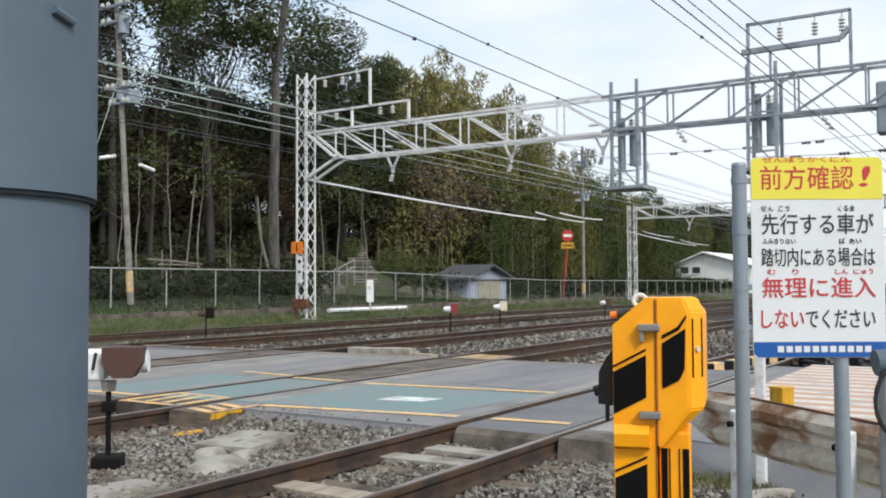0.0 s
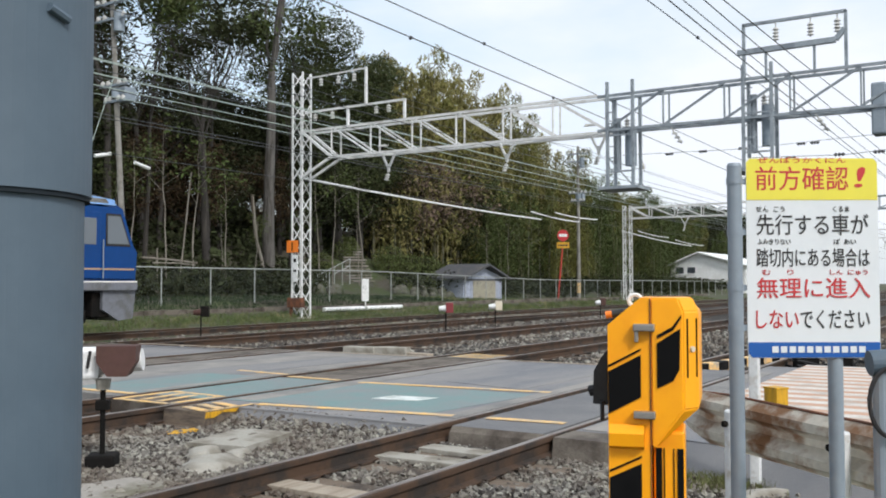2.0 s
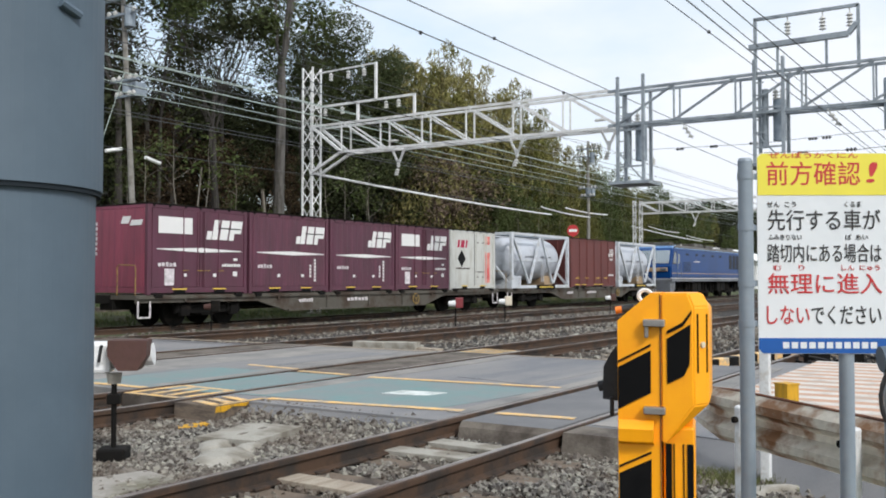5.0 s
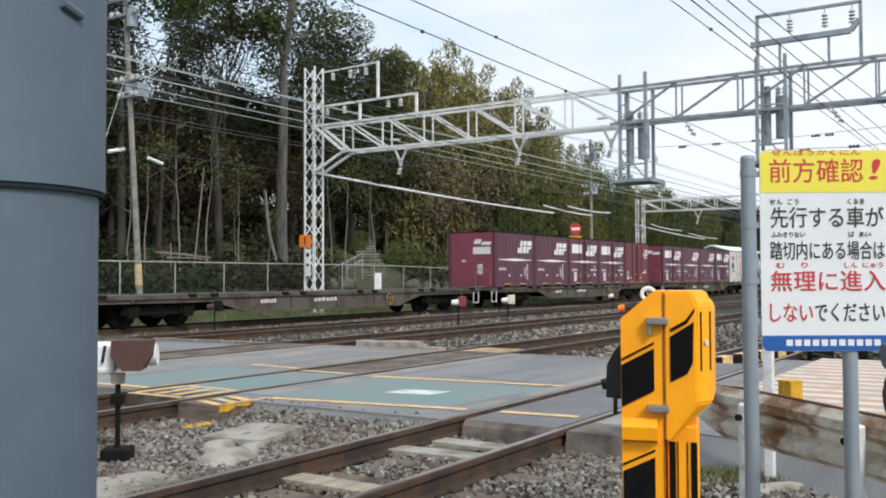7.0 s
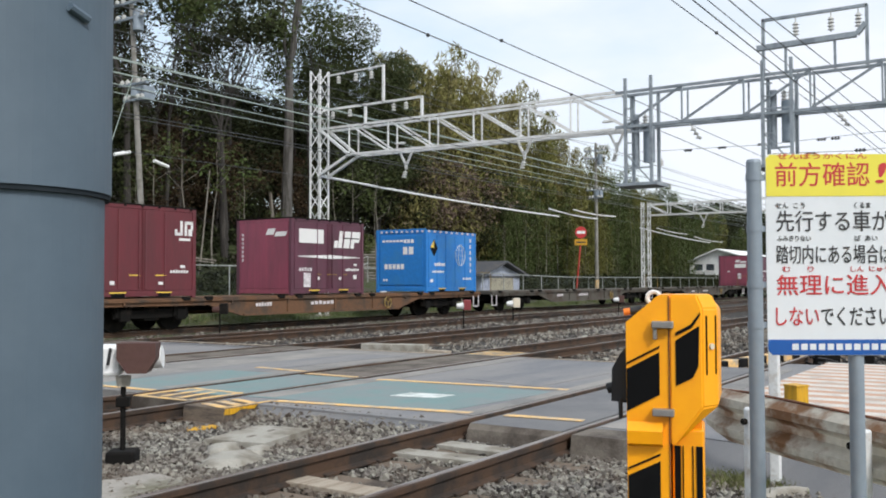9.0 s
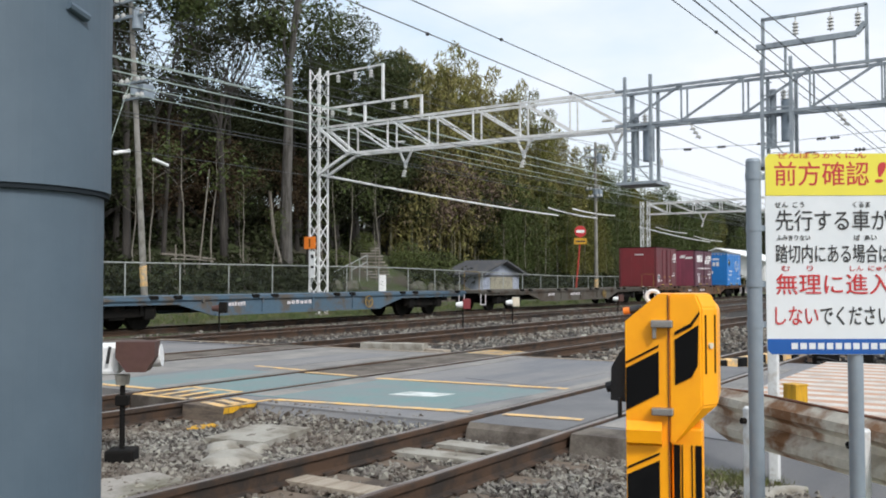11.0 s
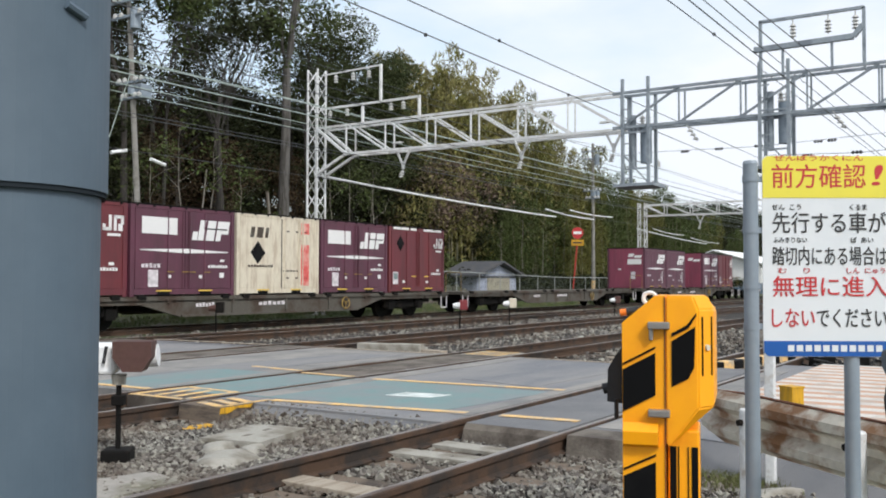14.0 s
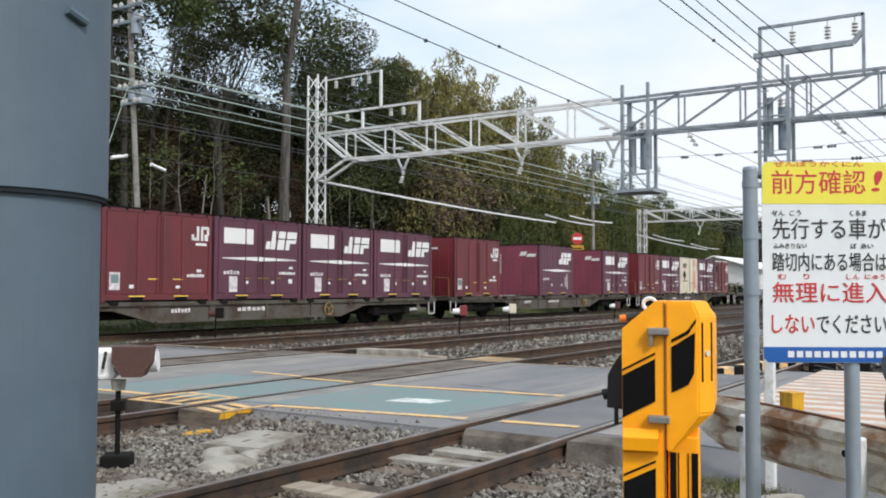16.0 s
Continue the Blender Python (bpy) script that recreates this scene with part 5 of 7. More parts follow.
X0, X1 = -60.0, 300.0
LINES = [  # across, height, thickness, surface
    (12.0, 5.0, 0.01, "wire"), (16.7, 4.95, 0.01, "wire"), (21.27, 4.9, 0.01, "wire"), (21.27, 5.85, 0.014, "wire"),
    (24.2, 8.28, 0.022, "wire_pale"), (24.2, 7.84, 0.024, "wire_pale"), (23.4, 7.27, 0.015, "wire_pale"), (24.6, 6.57, 0.012, "wire"), (22.3, 9.3, 0.012, "wire"), (23.1, 8.0, 0.012, "wire_pale"),
    (25.4, 7.5, 0.014, "wire_pale"), (20.6, 8.0, 0.012, "wire"), (3.82, 5.0, 0.01, "wire"), (16.7, 5.9, 0.012, "wire")]
for y, z, r, mat in LINES:
    wire("overhead_wire", [(-45, y, z), (28.9, y, z), (66.3, y, z), (108, y, z), (160, y, z)], r, mat, "thin overhead wire strung along the tracks", "overhead wire", group="overhead wires", sag=0.03)
for (ya, yb, yc), z in (((11.1, 12.2, 12.9), 7.07), ((12.1, 12.23, 12.3), 7.8), ((7.7, 7.17, 6.9), 7.91), ((7.5, 6.96, 6.6), 8.41), ((6.5, 5.48, 4.9), 7.38), ((8.2, 5.16, 3.2), 7.68)):
    wire("feeder_wire", [(-40, ya, z), (28.9, yb, z), (66.3, yc, z), (120, yc, z)], 0.014, "wire", "dark feeder wire strung high over the tracks", "overhead wire", group="feeder wires")
for x, y, z in ((17.8, 12.05, 7.07), (21.6, 12.2, 7.8), (26.0, 12.2, 7.07), (24.5, 7.2, 7.91)):
    bm = bmesh.new()
    bmesh.ops.create_icosphere(bm, subdivisions=2, radius=0.05, matrix=Matrix.Translation((x, y, z)))
    tagged(part("wire_clamp", bm, "wire"), "small dark clamp on the feeder wire", "clamp", "wire clamps")
# cross spans with strings of dark insulators, seen beyond the beam
for x, ya, yb, z, beads in ((45.0, 17.2, 5.0, 7.9, (14.6, 12.9, 11.0, 8.3, 7.7)), (38.0, 9.0, 2.2, 6.35, (8.2, 7.4, 5.6, 4.2))):
    span = thing("cross_span", pose(x, 0, 0), "thin cross span wire with dark insulators between the tracks", "overhead wire", "cross spans")
    part("span_wire", tube([(0, ya, z), (0, (ya + yb) / 2, z - 0.15), (0, yb, z + 0.05)], 0.012, 5), "wire", span)
    for y in beads:
        bm = bmesh.new()
        for k in range(3):
            bmesh.ops.create_cone(bm, cap_ends=True, segments=10, radius1=0.07, radius2=0.07, depth=0.07, matrix=pose(0, y + 0.13 * k, z - 0.12, 90, 0, 0))
        bar(bm, (0, y - 0.08, z - 0.12), (0, y + 0.34, z - 0.12), 0.025, sides=6)
        part("insulator", bm, "wire", span, "dark ribbed insulator")
# white sleeved cables beside the far track
for a, b, r in (((28.9, 25.1, 5.66), (52.0, 25.3, 5.3), 0.05), ((54.0, 27, 6.0), (66.5, 29, 6.1), 0.05), ((62, 29, 6.55), (70, 29, 6.5), 0.05),
                ((66.3, 25.5, 5.3), (84, 25.5, 4.75), 0.04), ((74, 27, 5.7), (82, 27, 5.5), 0.035), ((84, 27, 5.35), (93, 27, 5.15), 0.035)):
    wire("sleeved_cable", [a, b], r, "white", "white sleeved cable hung along the line", "cable", group="sleeved cables", sag=0.1)
for xx in (33.5, 47.0, 56.0):
    insulator(near_gantry, xx - 28.9, 12.0, 5.9, 0.3)


# ---- beside the camera ----
def steel_pole():
    p = thing("steel_pole", pose(0.627, 1.081, -0.3), "blue-grey galvanised steel pole with a sleeve joint, close by", "pole")
    bm = bmesh.new()
    bmesh.ops.create_cone(bm, cap_ends=True, segments=64, radius1=0.1395, radius2=0.1395, depth=1.637, matrix=Matrix.Translation((0, 0, 0.8185)))
    part("lower_tube", bm, "pole_grey", p, smooth=False)
    bm = bmesh.new()
    bmesh.ops.create_cone(bm, cap_ends=True, segments=64, radius1=0.1475, radius2=0.147, depth=2.6, matrix=Matrix.Translation((0, 0, 1.643 + 1.3)))
    part("upper_tube", bm, "pole_grey", p)
    bm = bmesh.new()
    bmesh.ops.create_cone(bm, cap_ends=True, segments=64, radius1=0.1455, radius2=0.1455, depth=0.006, matrix=Matrix.Translation((0, 0, 1.64)))
    part("joint_ring", bm, "dark_gap", p, "dark gap of the joint")
    bm = bar(bmesh.new(), (0.012, -0.150, 1.852), (0.04, -0.146, 1.844), 0.0055, sides=8)
    part("step_bolt", bm, "pole_grey", p)
    return p


steel_pole()


def gate_machine():
    """Local axes: x to the picture's right, y away, z up."""
    g = thing("crossing_gate_machine", pose(3.22, 1.12, -0.2, 0, 0, -73.5), "orange-yellow level crossing gate machine with black slanted stripes", "crossing gate")
    Z = 0.2
    # door half: reaches the ground
    part("cabinet", prism(bmesh.new(), [(-0.16, 0.0), (-0.012, 0.0), (-0.012, 1.385), (-0.045, 1.385), (-0.163, 1.285)], "y", -0.02, 0.30), "gate_yellow", g)
    # head: chamfered towards its side
    bm = bmesh.new()
    front = [(-0.010, 0.85), (0.004, 0.845), (0.105, 0.985), (0.105, 1.335), (0.085, 1.385), (-0.010, 1.385)]
    back = [(-0.010, 0.83), (0.03, 0.83), (0.168, 1.0), (0.168, 1.33), (0.12, 1.385), (-0.010, 1.385)]
    lo = [bm.verts.new((x, -0.02, z)) for x, z in front]
    mid = [bm.verts.new((x * 1.0 + (0.052 if x > 0.05 else 0), 0.05, z)) for x, z in front]
    hi = [bm.verts.new((x, 0.30, z)) for x, z in back]
    bm.faces.new(lo), bm.faces.new(hi[::-1])
    for ring_a, ring_b in ((lo, mid), (mid, hi)):
        for i in range(6):
            bm.faces.new((ring_a[i], ring_b[i], ring_b[(i + 1) % 6], ring_a[(i + 1) % 6]))
    bmesh.ops.recalc_face_normals(bm, faces=bm.faces[:])
    bmesh.ops.bevel(bm, geom=bm.edges[:], offset=0.006, segments=2, affect="EDGES")
    part("head", bm, "gate_yellow", g)
    part("column", block(bmesh.new(), -0.005, 0.105, 0.03, 0.27, 0.0, 0.9, 0.008), "gate_yellow", g)
    for x0, x1 in ((0.002, 0.024), (0.03, 0.034), (0.078, 0.1), (0.064, 0.068)):
        part("column_stripe", block(bmesh.new(), x0, x1, 0.026, 0.034, 0.0, 0.84), "gate_black", g)
    y = -0.0225

    def panel(name, pts, mat, parent=g, yy=y):
        return part(name, prism(bmesh.new(), pts, "y", yy - 0.002, yy + 0.004), mat, parent)

    def slant(x0, x1, z0, z1, rise):
        return [(x0, z0), (x1, z0 + rise), (x1, z1 + rise), (x0, z1)]
    panel("black_stripe", slant(-0.161, -0.045, 0.965, 1.117, 0.062), "gate_black")
    panel("thin_stripe", slant(-0.161, -0.045, 1.132, 1.140, 0.062), "gate_black")
    panel("black_stripe", slant(-0.158, -0.045, 0.55, 0.735, 0.055), "gate_black")
    panel("thin_stripe", slant(-0.158, -0.045, 0.755, 0.763, 0.055), "gate_black")
    panel("black_window", [(0.012, 1.06), (0.07, 1.09), (0.09, 1.13), (0.094, 1.275), (0.012, 1.222)], "gate_black")
    panel("thin_stripe", [(0.012, 1.25), (0.065, 1.28), (0.098, 1.325), (0.098, 1.312), (0.07, 1.268), (0.012, 1.238)], "gate_black")
    panel("door_seam", [(-0.013, 0.0), (-0.0105, 0.0), (-0.0105, 1.38), (-0.013, 1.38)], "rust")
    for x, yy in ((0.1185, -0.004), (0.1495, 0.039)):
        part("side_stripe", bar(bmesh.new(), (x, yy, 1.1), (x, yy, 1.31), 0.006), "gate_black", g)
    part("seal", bar(bmesh.new(), (0.13, 0.018, 1.2), (0.139, 0.011, 1.2), 0.011, sides=12), "cream", g)
    for z in (1.277, 0.965):
        part("hinge", block(bmesh.new(), -0.07, 0.006, -0.055, -0.018, z - 0.012, z + 0.014, 0.004), "brushed", g, "brushed metal clasp")
    part("latch", block(bmesh.new(), -0.066, -0.052, -0.045, -0.02, 1.225, 1.268, 0.003), "brushed", g)
    part("lock_shelf", prism(bmesh.new(), [(-0.03, 0.93), (-0.02, 0.84), (-0.055, 0.855), (-0.06, 0.90)], "x", -0.158, -0.035), "gate_yellow", g)
    # black gate-arm clamp at the far side
    part("arm_hub", block(bmesh.new(), -0.20, -0.16, 0.06, 0.2, 0.98, 1.16, 0.02), "black_rubber", g, "black arm clamp")
    part("arm_clamp", prism(bmesh.new(), [(-0.225, 0.99), (-0.17, 0.985), (-0.17, 1.19), (-0.195, 1.16), (-0.222, 1.11)], "y", 0.05, 0.16), "black_rubber", g)
    part("clamp_bolt", bar(bmesh.new(), (-0.19, 0.04, 0.93), (-0.19, 0.04, 1.0), 0.008, sides=8), "black_rubber", g)
    part("clamp_knob", bar(bmesh.new(), (-0.21, 0.1, 1.04), (-0.245, 0.1, 1.03), 0.02, sides=10), "black_rubber", g)
    part("lifting_eye", tube([(-0.075 + 0.024 * math.cos(2 * math.pi * k / 16), 0.16, 1.372 + 0.022 * math.sin(2 * math.pi * k / 16)) for k in range(17)], 0.008), "white", g, "white lifting ring")
    part("side_lamp", bar(bmesh.new(), (-0.165, 0.2, 1.318), (-0.12, 0.2, 1.325), 0.016, sides=12), "sign_black", g)
    part("lamp_lens", bar(bmesh.new(), (-0.19, 0.2, 1.314), (-0.165, 0.2, 1.318), 0.014, sides=12), "orange", g)
    return g


gate_machine()


# ---- the notice ----
def lettering(parent, text, x, z, size, mat, width=None, y=-0.0048):
    """Raised words, centred on x, scaled to the given width."""
    cu = bpy.data.curves.new("words", "FONT")
    cu.body, cu.size, cu.align_x, cu.extrude, cu.offset = text, size, "CENTER", 0.0008, size * 0.004
    tmp = bpy.data.objects.new("words", cu)
    scene.collection.objects.link(tmp)
    dg = bpy.context.evaluated_depsgraph_get()
    me = bpy.data.meshes.new_from_object(tmp.evaluated_get(dg))
    bpy.data.objects.remove(tmp)
    co = np.array([v.co[:] for v in me.vertices])
    if len(co):
        lo, hi = co.min(0), co.max(0)
        k = width / (hi[0] - lo[0]) if width else 1
        mid = (lo[0] + hi[0]) / 2
        for v in me.vertices:
            v.co.x = (v.co.x - mid) * k
    me.materials.clear()
    me.materials.append(M[mat])
    ob = new("lettering", me)
    ob.parent = parent
    ob.matrix_local = pose(x, y, z + 0.026, 90, 0, 0)
    return ob


def notice():
    n = thing("warning_notice", pose(4.38, 0.78, 0, 0, 0, -57.8), "white notice board with yellow head, red and black Japanese words", "sign")
    W, H, z0 = 0.595, 0.9, 0.902
    cs = []
    for cx, cz, a0 in ((W / 2 - 0.02, 0.02, -90), (W / 2 - 0.02, H - 0.02, 0), (-W / 2 + 0.02, H - 0.02, 90), (-W / 2 + 0.02, 0.02, 180)):
        for k in range(5):
            a = radians(a0 + 22.5 * k)
            cs.append((cx + 0.02 * math.cos(a), z0 + cz + 0.02 * math.sin(a)))
    part("board", prism(bmesh.new(), cs, "y", -0.002, 0.002), "sign_white", n)
    part("yellow_head", prism(bmesh.new(), [(-W / 2 + 0.002, z0 + 0.71), (W / 2 - 0.002, z0 + 0.71), (W / 2 - 0.002, z0 + H - 0.02), (W / 2 - 0.02, z0 + H - 0.002), (-W / 2 + 0.02, z0 + H - 0.002), (-W / 2 + 0.002, z0 + H - 0.02)], "y", -0.004, -0.002), "sign_yellow", n, "yellow head band")
    foot = part("blue_foot", prism(bmesh.new(), [(-W / 2 + 0.002, z0 + 0.07), (-W / 2 + 0.002, z0 + 0.02), (-W / 2 + 0.02, z0 + 0.002), (W / 2 - 0.02, z0 + 0.002), (W / 2 - 0.002, z0 + 0.02), (W / 2 - 0.002, z0 + 0.07)], "y", -0.004, -0.002), "sign_blue", n, "blue foot band with white bars")
    for i in range(11):
        x = -0.19 + i * 0.039
        part("name_bar", block(bmesh.new(), x, x + 0.028, -0.0055, -0.004, z0 + 0.024, z0 + 0.052), "sign_white", foot)
    lettering(n, "前方確認", -0.045, z0 + 0.738, 0.115, "sign_red", 0.42)
    mark = lettering(n, "!", 0.208, z0 + 0.742, 0.13, "sign_red", 0.038)
    for v in mark.data.vertices:
        v.co.x += 0.22 * v.co.y
    lettering(n, "ぜんぽうかくにん", -0.045, z0 + 0.853, 0.03, "sign_red", 0.4)
    lettering(n, "先行する車が", 0.0, z0 + 0.535, 0.1, "sign_black", 0.505)
    lettering(n, "せん  こう", -0.19, z0 + 0.632, 0.03, "sign_black", 0.13)
    lettering(n, "くるま", 0.13, z0 + 0.632, 0.03, "sign_black", 0.075)
    lettering(n, "踏切内にある場合は", 0.0, z0 + 0.39, 0.09, "sign_black", 0.51)
    lettering(n, "ふみきりない", -0.175, z0 + 0.485, 0.028, "sign_black", 0.15)
    lettering(n, "ば  あい", 0.145, z0 + 0.485, 0.028, "sign_black", 0.1)
    lettering(n, "無理に進入", 0.0, z0 + 0.25, 0.1, "sign_red", 0.51)
    lettering(n, "む     り", -0.16, z0 + 0.348, 0.028, "sign_red", 0.14)
    lettering(n, "しん  にゅう", 0.16, z0 + 0.348, 0.028, "sign_red", 0.17)
    lettering(n, "しない", -0.165, z0 + 0.112, 0.095, "sign_red", 0.19)
    lettering(n, "でください", 0.095, z0 + 0.112, 0.095, "sign_black", 0.31)
    for k, (x, top) in enumerate(((-0.352, 0.86 + z0), (0.108, z0 + 0.7))):
        bm = bar(bmesh.new(), (x, 0.035 if k else -0.01, -0.4), (x, 0.035 if k else -0.01, top), 0.0325, sides=32)
        post = part("post", bm, "galvanised", n, smooth=False)
        if not k:
            part("post_cap", bar(bmesh.new(), (x, -0.01, top), (x, -0.01, top + 0.015), 0.034, 0.028, sides=32), "galvanised", post)
    for z in (0.12, 0.3, 0.55, 0.78):
        bm = bar(bmesh.new(), (-0.352, -0.01, z0 + z), (-0.352, -0.01, z0 + z + 0.03), 0.0355, sides=32)
        part("clamp", bm, "galvanised", n)
        part("bracket", block(bmesh.new(), -0.325, -0.25, 0.003, 0.012, z0 + z + 0.002, z0 + z + 0.028), "galvanised", n)
    return n


notice()


# ---- guard rail ----
def guard_rail():
    g = thing("guard_rail", Matrix(), "rusty white corrugated guard rail on round posts", "guard rail")
    a, b = Vector((6.165, 1.855, 0)), Vector((4.89, 0.22, 0))
    d = (b - a).normalized()
    nrm = Vector((-d.y, d.x, 0))
    if nrm.dot(Vector((-1, -1, 0))) < 0:
        nrm = -nrm
    prof = [(0.0, 0.0), (0.075, 0.05), (0.08, 0.10), (0.0, 0.15), (0.0, 0.19), (0.08, 0.24), (0.075, 0.29), (0.0, 0.34)]
    bm = bmesh.new()
    n = 14
    rows = []
    for i in range(n + 1):
        f = i / n
        p = a.lerp(b, f)
        z0 = 0.19 - 0.035 * f + (0.02 if i == 0 else 0)
        squeeze = 0.8 if i == 0 else 1.0
        rows.append([bm.verts.new((p.x + nrm.x * o, p.y + nrm.y * o, z0 + h * squeeze + (0.035 if i == 0 else 0))) for o, h in prof])
    for r0, r1 in zip(rows, rows[1:]):
        for i in range(len(prof) - 1):
            bm.faces.new((r0[i], r0[i + 1], r1[i + 1], r1[i]))
    bmesh.ops.solidify(bm, geom=bm.faces[:], thickness=0.006)
    part("beam", bm, "rust_paint", g)
    part("rolled_edge", tube([(a.lerp(b, k / 6).x, a.lerp(b, k / 6).y, 0.532 - 0.035 * k / 6 + (0.0 if k else -0.02)) for k in range(7)], 0.009), "rust", g, "rusty rolled top edge")
    for f in (0.265, 0.685):
        p = a.lerp(b, f) + nrm * 0.12
        bm = bar(bmesh.new(), (p.x, p.y, -0.5), (p.x, p.y, 0.45), 0.053, sides=24)
        post = part("post", bm, "white_post", g, "white painted round post")
        part("post_cap", bar(bmesh.new(), (p.x, p.y, 0.45), (p.x, p.y, 0.46), 0.054, 0.047, sides=24), "white_post", post)
        q = p + nrm * 0.047
        part("bolt", bar(bmesh.new(), (q.x, q.y, 0.38), (q.x + nrm.x * 0.03, q.y + nrm.y * 0.03, 0.38), 0.02, sides=8), "underframe", post)
    # splice plate, rusted through
    p = a.lerp(b, 0.84) + nrm * 0.004
    bm = bmesh.new()
    rows = []
    for k in (-0.05, 0.06):
        rows.append([bm.verts.new((p.x + d.x * k + nrm.x * (o + 0.006), p.y + d.y * k + nrm.y * (o + 0.006), 0.157 + h)) for o, h in prof])
    for i in range(len(prof) - 1):
        bm.faces.new((rows[0][i], rows[0][i + 1], rows[1][i + 1], rows[1][i]))
    bmesh.ops.solidify(bm, geom=bm.faces[:], thickness=0.006)
    part("splice_plate", bm, "rust", g, "rusted splice plate")
    for f, z in ((0.36, 0.25), (0.36, 0.44), (0.83, 0.23), (0.83, 0.42)):
        p = a.lerp(b, f) + nrm * 0.03
        part("bolt", bar(bmesh.new(), (p.x, p.y, z), (p.x + nrm.x * 0.02, p.y + nrm.y * 0.02, z), 0.016, sides=8), "rust", g)
    return g


guard_rail()
p = thing("marker_post", pose(6.72, 1.6, -0.25), "slim white square post beside the road", "post")
part("shaft", block(bmesh.new(), -0.034, 0.034, -0.034, 0.034, 0, 1.1, 0.008), "white_post", p)
p = thing("yellow_box", pose(7.3, 1.58, -0.2, 0, 0, 58), "small yellow junction box on a stake by the road", "box")
part("case", block(bmesh.new(), -0.065, 0.065, -0.06, 0.06, 0.46, 0.64, 0.006), "box_yellow", p)
part("lid", block(bmesh.new(), -0.07, 0.07, -0.065, 0.065, 0.636, 0.65, 0.004), "box_yellow", p)
part("stake", block(bmesh.new(), -0.03, 0.03, -0.03, 0.03, 0, 0.46), "rust", p)
# black and yellow kerb bar beyond the crossing
k = thing("striped_kerb", pose(14.2, 4.3, 0, 0, 0, -9.5), "low black and yellow striped kerb bar by the crossing", "kerb", kind="")
for i in range(12):
    part("kerb_block", block(bmesh.new(), i * 0.36, 0.355 + i * 0.36, -0.09, 0.09, -0.28, -0.02, 0.015), "yellow_line" if i % 2 else "gate_black", k)
# unidentified grey head with a black cable loop at the roadside
l = thing("roadside_lamp", pose(3.85, 0.49, 0, 0, 0, -63), "grey rounded head on a neck with a hanging black cable loop", "lamp")
part("grey_head", bar(bmesh.new(), (0.02, 0.05, 0.925), (0.13, 0.05, 0.935), 0.05, sides=20), "pole_grey", l)
part("head_neck", bar(bmesh.new(), (0.06, 0.05, -0.3), (0.06, 0.05, 0.9), 0.03, sides=12), "galvanised", l)
part("cable_loop", tube([(0.1 + 0.1 * math.cos(radians(90 + 14 * i)), 0.0, 0.78 + 0.14 * math.sin(radians(90 + 14 * i))) for i in range(17)], 0.009), "black_rubber", l)


# ---- trackside equipment ----
def track_signal():
    s = thing("trackside_signal", pose(4.62, 5.99, -0.25, 0, 0, -50), "brown hooded box and white lamp case on a rusty stalk", "trackside signal")
    part("foot", block(bmesh.new(), -0.11, 0.11, -0.11, 0.11, 0, 0.19, 0.02), "underframe", s)
    part("stalk", bar(bmesh.new(), (0, 0, 0.1), (0, 0, 0.72), 0.021, sides=12), "underframe", s)
    part("clamp", block(bmesh.new(), -0.05, 0.05, -0.04, 0.04, 0.52, 0.6, 0.01), "underframe", s)
    part("collar", bar(bmesh.new(), (0, 0, 0.68), (0, 0, 0.76), 0.05, 0.06, sides=12), "concrete", s)
    part("hood", prism(bmesh.new(), [(-0.02, 1.02), (0.27, 1.02), (0.27, 0.9), (0.2, 0.79), (0.06, 0.79), (-0.02, 0.9)], "y", -0.16, 0.06), "brown_box", s, "brown hooded case")
    part("lamp_case", bar(bmesh.new(), (-0.22, 0.08, 0.86), (0.28, 0.08, 0.9), 0.088, sides=20), "white", s, "white lamp case")
    part("lamp_side", block(bmesh.new(), -0.25, -0.02, -0.05, 0.15, 0.76, 1.0, 0.03), "white", s)
    part("cable", bar(bmesh.new(), (-0.1, -0.08, 0.85), (-0.08, -0.08, 0.98), 0.012, sides=6), "black_rubber", s)


track_signal()
for x, y, h, c, kind in ((22.8, 14.2, 0.85, "brick_red", "red and white trackside box on a short stake"), (25.8, 14.2, 0.85, "cream", "cream and white trackside box on a short stake"),
                         (17.9, 20.1 - 1.0, 0.8, "underframe", "dark trackside box on a short stake"), (35.5, 14.6, 0.8, "brown_box", "brown and white trackside box on a short stake")):
    s = thing("trackside_box", pose(x, y, -0.28, 0, 0, -55), kind, "trackside box", "trackside boxes")
    part("stake", bar(bmesh.new(), (0, 0, 0), (0, 0, h - 0.1), 0.02, sides=8), "underframe", s)
    part("case", block(bmesh.new(), 0.0, 0.22, -0.1, 0.1, h - 0.17, h + 0.13, 0.02), c, s)
    part("lamp", bar(bmesh.new(), (-0.2, 0, h - 0.05), (0.0, 0, h - 0.04), 0.07, 0.1, sides=14), "white" if c != "underframe" else "brown_box", s)

for x, y, l in ((15.6, 2.9, 0.9), (16.3, 2.5, 0.7), (17.2, 2.0, 1.0)):
    s = thing("cable_tangle", pose(x, y, -0.24, 0, 0, 30 * l), "dark tangle of cables and low cases beside the track", "cables", "cable tangles")
    for k in range(5):
        a = 0.9 * k
        part("cable", tube([(l * (i / 7 - 0.5) * math.cos(0.3 * k), 0.25 * math.sin(i * 1.1 + a), 0.1 + 0.09 * k * abs(math.sin(i * 0.45 + a))) for i in range(8)], 0.016), "black_rubber", s)
    part("case", block(bmesh.new(), -0.2, 0.25, -0.15, 0.15, 0.0, 0.34, 0.02), "underframe", s, "dark low case")
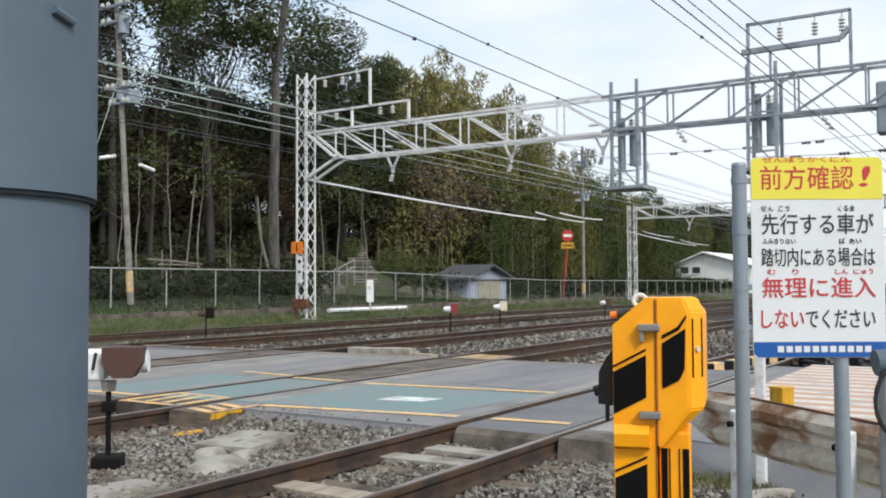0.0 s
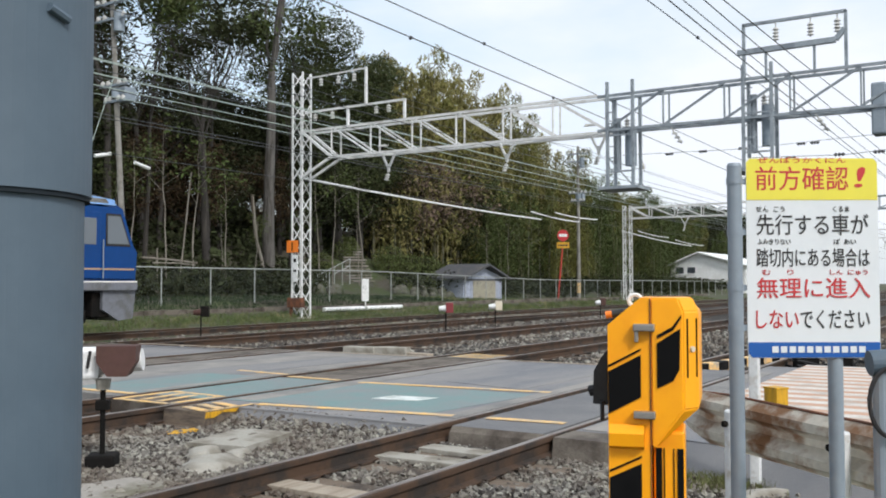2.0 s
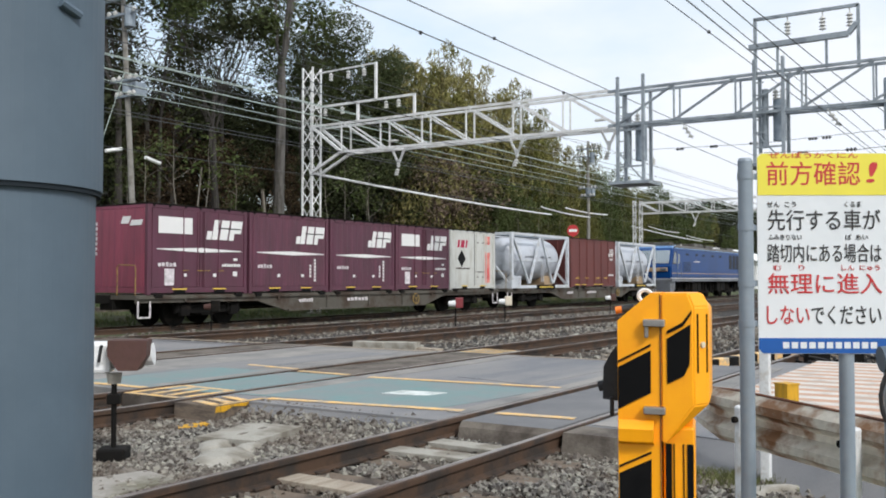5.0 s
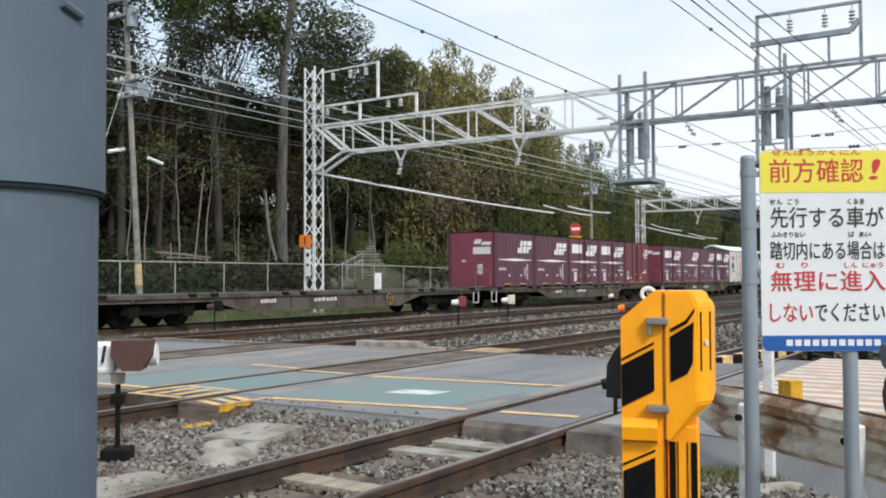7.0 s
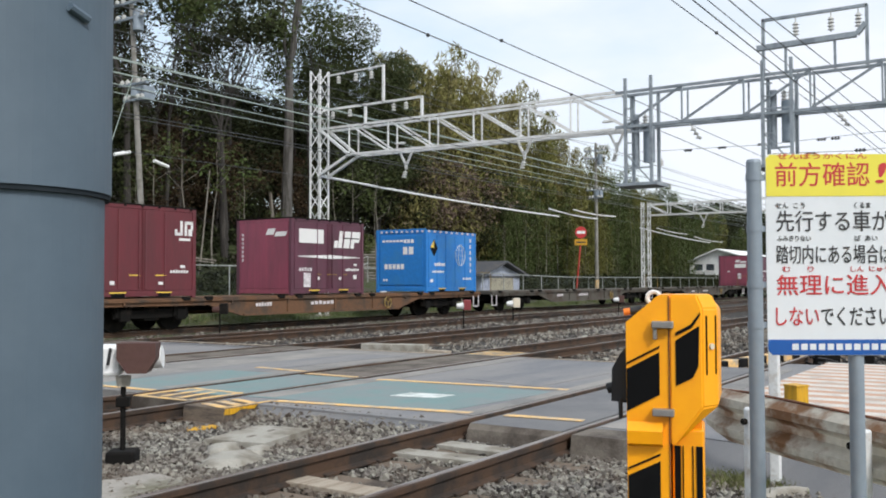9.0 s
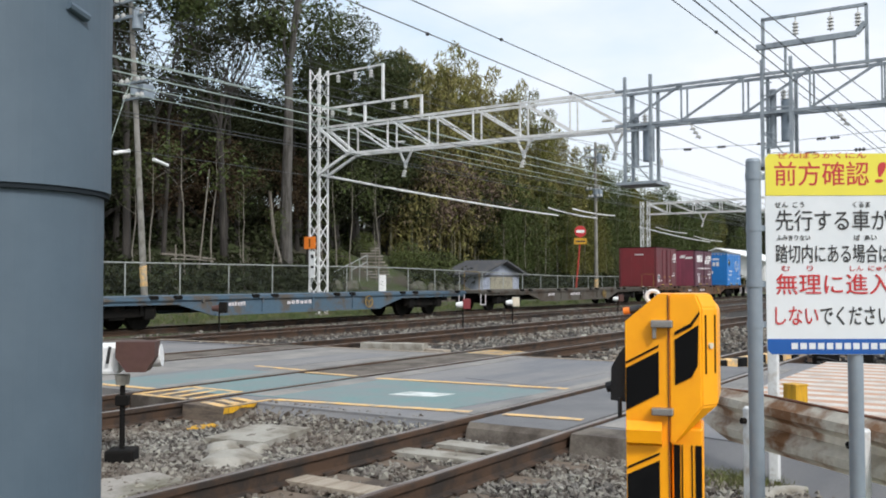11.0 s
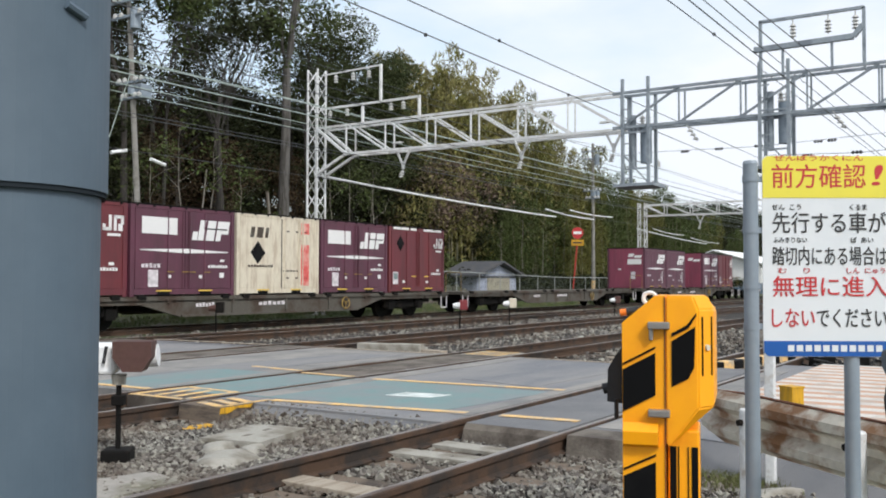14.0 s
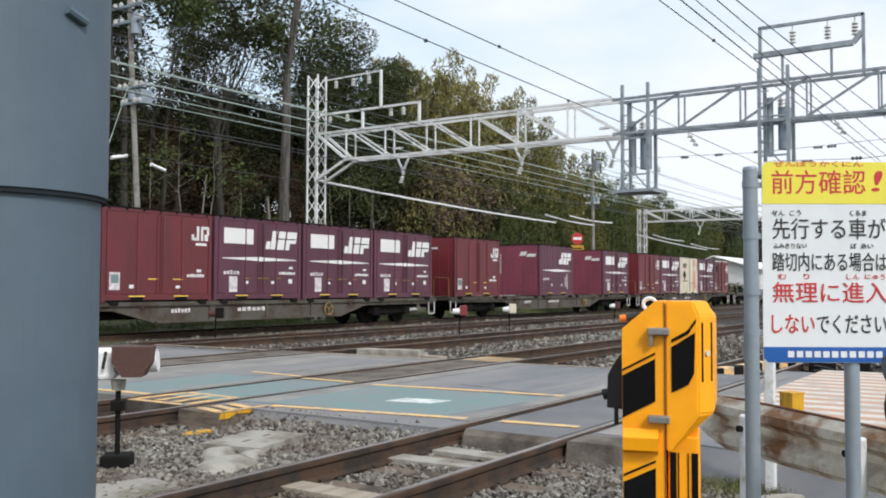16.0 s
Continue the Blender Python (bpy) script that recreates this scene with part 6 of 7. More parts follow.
slab = thing("concrete_slab", pose(5.95, 5.82, -0.19, 0, 0, 12), "weathered flat concrete cover slab lying on the ballast", "slab")
part("cover", prism(bmesh.new(), [(-0.42, -0.3), (0.4, -0.28), (0.42, 0.28), (-0.4, 0.3)], "z", 0.0, 0.085), "concrete", slab)
part("lifting_slot", block(bmesh.new(), -0.2, -0.1, -0.02, 0.02, 0.084, 0.088), "concrete_dark", slab)
part("lifting_slot", block(bmesh.new(), 0.12, 0.22, -0.02, 0.02, 0.084, 0.088), "concrete_dark", slab)
for x, y, sx, sy, sz in ((6.5, 1.5, 0.3, 0.12, 0.05), (5.08, 5.3, 0.37, 0.22, 0.05), (5.34, 5.66, 0.22, 0.13, 0.06), (5.5, 5.42, 0.16, 0.1, 0.04)):
    bm = bmesh.new()
    bmesh.ops.create_icosphere(bm, subdivisions=3, radius=1)
    for v in bm.verts:
        k = 1 + 0.45 * noise.noise(v.co * 1.5 + Vector((x, y, 0)))
        v.co = Vector((v.co.x * sx * k, v.co.y * sy * k, v.co.z * sz * k))
    ob = part("flat_rock", bm, "concrete", smooth=True)
    ob.matrix_world = pose(x, y, -0.155 if y > 2 else -0.215, 0, 0, 25 if y > 2 else -50)
    tagged(ob, "pale smooth flat rock in the ballast", "rock", "pale rocks")
for x, y, a in ((3.86, 3.84, 2), (4.78, 3.95, -2), (6.05, 3.98, 3), (6.5, 3.86, -3)):
    bm = block(bmesh.new(), -0.11, 0.11, -0.4, 0.4, -0.02, 0.02, 0.006)
    ob = part("loose_board", bm, "light_timber" if x < 5.5 else "concrete")
    ob.matrix_world = pose(x, y, -0.142, 0, 0, a)
    tagged(ob, "pale weathered board lying between the rails", "plate", "loose plates")
bm = prism(bmesh.new(), [(-0.5, -0.2), (0.3, -0.28), (0.46, 0.1), (0.1, 0.26), (-0.48, 0.22)], "z", -0.03, 0.02)
ob = part("flat_slab", bm, "stair_stone")
ob.matrix_world = pose(4.0, 5.2, -0.155, 0, 0, 10)
tagged(ob, "low tan concrete slab half sunk in the ballast", "slab", "pale rocks")
for x0, y0 in ((14.3, 10.85), (14.5, 10.25)):
    bm = block(bmesh.new(), -0.15, 0.15, -0.32, 0.32, -0.2, 0.05, 0.012)
    ob = part("concrete_kerb_stone", bm, "concrete")
    ob.matrix_world = pose(x0, y0, -0.02, 0, 0, 14)
    tagged(ob, "pale rough concrete kerb stone at the crossing's edge", "kerb stone", "kerb stones")
for x, y, a, l in ((13.75, 6.6, 8, 0.5), (14.1, 5.7, -12, 0.35), (14.4, 5.2, 20, 0.3), (14.0, 9.3, 5, 0.45), (14.6, 9.8, -8, 0.4), (15.2, 6.1, 30, 0.3)):
    ob = part("edging_stone", block(bmesh.new(), -0.1, 0.1, -l, l, -0.1, 0.06, 0.015), "light_timber")
    ob.matrix_world = pose(x, y, -0.13, 0, 0, a)
    tagged(ob, "pale worn edging stone lying at the crossing's end", "edging stone", "edging stones")


# ---- far side: trough, fence, poles, shed, stairs ----
def far_side():
    t = thing("cable_trough", Matrix(), "low weathered concrete cable trough along the grass", "cable trough", kind="structure")
    for i in range(40):
        x = 12 + 2.0 * i
        z = 0.02 if x < 60 else -0.03
        part("trough_segment", block(bmesh.new(), x, x + 1.97, 26.35, 26.65, z - 0.25, z + 0.27 - 0.02 * math.sin(i * 2.1), 0.01), "concrete_dark", t)
    f = thing("chain_link_fence", Matrix(), "grey chain-link fence with pipe posts along the railway", "fence")
    zs = lambda x: ground_z(x, 28.0)
    xs = [14 + 2.55 * i for i in range(38)]
    mesh = bmesh.new()
    for i, x in enumerate(xs):
        z = zs(x)
        part("fence_post", bar(bmesh.new(), (x, 28, z - 0.1), (x, 28, z + 1.52), 0.026, sides=8), "fence_post", f)
        if i + 1 < len(xs):
            x1, z1 = xs[i + 1], zs(xs[i + 1])
            part("top_rail", bar(bmesh.new(), (x, 28, z + 1.5), (x1, 28, z1 + 1.5), 0.026, sides=8), "fence_post", f)
            if x < 70:
                n = 17
                for k in range(n):
                    u, v = k / n, (k + 1) / n
                    for s in (0, 1):
                        a0, b0 = (0, 1) if s else (1, 0)
                        xa, xb = x + (x1 - x) * u, x + (x1 - x) * v
                        for lvl in range(5):
                            za, zb = z + 0.05 + 0.29 * (lvl + a0), z + 0.05 + 0.29 * (lvl + b0)
                            bar(mesh, (xa, 28, za), (xb, 28, zb), 0.0032, 0.0032)
    tagged(part("chain_link", mesh, "fence_wire", f), kind="stuff")

    for x, y, top, lean, r, lab in ((23.35, 29.0, 12.6, -0.85, 0.13, "leaning concrete utility pole with transformers and crossarms"), (66.2, 29.0, 12.2, 0.0, 0.15, "concrete utility pole with crossarms behind the fence")):
        p = thing("utility_pole", pose(x, y, ground_z(x, y) - 0.2), lab, "utility pole", "utility poles")
        part("shaft", bar(bmesh.new(), (0, 0, 0), (lean, 0, top), r, r * 0.62, sides=16), "utility_concrete", p)
        at = lambda z: lean * z / top
        part("warning_wrap", bar(bmesh.new(), (at(0.7), 0, 0.7), (at(1.5), 0, 1.5), r + 0.008, sides=16), "yellow_line", p, "yellow warning wrap")
        for z, w in ((11.6, 0.9), (11.0, 0.9), (8.5, 0.8), (7.9, 0.6)):
            part("crossarm", bar(bmesh.new(), (at(z) - 0.1, -w, z), (at(z) - 0.1, w, z), 0.09), "galvanised", p)
            for s in (-0.8, -0.4, 0.4, 0.8):
                insulator(p, at(z) - 0.1, s * w, z + 0.22, 0.2)
        part("transformer", block(bmesh.new(), at(8.3) + 0.15, at(8.3) + 0.7, -0.3, 0.3, 7.95, 8.5, 0.05), "galvanised", p)
        part("switch_box", bar(bmesh.new(), (at(10.9) , -0.35, 10.5), (at(10.9), -0.35, 11.3), 0.2, sides=14), "galvanised", p)
        part("clamp_band", bar(bmesh.new(), (at(8.2), 0, 8.05), (at(8.2), 0, 8.4), r + 0.05, sides=14), "galvanised", p)
        if lean:
            for z, s in ((5.75, -1), (5.55, 1)):
                part("cable_box", bar(bmesh.new(), (at(z) + s * 0.55, -0.2, z + 0.08), (at(z) + s * 1.25, -0.2, z - 0.08), 0.07, sides=10), "white", p, "white cable sleeve")
            wire("guy_wire", [(at(9), 0, 9), (-3.2, -0.4, 2.5)], 0.015, "wire_pale", "", parent=p)
    for (y0, z0), (y1, z1) in (((28.6, 11.6), (28.8, 11.9)), ((29.3, 9.1), (29.3, 8.7)), ((28.4, 8.5), (28.4, 8.4))):
        wire("utility_cable", [(-30, y0, z0 + 0.4), (22.7, y0, z0), (66.2, y1, z1), (130, y1, z1)], 0.016, "wire", "dark utility cable between the poles", "cable", group="utility cables", sag=0.5)

    s = thing("round_road_sign", pose(62.0, 28.4, ground_z(62, 28.4) - 0.1, 0, 0, -60), "round red sign over a yellow plate on a leaning red pole", "sign")
    part("pole", bar(bmesh.new(), (-0.4, 0.05, 0), (0.05, 0.05, 4.9), 0.06, sides=8), "red_pole", s)
    part("disc", bar(bmesh.new(), (0, 0.0, 4.9), (0, -0.04, 4.9), 0.42, sides=28), "sign_red", s)
    part("disc_bar", block(bmesh.new(), -0.3, 0.3, -0.06, -0.04, 4.8, 5.0), "white", s)
    part("plate", block(bmesh.new(), -0.45, 0.45, -0.04, 0.0, 3.95, 4.4, 0.01), "box_yellow", s, "yellow plate with dark bars")
    part("plate_bar", block(bmesh.new(), -0.34, 0.34, -0.05, -0.04, 4.12, 4.22), "sign_black", s)

    s = thing("marker_board", pose(34.6, 26.0, -0.05, 0, 0, -55), "narrow white marker board with a curved black stroke", "sign")
    part("stake", bar(bmesh.new(), (0, 0.02, -0.2), (0, 0.02, 0.6), 0.03, sides=8), "white_post", s)
    b = part("board", block(bmesh.new(), -0.16, 0.16, -0.02, 0.01, 0.5, 1.55, 0.01), "white", s)
    bm = bmesh.new()
    for i in range(9):
        a0, a1 = radians(50 + 30 * i), radians(50 + 30 * (i + 1))
        bar(bm, (0.075 * math.cos(a0), -0.025, 1.16 + 0.09 * math.sin(a0)), (0.075 * math.cos(a1), -0.025, 1.16 + 0.09 * math.sin(a1)), 0.03, 0.01)
    part("stroke", bm, "sign_black", b)
    for x0, x1 in ((31.2, 34.1), (34.25, 37.2)):
        p = thing("white_pipe", Matrix(), "white plastic pipe lying on short stands", "pipe", "white pipes")
        part("tube", bar(bmesh.new(), (x0, 25.7, 0.14), (x1, 25.75, 0.14), 0.1, sides=16), "white", p)
        part("stand", block(bmesh.new(), (x0 + x1) / 2 - 0.08, (x0 + x1) / 2 + 0.08, 25.6, 25.85, -0.2, 0.06), "underframe", p)

    h = thing("shed", pose(0, 0, 0), "small blue-grey shed with tiled gable roof and beige shutter", "shed")
    gz = ground_z(52, 30) - 0.05
    x0, x1, xm, y0, y1 = 50.3, 55.4, 52.9, 30.0, 32.2
    part("wall", prism(bmesh.new(), [(x0, gz - 0.3), (x1, gz - 0.3), (x1, 1.75), (xm, 2.35), (x0, 1.75)], "y", y0, y1), "shed_blue", h)
    for a, b in (((x0 - 0.55, 1.55), (xm, 2.48)), ((xm, 2.48), (x1 + 0.55, 1.55))):
        part("roof", prism(bmesh.new(), [a, b, (b[0], b[1] + 0.12), (a[0], a[1] + 0.12)], "y", y0 - 0.5, y1 + 0.5), "roof_tile", h, "dark tiled roof")
    sh = part("shutter", block(bmesh.new(), x0 + 1.2, x1 - 0.9, y0 - 0.04, y0 + 0.02, gz, 1.45), "shutter", h, "beige closed shutter")
    for i in range(10):
        part("slat", block(bmesh.new(), x0 + 1.25, x1 - 0.95, y0 - 0.055, y0 - 0.04, gz + 0.14 * i, gz + 0.14 * i + 0.1), "shutter", sh)
    for xx in (x0 + 0.15, x0 + 1.0, x1 - 0.85, x1 - 0.15):
        part("wall_post", block(bmesh.new(), xx - 0.07, xx + 0.07, y0 - 0.05, y0 - 0.002, gz, 1.7), "shed_blue", h)
    part("lintel", block(bmesh.new(), x0, x1, y0 - 0.06, y0 - 0.002, 1.46, 1.6), "roof_tile", h)

    st = thing("stone_stairs", pose(44.0, 33.5, 1.3, 0, 0, -50), "worn uneven stone stairs climbing the wooded slope", "stairs")
    rng = random.Random(17)
    for i in range(13):
        w, k, dx = 0.78 - 0.022 * i + rng.uniform(-0.06, 0.06), rng.uniform(-0.03, 0.03), -0.035 * i + rng.uniform(-0.06, 0.06)
        # Risers dark, treads pale: shade and lit tops put into the stone colours.
        step = part("step", block(bmesh.new(), dx - w, dx + w, 0.36 * i + 0.06, 0.36 * i + 0.5, 0.19 * i - 0.5, 0.19 * i + 0.09 + k), "stair_dark", st, "mossy riser, its shade put into the dark stone colour")
        part("tread", prism(bmesh.new(), [(dx - w - 0.08, 0.36 * i + rng.uniform(-0.05, 0.03)), (dx + w + 0.1, 0.36 * i + rng.uniform(-0.05, 0.03)), (dx + w + 0.04, 0.36 * i + 0.46), (dx - w, 0.36 * i + 0.46)],
                            "z", 0.19 * i + 0.09 + k, 0.19 * i + 0.165 + k), "stair_stone", step, "worn stone tread, coloured pale for its lit top")
    rail = thing("bank_handrail", Matrix(), "grey pipe handrail climbing the bank beside the stairs", "handrail")
    p0, p1 = Vector((38.2, 32.5, 1.5)), Vector((42.8, 33.3, 2.75))
    for i in range(6):
        p = p0.lerp(p1, i / 5)
        part("post", bar(bmesh.new(), (p.x, p.y, ground_z(p.x, p.y) - 0.1), p, 0.03, sides=6), "fence_post", rail)
    for d in (0.0, 0.4):
        part("rail", bar(bmesh.new(), p0 - Vector((0, 0, d)), p1 - Vector((0, 0, d)), 0.028, sides=6), "fence_post", rail)
    s = thing("stone_pillar", pose(48.4, 38, ground_z(48.4, 38) - 0.2), "small pale stone monument among the trees", "monument")
    part("shaft", block(bmesh.new(), -0.3, 0.3, -0.3, 0.3, 0, 1.6, 0.05), "stair_stone", s)
    part("cap", block(bmesh.new(), -0.42, 0.42, -0.42, 0.42, 1.6, 1.8, 0.06), "stair_stone", s)
    for i, (x, y, r) in enumerate(((46.3, 31.1, 0.35), (47.2, 31.2, 0.45), (48.1, 31.0, 0.4), (45.2, 31.3, 0.5), (49.2, 31.0, 0.35), (38.5, 31.0, 0.5), (37.4, 31.2, 0.4), (44.2, 31.0, 0.3), (46.8, 30.7, 0.28), (47.7, 30.6, 0.3), (48.6, 30.5, 0.26), (49.4, 30.6, 0.3), (45.7, 30.7, 0.25), (50.0, 30.9, 0.4))):
        bm = bmesh.new()
        bmesh.ops.create_icosphere(bm, subdivisions=2, radius=r)
        for v in bm.verts:
            v.co *= 1 + 0.3 * noise.noise(v.co * 2 + Vector((x, y, 0)))
        ob = part("boulder", bm, "stair_dark")
        ob.matrix_world = pose(x, y, ground_z(x, y) + 0.1)
        tagged(ob, "rough grey garden boulder at the slope's foot", "boulder", "boulders")

    h = thing("white_building", pose(0, 0, 0), "white gabled building with small dark windows beyond the trees", "building")
    part("wall", prism(bmesh.new(), [(29.0, 0), (38.6, 0), (38.6, 3.7), (34.9, 5.2), (29.0, 3.5)], "x", 118, 134), "house_white", h)
    part("roof", prism(bmesh.new(), [(28.6, 3.42), (34.9, 5.25), (39.0, 3.6), (39.0, 3.75), (34.9, 5.4), (28.6, 3.57)], "x", 117.4, 134.6), "house_white", h)
    for y in (37.4, 35.9):
        w = part("window", block(bmesh.new(), 117.96, 118.02, y - 0.5, y + 0.5, 2.6, 3.4), "window_dark", h)
        part("sill", block(bmesh.new(), 117.9, 118.0, y - 0.6, y + 0.6, 2.5, 2.6), "house_white", w)


far_side()


# ---- trees ----
def leaf_cloud(name, mat, centres, radii, per, size, parent, seed, flat=0.75, slim=0.42, droop=0.0, inner=0.25):
    """Many small bent leaves strewn in clumps; inner keeps them out of a clump's middle."""
    rng = np.random.default_rng(seed)
    c = np.repeat(np.asarray(centres, float), per, 0)
    r = np.repeat(np.asarray(radii, float), per)
    n = len(c)
    d = rng.normal(size=(n, 3))
    d /= np.linalg.norm(d, axis=1)[:, None]
    p = c + d * (r * rng.uniform(inner, 1.05, n) ** 0.6)[:, None] * (1, 1, flat)
    a = rng.normal(size=(n, 3)) * (1, 1, 0.6) - (0, 0, droop)
    a /= np.linalg.norm(a, axis=1)[:, None]
    b = np.cross(a, rng.normal(size=(n, 3)))
    b /= np.linalg.norm(b, axis=1)[:, None]
    s = size * rng.uniform(0.6, 1.4, n)[:, None]
    v = np.stack([p - a * s, p + b * s * slim, p + a * s, p - b * s * slim], 1).reshape(-1, 3)
    me = bpy.data.meshes.new(name)
    me.from_pydata(v.tolist(), [], np.arange(4 * n).reshape(-1, 4).tolist())
    me.materials.append(M[mat])
    ob = new(name, me)
    ob.parent = parent
    return ob


def bare_tree(label, height, trunk_r, fork, bark, leaf, per, seed, lean=0.0, levels=4, wide=0.5):
    """A tall tree whose trunk forks again and again into bare twigs, with a few tufts of leaves."""
    rng = random.Random(seed)
    t = thing("tree", Matrix(), label, "tree", "trees on the hillside")
    wood = bmesh.new()
    tips = []

    def limb(p, d, length, r, level):
        n = 4 if level < 2 else 2
        for _ in range(n):
            q = p + d * length / n
            bar(wood, p, q, r, r * 0.86, sides=9 if level == 0 else (6 if level < 3 else 4))
            if level and rng.random() < 0.4:
                tips.append(q)
            p, r = q, r * 0.86
            d = (d + Vector((rng.uniform(-1, 1), rng.uniform(-1, 1), rng.uniform(-0.3, 0.5))) * (0.06 if level == 0 else 0.2)).normalized()
        if level == levels:
            tips.append(p)
            return
        for _ in range(rng.choice((2, 3, 3)) if level else 4):
            a = rng.uniform(0, 6.28)
            s = wide * rng.uniform(0.5, 1.3)
            e = (d + Vector((math.cos(a) * s, math.sin(a) * s, rng.uniform(-0.05, 0.3)))).normalized()
            limb(p, e, length * rng.uniform(0.5, 0.8) * (0.62 if level == 0 else 1.0), r * rng.uniform(0.5, 0.75), level + 1)

    limb(Vector((0, 0, -0.6)), Vector((lean, 0, 1)).normalized(), height * fork, trunk_r, 0)
    part("trunk", wood, bark, t)
    if per:
        leaf_cloud("crown", leaf, tips, [rng.uniform(0.4, 1.1) for _ in tips], per, 0.13, t, seed)
    return t


def tree(label, height, spread, base, limbs, trunk_r, leaf, per, size, bark, seed, clump=0.9, category="tree", twig=4, inner=0.25):
    rng = random.Random(seed)
    t = thing("tree", Matrix(), label, category, "trees on the hillside")
    wood = bmesh.new()
    pts, k = [], 9
    dx = dy = 0.0
    for i in range(k + 1):
        pts.append(Vector((dx, dy, height * 0.92 * i / k - 0.6)))
        dx += rng.uniform(-0.2, 0.2) * height / 16
        dy += rng.uniform(-0.2, 0.2) * height / 16
    for i in range(k):
        bar(wood, pts[i], pts[i + 1], trunk_r * (1 - 0.9 * i / k), trunk_r * (1 - 0.9 * (i + 1) / k), sides=9)
    centres, radii = [], []
    for j in range(limbs):
        f = base + (0.97 - base) * (j + rng.random() * 0.8) / limbs
        i = min(k - 1, int(f * k))
        p = pts[i].lerp(pts[i + 1], f * k - i)
        a = rng.uniform(0, 6.28)
        reach = spread * (1 - 0.55 * max(0, (f - base) / (1.0 - base))) * rng.uniform(0.55, 1.1)
        q = p + Vector((math.cos(a) * reach * 0.55, math.sin(a) * reach * 0.55, reach * rng.uniform(0.2, 0.6)))
        e = q + Vector((math.cos(a + rng.uniform(-0.6, 0.6)) * reach * 0.5, math.sin(a) * reach * 0.5, reach * rng.uniform(0.15, 0.6)))
        r = trunk_r * (1 - 0.85 * f) * 0.6
        bar(wood, p, q, r, r * 0.6, sides=6)
        bar(wood, q, e, r * 0.6, r * 0.25, sides=5)
        centres += [q, e]
        radii += [clump * spread * 0.3 * rng.uniform(0.7, 1.2), clump * spread * 0.34 * rng.uniform(0.7, 1.2)]
        if twig:
            for _ in range(twig):
                s = q.lerp(e, rng.random())
                w = s + Vector((rng.uniform(-1, 1), rng.uniform(-1, 1), rng.uniform(0.1, 1.2))) * reach * 0.45
                bar(wood, s, w, r * 0.3, r * 0.1, sides=4)
                centres.append(w)
                radii.append(clump * spread * 0.24 * rng.uniform(0.7, 1.3))
    part("trunk", wood, bark, t)
    if per:
        leaf_cloud("crown", leaf, centres, radii, per, size, t, seed, inner=inner)
    return t


def bamboo(label, height, spread, culms, leaf, per, seed):
    rng = random.Random(seed)
    t = thing("bamboo_clump", Matrix(), label, "bamboo", "bamboo on the hillside")
    centres, radii = [], []
    for j in range(culms):
        a, r = rng.uniform(0, 6.28), spread * math.sqrt(rng.random())
        h = height * rng.uniform(0.7, 1.0)
        b = Vector((math.cos(a) * r, math.sin(a) * r, -0.5))
        bend = Vector((rng.uniform(-1, 1), rng.uniform(-1, 0.4), 0)) * h * 0.12
        wood = bmesh.new()
        p = [b + Vector((0, 0, h * f)) + bend * f ** 3 for f in (0, 0.3, 0.55, 0.78, 0.92, 1.0)]
        for i in range(5):
            bar(wood, p[i], p[i + 1], 0.06 - 0.01 * i, 0.05 - 0.01 * i, sides=5)
        part("culm", wood, "bamboo", t)
        for k in range(12):
            f = 0.2 + 0.8 * k / 11
            centres.append(b + Vector((rng.uniform(-0.5, 0.5), rng.uniform(-0.5, 0.5), h * f)) + bend * f ** 3)
            radii.append(0.42 + 1.0 * (1 - f) ** 0.7)
    leaf_cloud("foliage", leaf, centres, radii, int(per * 1.5), 0.165, t, seed, flat=1.2, slim=0.2, droop=1.3)
    return t


def plant(proto, x, y, top, h0, seed, used):
    """Sets a copy on the slope, scaled so that it tops out at the given height."""
    rng = random.Random(seed)
    z = ground_z(x, y)
    k = max(0.25, (top - z) / h0)
    m = pose(x, y, z, 0, 0, rng.uniform(0, 360))
    ob = proto
    if proto in used:
        ob = copy_thing(proto, m)
    used.add(proto)
    ob.matrix_world = m @ Matrix.Diagonal((k * rng.uniform(0.85, 1.1), k * rng.uniform(0.85, 1.1), k, 1))
    return ob


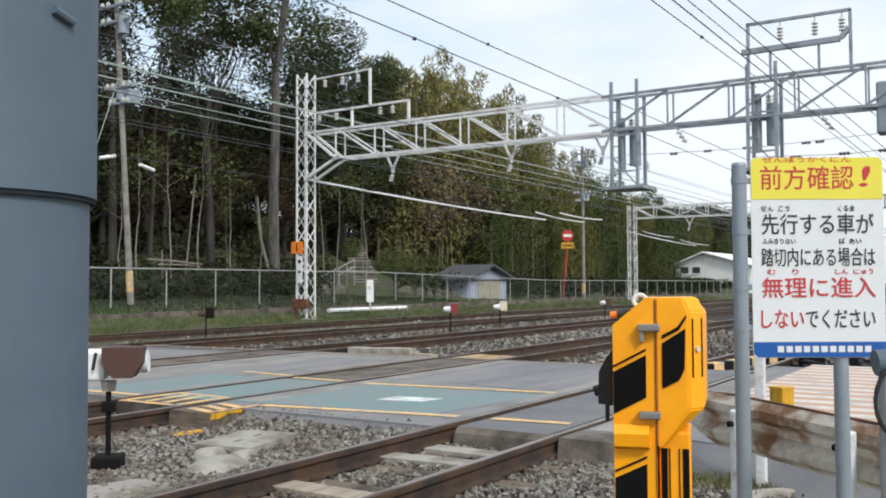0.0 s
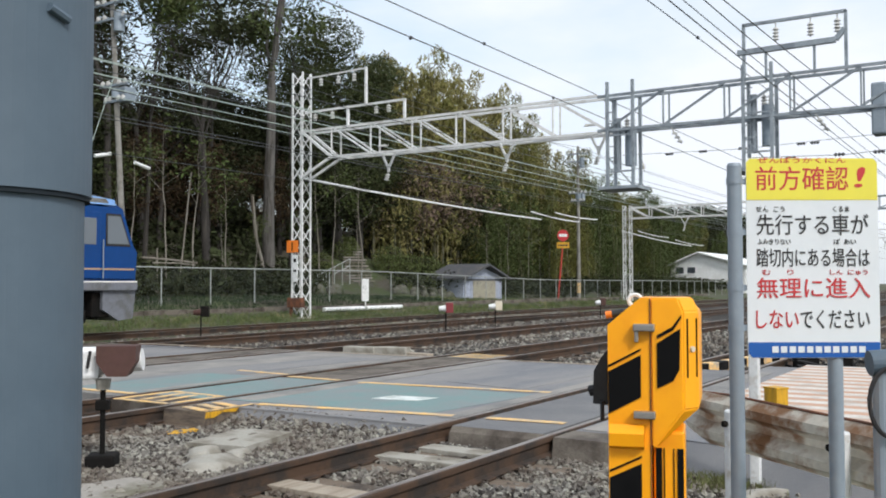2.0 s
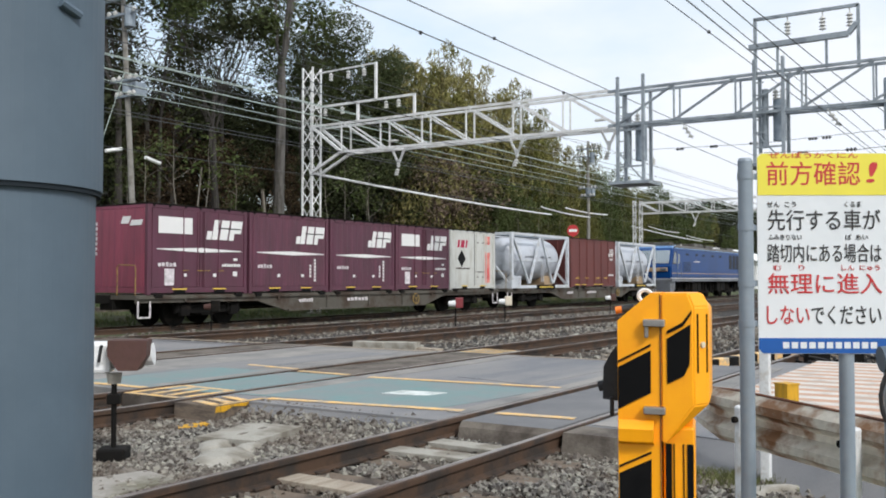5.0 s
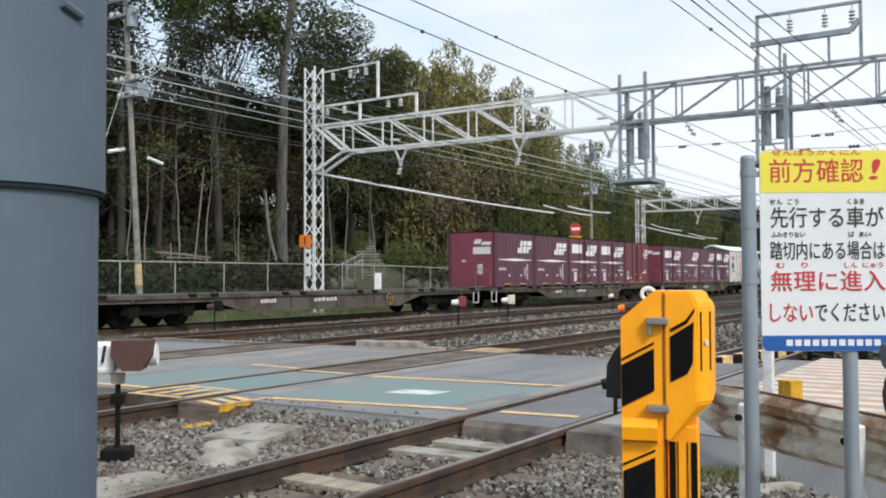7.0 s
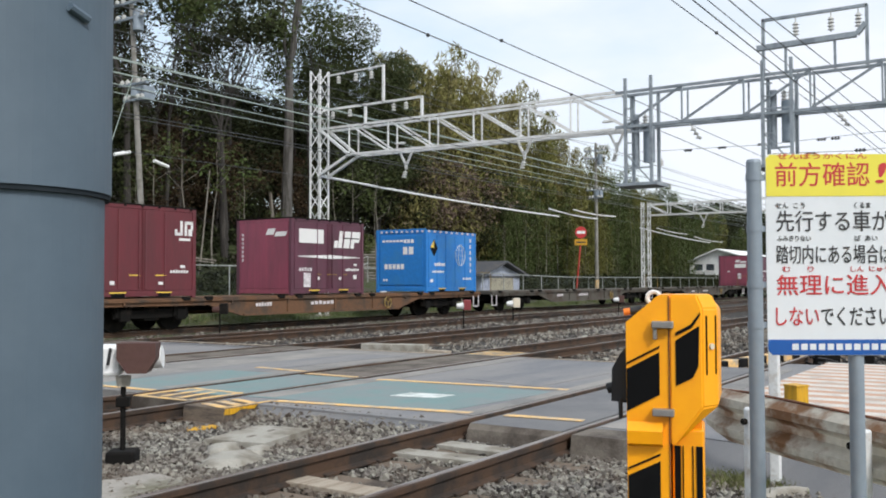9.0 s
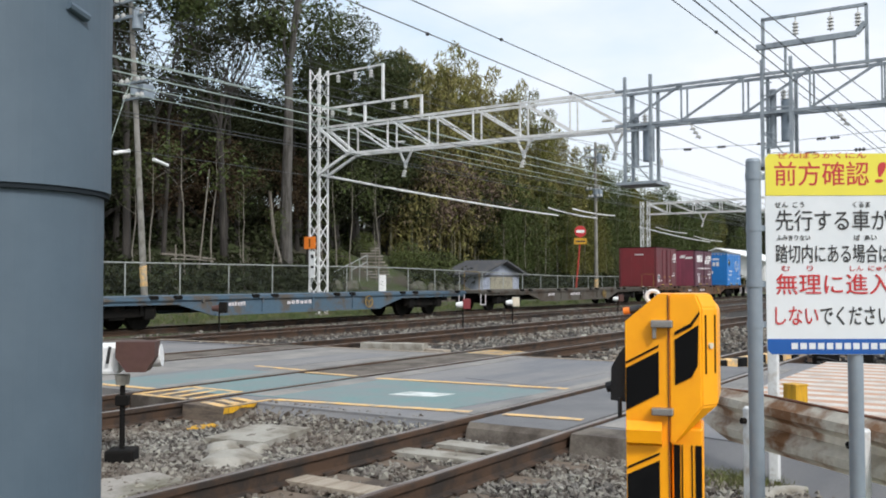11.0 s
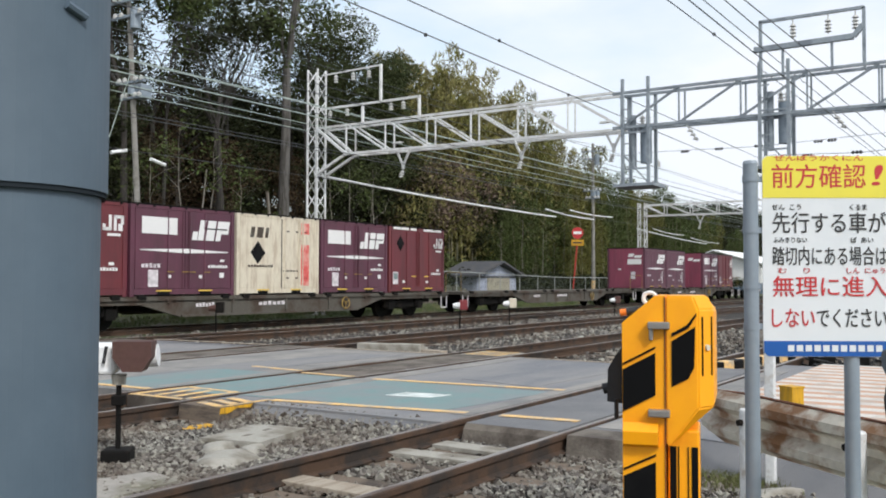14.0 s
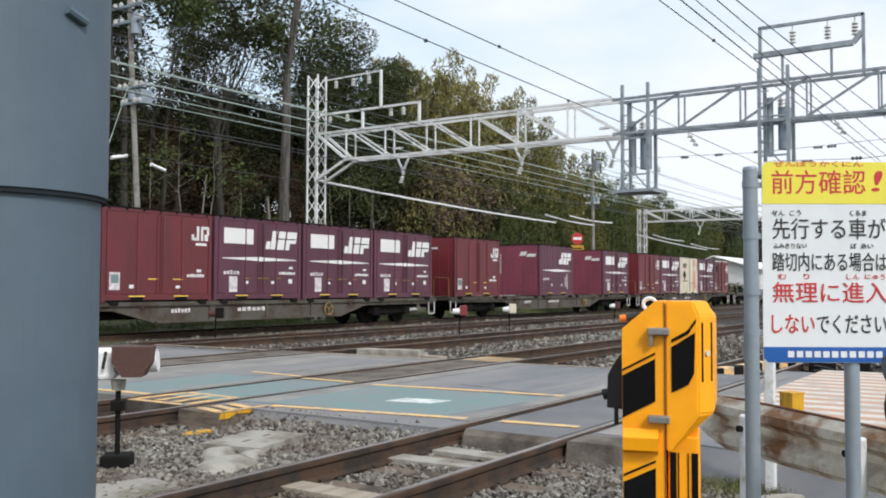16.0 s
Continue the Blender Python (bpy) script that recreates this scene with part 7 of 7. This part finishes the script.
def build_trees():
    used = set()
    bare = [bare_tree("tall half-bare tree with forking limbs and sparse leaves", 16, 0.2, 0.52, "bark", "leaf_dark", 10, 11, 0.04),
            bare_tree("tall bare tree with dark forking limbs", 16, 0.24, 0.45, "bark", "leaf_dark", 6, 12, -0.05, wide=0.6),
            bare_tree("thin half-bare tree with tufts of dull leaves", 16, 0.15, 0.5, "bark", "leaf_mid", 9, 13, 0.06, wide=0.42),
            bare_tree("tall bare grey tree with fine twigs", 16, 0.17, 0.42, "bark", "leaf_dark", 9, 14, -0.03)]
    grand = bare_tree("thick pale grey tree trunk rising through the wood", 19, 0.36, 0.62, "bark_grey", "leaf_dark", 10, 21, 0.015)
    ever = [tree("dense dark evergreen tree on the wooded slope", 10, 4.0, 0.25, 20, 0.25, "leaf_dark", 85, 0.135, "bark", 31 + i, 1.15) for i in range(2)]
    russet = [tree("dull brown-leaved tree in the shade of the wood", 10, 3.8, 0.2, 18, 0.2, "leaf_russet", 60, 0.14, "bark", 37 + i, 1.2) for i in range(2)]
    airy = [tree("tall loose-crowned evergreen with sky showing through", 14, 3.8, 0.3, 24, 0.2, "leaf_dark", 15, 0.14, "bark", 75 + i, 1.2) for i in range(2)]
    dome = tree("round-topped dark green evergreen tree with billowing clumps", 12, 3.2, 0.35, 15, 0.3, "leaf_dome", 1000, 0.07, "bark", 35, 1.35, twig=0, inner=0.75)
    gold = [bamboo("yellow-olive bamboo clump with feathery tops", 12, 2.3, 11, "leaf_gold", 60, 41 + i) for i in range(2)]
    gold.append(bamboo("olive bamboo clump with feathery tops", 12, 2.3, 11, "leaf_olive", 60, 44))
    green = [bamboo("green bamboo clump with pale culms", 11, 2.3, 12, "leaf_mid", 55, 51 + i) for i in range(2)]
    green.append(bamboo("dull olive bamboo clump with pale culms", 11, 2.3, 12, "leaf_olive", 55, 54))
    brown = [tree("rusty brown autumn tree with thin foliage", 8, 3.6, 0.2, 16, 0.14, "leaf_brown", 45, 0.14, "bark", 61 + i, 1.2) for i in range(2)]
    thin = [tree("slender pale sapling leaning among the trees", 9, 1.6, 0.6, 5, 0.055, "leaf_mid", 6, 0.12, "bark_pale", 71 + i, 1.5) for i in range(3)]
    n = 0

    def row(protos, h0, spots):
        nonlocal n
        for x, y, top in spots:
            plant(protos[n % len(protos)], x, y, top, h0, 700 + n, used)
            n += 1
    row(bare, 15.5, [(25.6, 33, 17.4), (29.9, 36, 17.7), (28.3, 34, 16.4), (31.6, 33.4, 18.4), (35.0, 37, 19.2), (33.2, 35, 18.1), (38.4, 34, 17.7), (42.0, 38, 18.0), (32.9, 41, 18.6),
                     (37.8, 42, 18.8), (41.0, 41, 18.8), (27.3, 36, 18.8), (22.5, 34, 17), (24.5, 38, 19), (33.2, 38.5, 19), (36.6, 38.6, 18.4), (30.4, 39.5, 19.0), (26.6, 40, 19.5), (40.2, 36.4, 17.4)])
    row([grand], 18.0, [(35.8, 33.2, 19.4)])
    row(ever, 10.4, [(33.0, 39, 10.4), (37.2, 39, 11.4), (39.8, 38, 11.2), (45.0, 40, 12.0), (36.0, 37, 8.0), (26.6, 36, 9.0), (24.0, 35, 9.5), (22, 36, 12), (43.4, 36.0, 11.2), (41.6, 37.4, 12.2)])
    row(ever, 10.4, [(42.6, 36, 8.5), (44.6, 37.5, 10.0), (48.5, 37.0, 10.5), (52, 37, 11.5), (56.5, 36.5, 11), (61, 37, 11.5), (66, 38, 11), (72, 38, 11), (50, 41, 13.5), (58, 42, 14), (66, 42, 14), (78, 40, 11.5), (86, 41, 11.5), (95, 41, 11), (106, 42, 11)])
    row(ever, 10.4, [(34.5, 42, 11.8), (27.5, 42, 13.5), (23.5, 41, 14), (25.0, 37, 11.5), (31.5, 43, 13), (38.5, 43, 13.5), (42.5, 43, 14), (52.2, 38.4, 8.6), (54.6, 38.0, 8.6), (56.8, 37.4, 8.6), (58.6, 35.4, 8.2), (61.8, 35.4, 7.4), (46.8, 38.4, 8.5), (51, 38, 10), (56.5, 38.5, 11)])
    row(ever, 10.4, [(160, 52, 13), (170, 58, 16), (182, 54, 15), (195, 62, 18.5), (205, 56, 17.5), (215, 66, 21), (228, 60, 19), (240, 70, 22), (250, 62, 20), (190, 72, 21)])
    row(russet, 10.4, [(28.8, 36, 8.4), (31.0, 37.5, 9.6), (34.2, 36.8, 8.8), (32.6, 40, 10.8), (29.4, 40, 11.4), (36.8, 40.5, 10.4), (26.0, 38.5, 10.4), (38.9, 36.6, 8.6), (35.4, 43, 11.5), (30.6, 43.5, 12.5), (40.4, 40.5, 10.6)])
    row(thin, 9.3, [(25.5 + 1.35 * i + 0.5 * math.sin(5 * i), 32.3 + 0.9 * math.sin(3 * i), 7.5 + 2.2 * math.sin(7 * i)) for i in range(14)])
    row(thin, 9.3, [(58 + 3.1 * i, 32.6 + 0.7 * math.sin(3 * i), 6.5 + 1.6 * math.sin(7 * i)) for i in range(9)])
    row(airy, 14.0, [(28.2, 38.4, 15.0), (34.4, 40.2, 13.8), (25.2, 40, 16.6), (41, 40.4, 14.0), (22.4, 38, 16.0), (30.0, 42.5, 16.6), (36.6, 44.2, 14.6), (26.4, 36.4, 13.2), (27.0, 41.5, 18.6), (24.0, 36.5, 17.0), (31.8, 37.0, 13.6), (33.0, 43.0, 16.4), (39.0, 42.0, 14.8)])
    row([dome], 10.6, [(46.0, 36.6, 16.5), (48.3, 36.9, 15.1), (44.4, 37.4, 14.2)])
    row(gold, 12.4, [(52.1, 36.7, 17.4), (55.4, 37, 19.0), (57.3, 36.2, 18.2), (61.8, 37, 18.8), (64.3, 36.6, 18.0), (67.0, 36.5, 16.4), (70.0, 36, 15.2), (73.2, 35.6, 14.6), (78.0, 36, 14.6), (57.9, 40, 19.2), (66.1, 41, 20.2), (70.9, 41, 19), (54.2, 41, 19.2), (60.3, 38.6, 19), (76, 39, 16)])
    row(green, 11.4, [(63.2, 34, 10.3), (67.6, 34, 11.0), (71.9, 34, 11.3), (78.3, 35, 12.1), (82.0, 34, 11.9), (89.6, 35, 11.6), (60.5, 34, 8.7), (87.9, 38, 14.0), (94.5, 35, 11.4), (103.7, 36, 13.6), (108.8, 41, 13.2), (116, 46, 13.2)])
    row(green, 11.4, [(138.0, 47, 13.6), (136.9, 44, 13.1), (150, 46, 13.5), (162, 50, 14), (118, 41, 12.6), (75, 33.4, 8), (85, 33.2, 7.5), (93, 33.6, 8), (69, 32.8, 6.5), (148, 40, 10.5)])
    row(brown, 8.4, [(52.0, 37.2, 10.2), (53.6, 36.2, 10.4), (55.4, 36.0, 10.2), (57.0, 37.2, 10.6), (59.1, 36.5, 10.4), (50.2, 39.5, 10.5), (56.4, 37.4, 9.6), (54.0, 37.8, 9.2), (59.0, 36.8, 9.4)])
    for i, (x, y, r) in enumerate(((49.1, 35.0, 1.15), (50.9, 34.6, 0.95), (52.9, 34.4, 1.0), (54.2, 34.3, 0.75), (49.9, 32.4, 0.8), (48.2, 32.0, 0.6), (46.4, 36.5, 0.95), (46.7, 37.3, 0.9), (40.9, 33.9, 0.9), (45.9, 31.6, 0.55))):
        b = thing("clipped_bush", pose(x, y, ground_z(x, y)), "rounded clipped olive-green bush at the slope's foot", "bush", "clipped bushes")
        leaf_cloud("foliage", "leaf_bush", [(0, 0, r * 0.85), (r * 0.45, 0.1, r * 0.55), (-r * 0.4, -0.1, r * 0.55)], [r, r * 0.72, r * 0.7], 1300, 0.06, b, 800 + i, 0.85, inner=0.7)
        part("stem", bar(bmesh.new(), (0, 0, -0.2), (0, 0, r * 0.8), 0.08, 0.04, sides=6), "bark", b)
    # fallen pale trunks and a broken snag at the wood's edge
    for pts, r, lab in ((((26.6, 32.0, 2.42), (28.2, 32.1, 2.36), (29.9, 32.2, 2.24)), 0.05, "pale fallen branch lying across the undergrowth"),
                        (((27.0, 31.8, 2.2), (28.6, 31.9, 2.2), (29.6, 32.0, 2.12)), 0.035, "thin pale fallen branch lying across the undergrowth"),
                        (((27.4, 32.0, 0.9), (27.42, 32.0, 2.0), (27.4, 32.0, 2.85)), 0.035, "short upright pale stake among the undergrowth"),
                        (((28.6, 32.0, 0.8), (28.9, 32.0, 3.0), (29.5, 32.2, 6.4)), 0.035, "slender leaning pale trunk at the wood's edge"),
                        (((35.0, 32.7, 0.9), (34.75, 32.7, 2.4), (34.3, 32.7, 3.6), (34.0, 32.7, 5.8)), 0.085, "broken pale trunk beside the thick grey tree")):
        tagged(part("fallen_branch", tube(pts, r, 7), "bark_pale"), lab, "branch", "fallen branches")
    # ragged undergrowth over the whole slope
    rng = np.random.default_rng(9)
    xs, ys = rng.uniform(16, 125, 2600), 31.2 + 24 * rng.random(2600) ** 1.6
    cs = [(x, y, ground_z(x, y) + 0.35 + 0.5 * rng.random()) for x, y in zip(xs, ys) if not (38.5 < x - (y - 32) * 1.28 < 46 and y < 39)]
    o = leaf_cloud("undergrowth", "leaf_dark", cs, rng.uniform(0.5, 1.2, len(cs)), 55, 0.15, None, 10)
    tagged(o, "dark leafy undergrowth covering the hillside", "undergrowth", kind="stuff")
    cs = [(x, y, ground_z(x, y) + 0.2 + 0.4 * rng.random()) for x, y in zip(rng.uniform(16, 110, 700), rng.uniform(30.4, 33.5, 700)) if not 37 < x < 57]
    o = leaf_cloud("low_shrubs", "leaf_dark", cs, rng.uniform(0.3, 0.7, len(cs)), 60, 0.11, None, 12)
    tagged(o, "low mixed green shrubs at the foot of the slope", "shrubs", kind="stuff")


def blades(name, mat, spots, h, label, seed):
    rng = np.random.default_rng(seed)
    n = len(spots)
    a = rng.uniform(0, 6.28, n)
    w = 0.012 * (h / 0.25) * rng.uniform(0.7, 1.5, n)
    t = np.stack([np.cos(a) * w, np.sin(a) * w, np.zeros(n)], 1)
    lean = rng.normal(size=(n, 3)) * (0.35, 0.35, 0) * h
    hh = h * rng.uniform(0.4, 1.3, n)
    tip = spots + lean + np.stack([np.zeros(n), np.zeros(n), hh], 1)
    mid = spots + lean * 0.35 + np.stack([np.zeros(n), np.zeros(n), hh * 0.6], 1)
    v = np.stack([spots - t, spots + t, mid + t * 0.8, tip, mid - t * 0.8], 1).reshape(-1, 3)
    me = bpy.data.meshes.new(name)
    me.from_pydata(v.tolist(), [], np.arange(5 * n).reshape(-1, 5).tolist())
    me.materials.append(M[mat])
    tagged(new(name, me), label, "grass", kind="stuff")


def build_grass():
    rng = np.random.default_rng(3)
    n = 52000
    x, y = 12 + 75 * rng.random(n) ** 1.5, rng.uniform(23.7, 30.5, n)
    y = np.where((y > 25.9) & (y < 26.8), y - 1.6, y)
    z = np.array([ground_z(a, b) for a, b in zip(x, y)])
    p = np.stack([x, y, z], 1)
    tuft = np.array([noise.noise((a * 0.6, b * 1.2, 3.0)) for a, b in zip(x, y)])
    # Behind the trough the cover turns dark: the bank's shade put into colour.
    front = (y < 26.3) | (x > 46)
    blades("verge_grass", "grass", p[front & (tuft > -0.25)], 0.17, "rough pale green grass and weeds along the far verge", 4)
    blades("bank_ivy", "ivy", p[~front], 0.13, "ivy and low ground cover, the bank's shade put into its dark green", 8)
    n = 5200
    c = rng.normal(size=(46, 2)) * (0.75, 0.3) + (5.2, 1.3)
    c[:14] = rng.normal(size=(14, 2)) * (0.2, 0.14) + (6.8, 1.95)
    c[14:26] = rng.normal(size=(12, 2)) * (0.22, 0.1) + (6.85, 1.66)
    k = rng.integers(0, 46, n)
    p = c[k] + rng.normal(size=(n, 2)) * 0.1
    blades("roadside_weeds", "weed", np.concatenate([p, np.full((n, 1), -0.23)], 1), 0.075, "patchy green weeds at the roadside by the guard rail", 6)


build_trees()
build_grass()


# seconds, and how far the train has run ahead of its steady pace
PACE = [(0, 0.3), (1.5, 0.6), (2, 0.8), (2.5, 0.27), (3, 0.3), (3.5, -0.4), (4, 0.34), (5, 0.1), (6, -0.05), (6.5, -0.15), (7, -0.1), (7.5, -0.1), (8, 0.0), (8.5, -0.03), (9, 0.07), (10.2, 0.15),
        (11.5, 0.25), (12, 0.45), (12.5, 0.0), (13, 0.3), (13.5, 0.18), (14, 0.35), (14.5, 0.0), (15, 0.17), (15.5, -0.85), (16, 0.07)]


def motions():
    """The train runs past from one side of the crossing to the other, nearly at one pace."""
    for ob, s, h in ROLLING:
        walk(ob, [(t, pose(s + t * SPEED + d, TRAIN_Y, TRAIN_Z + h)) for t, d in PACE])


motions()
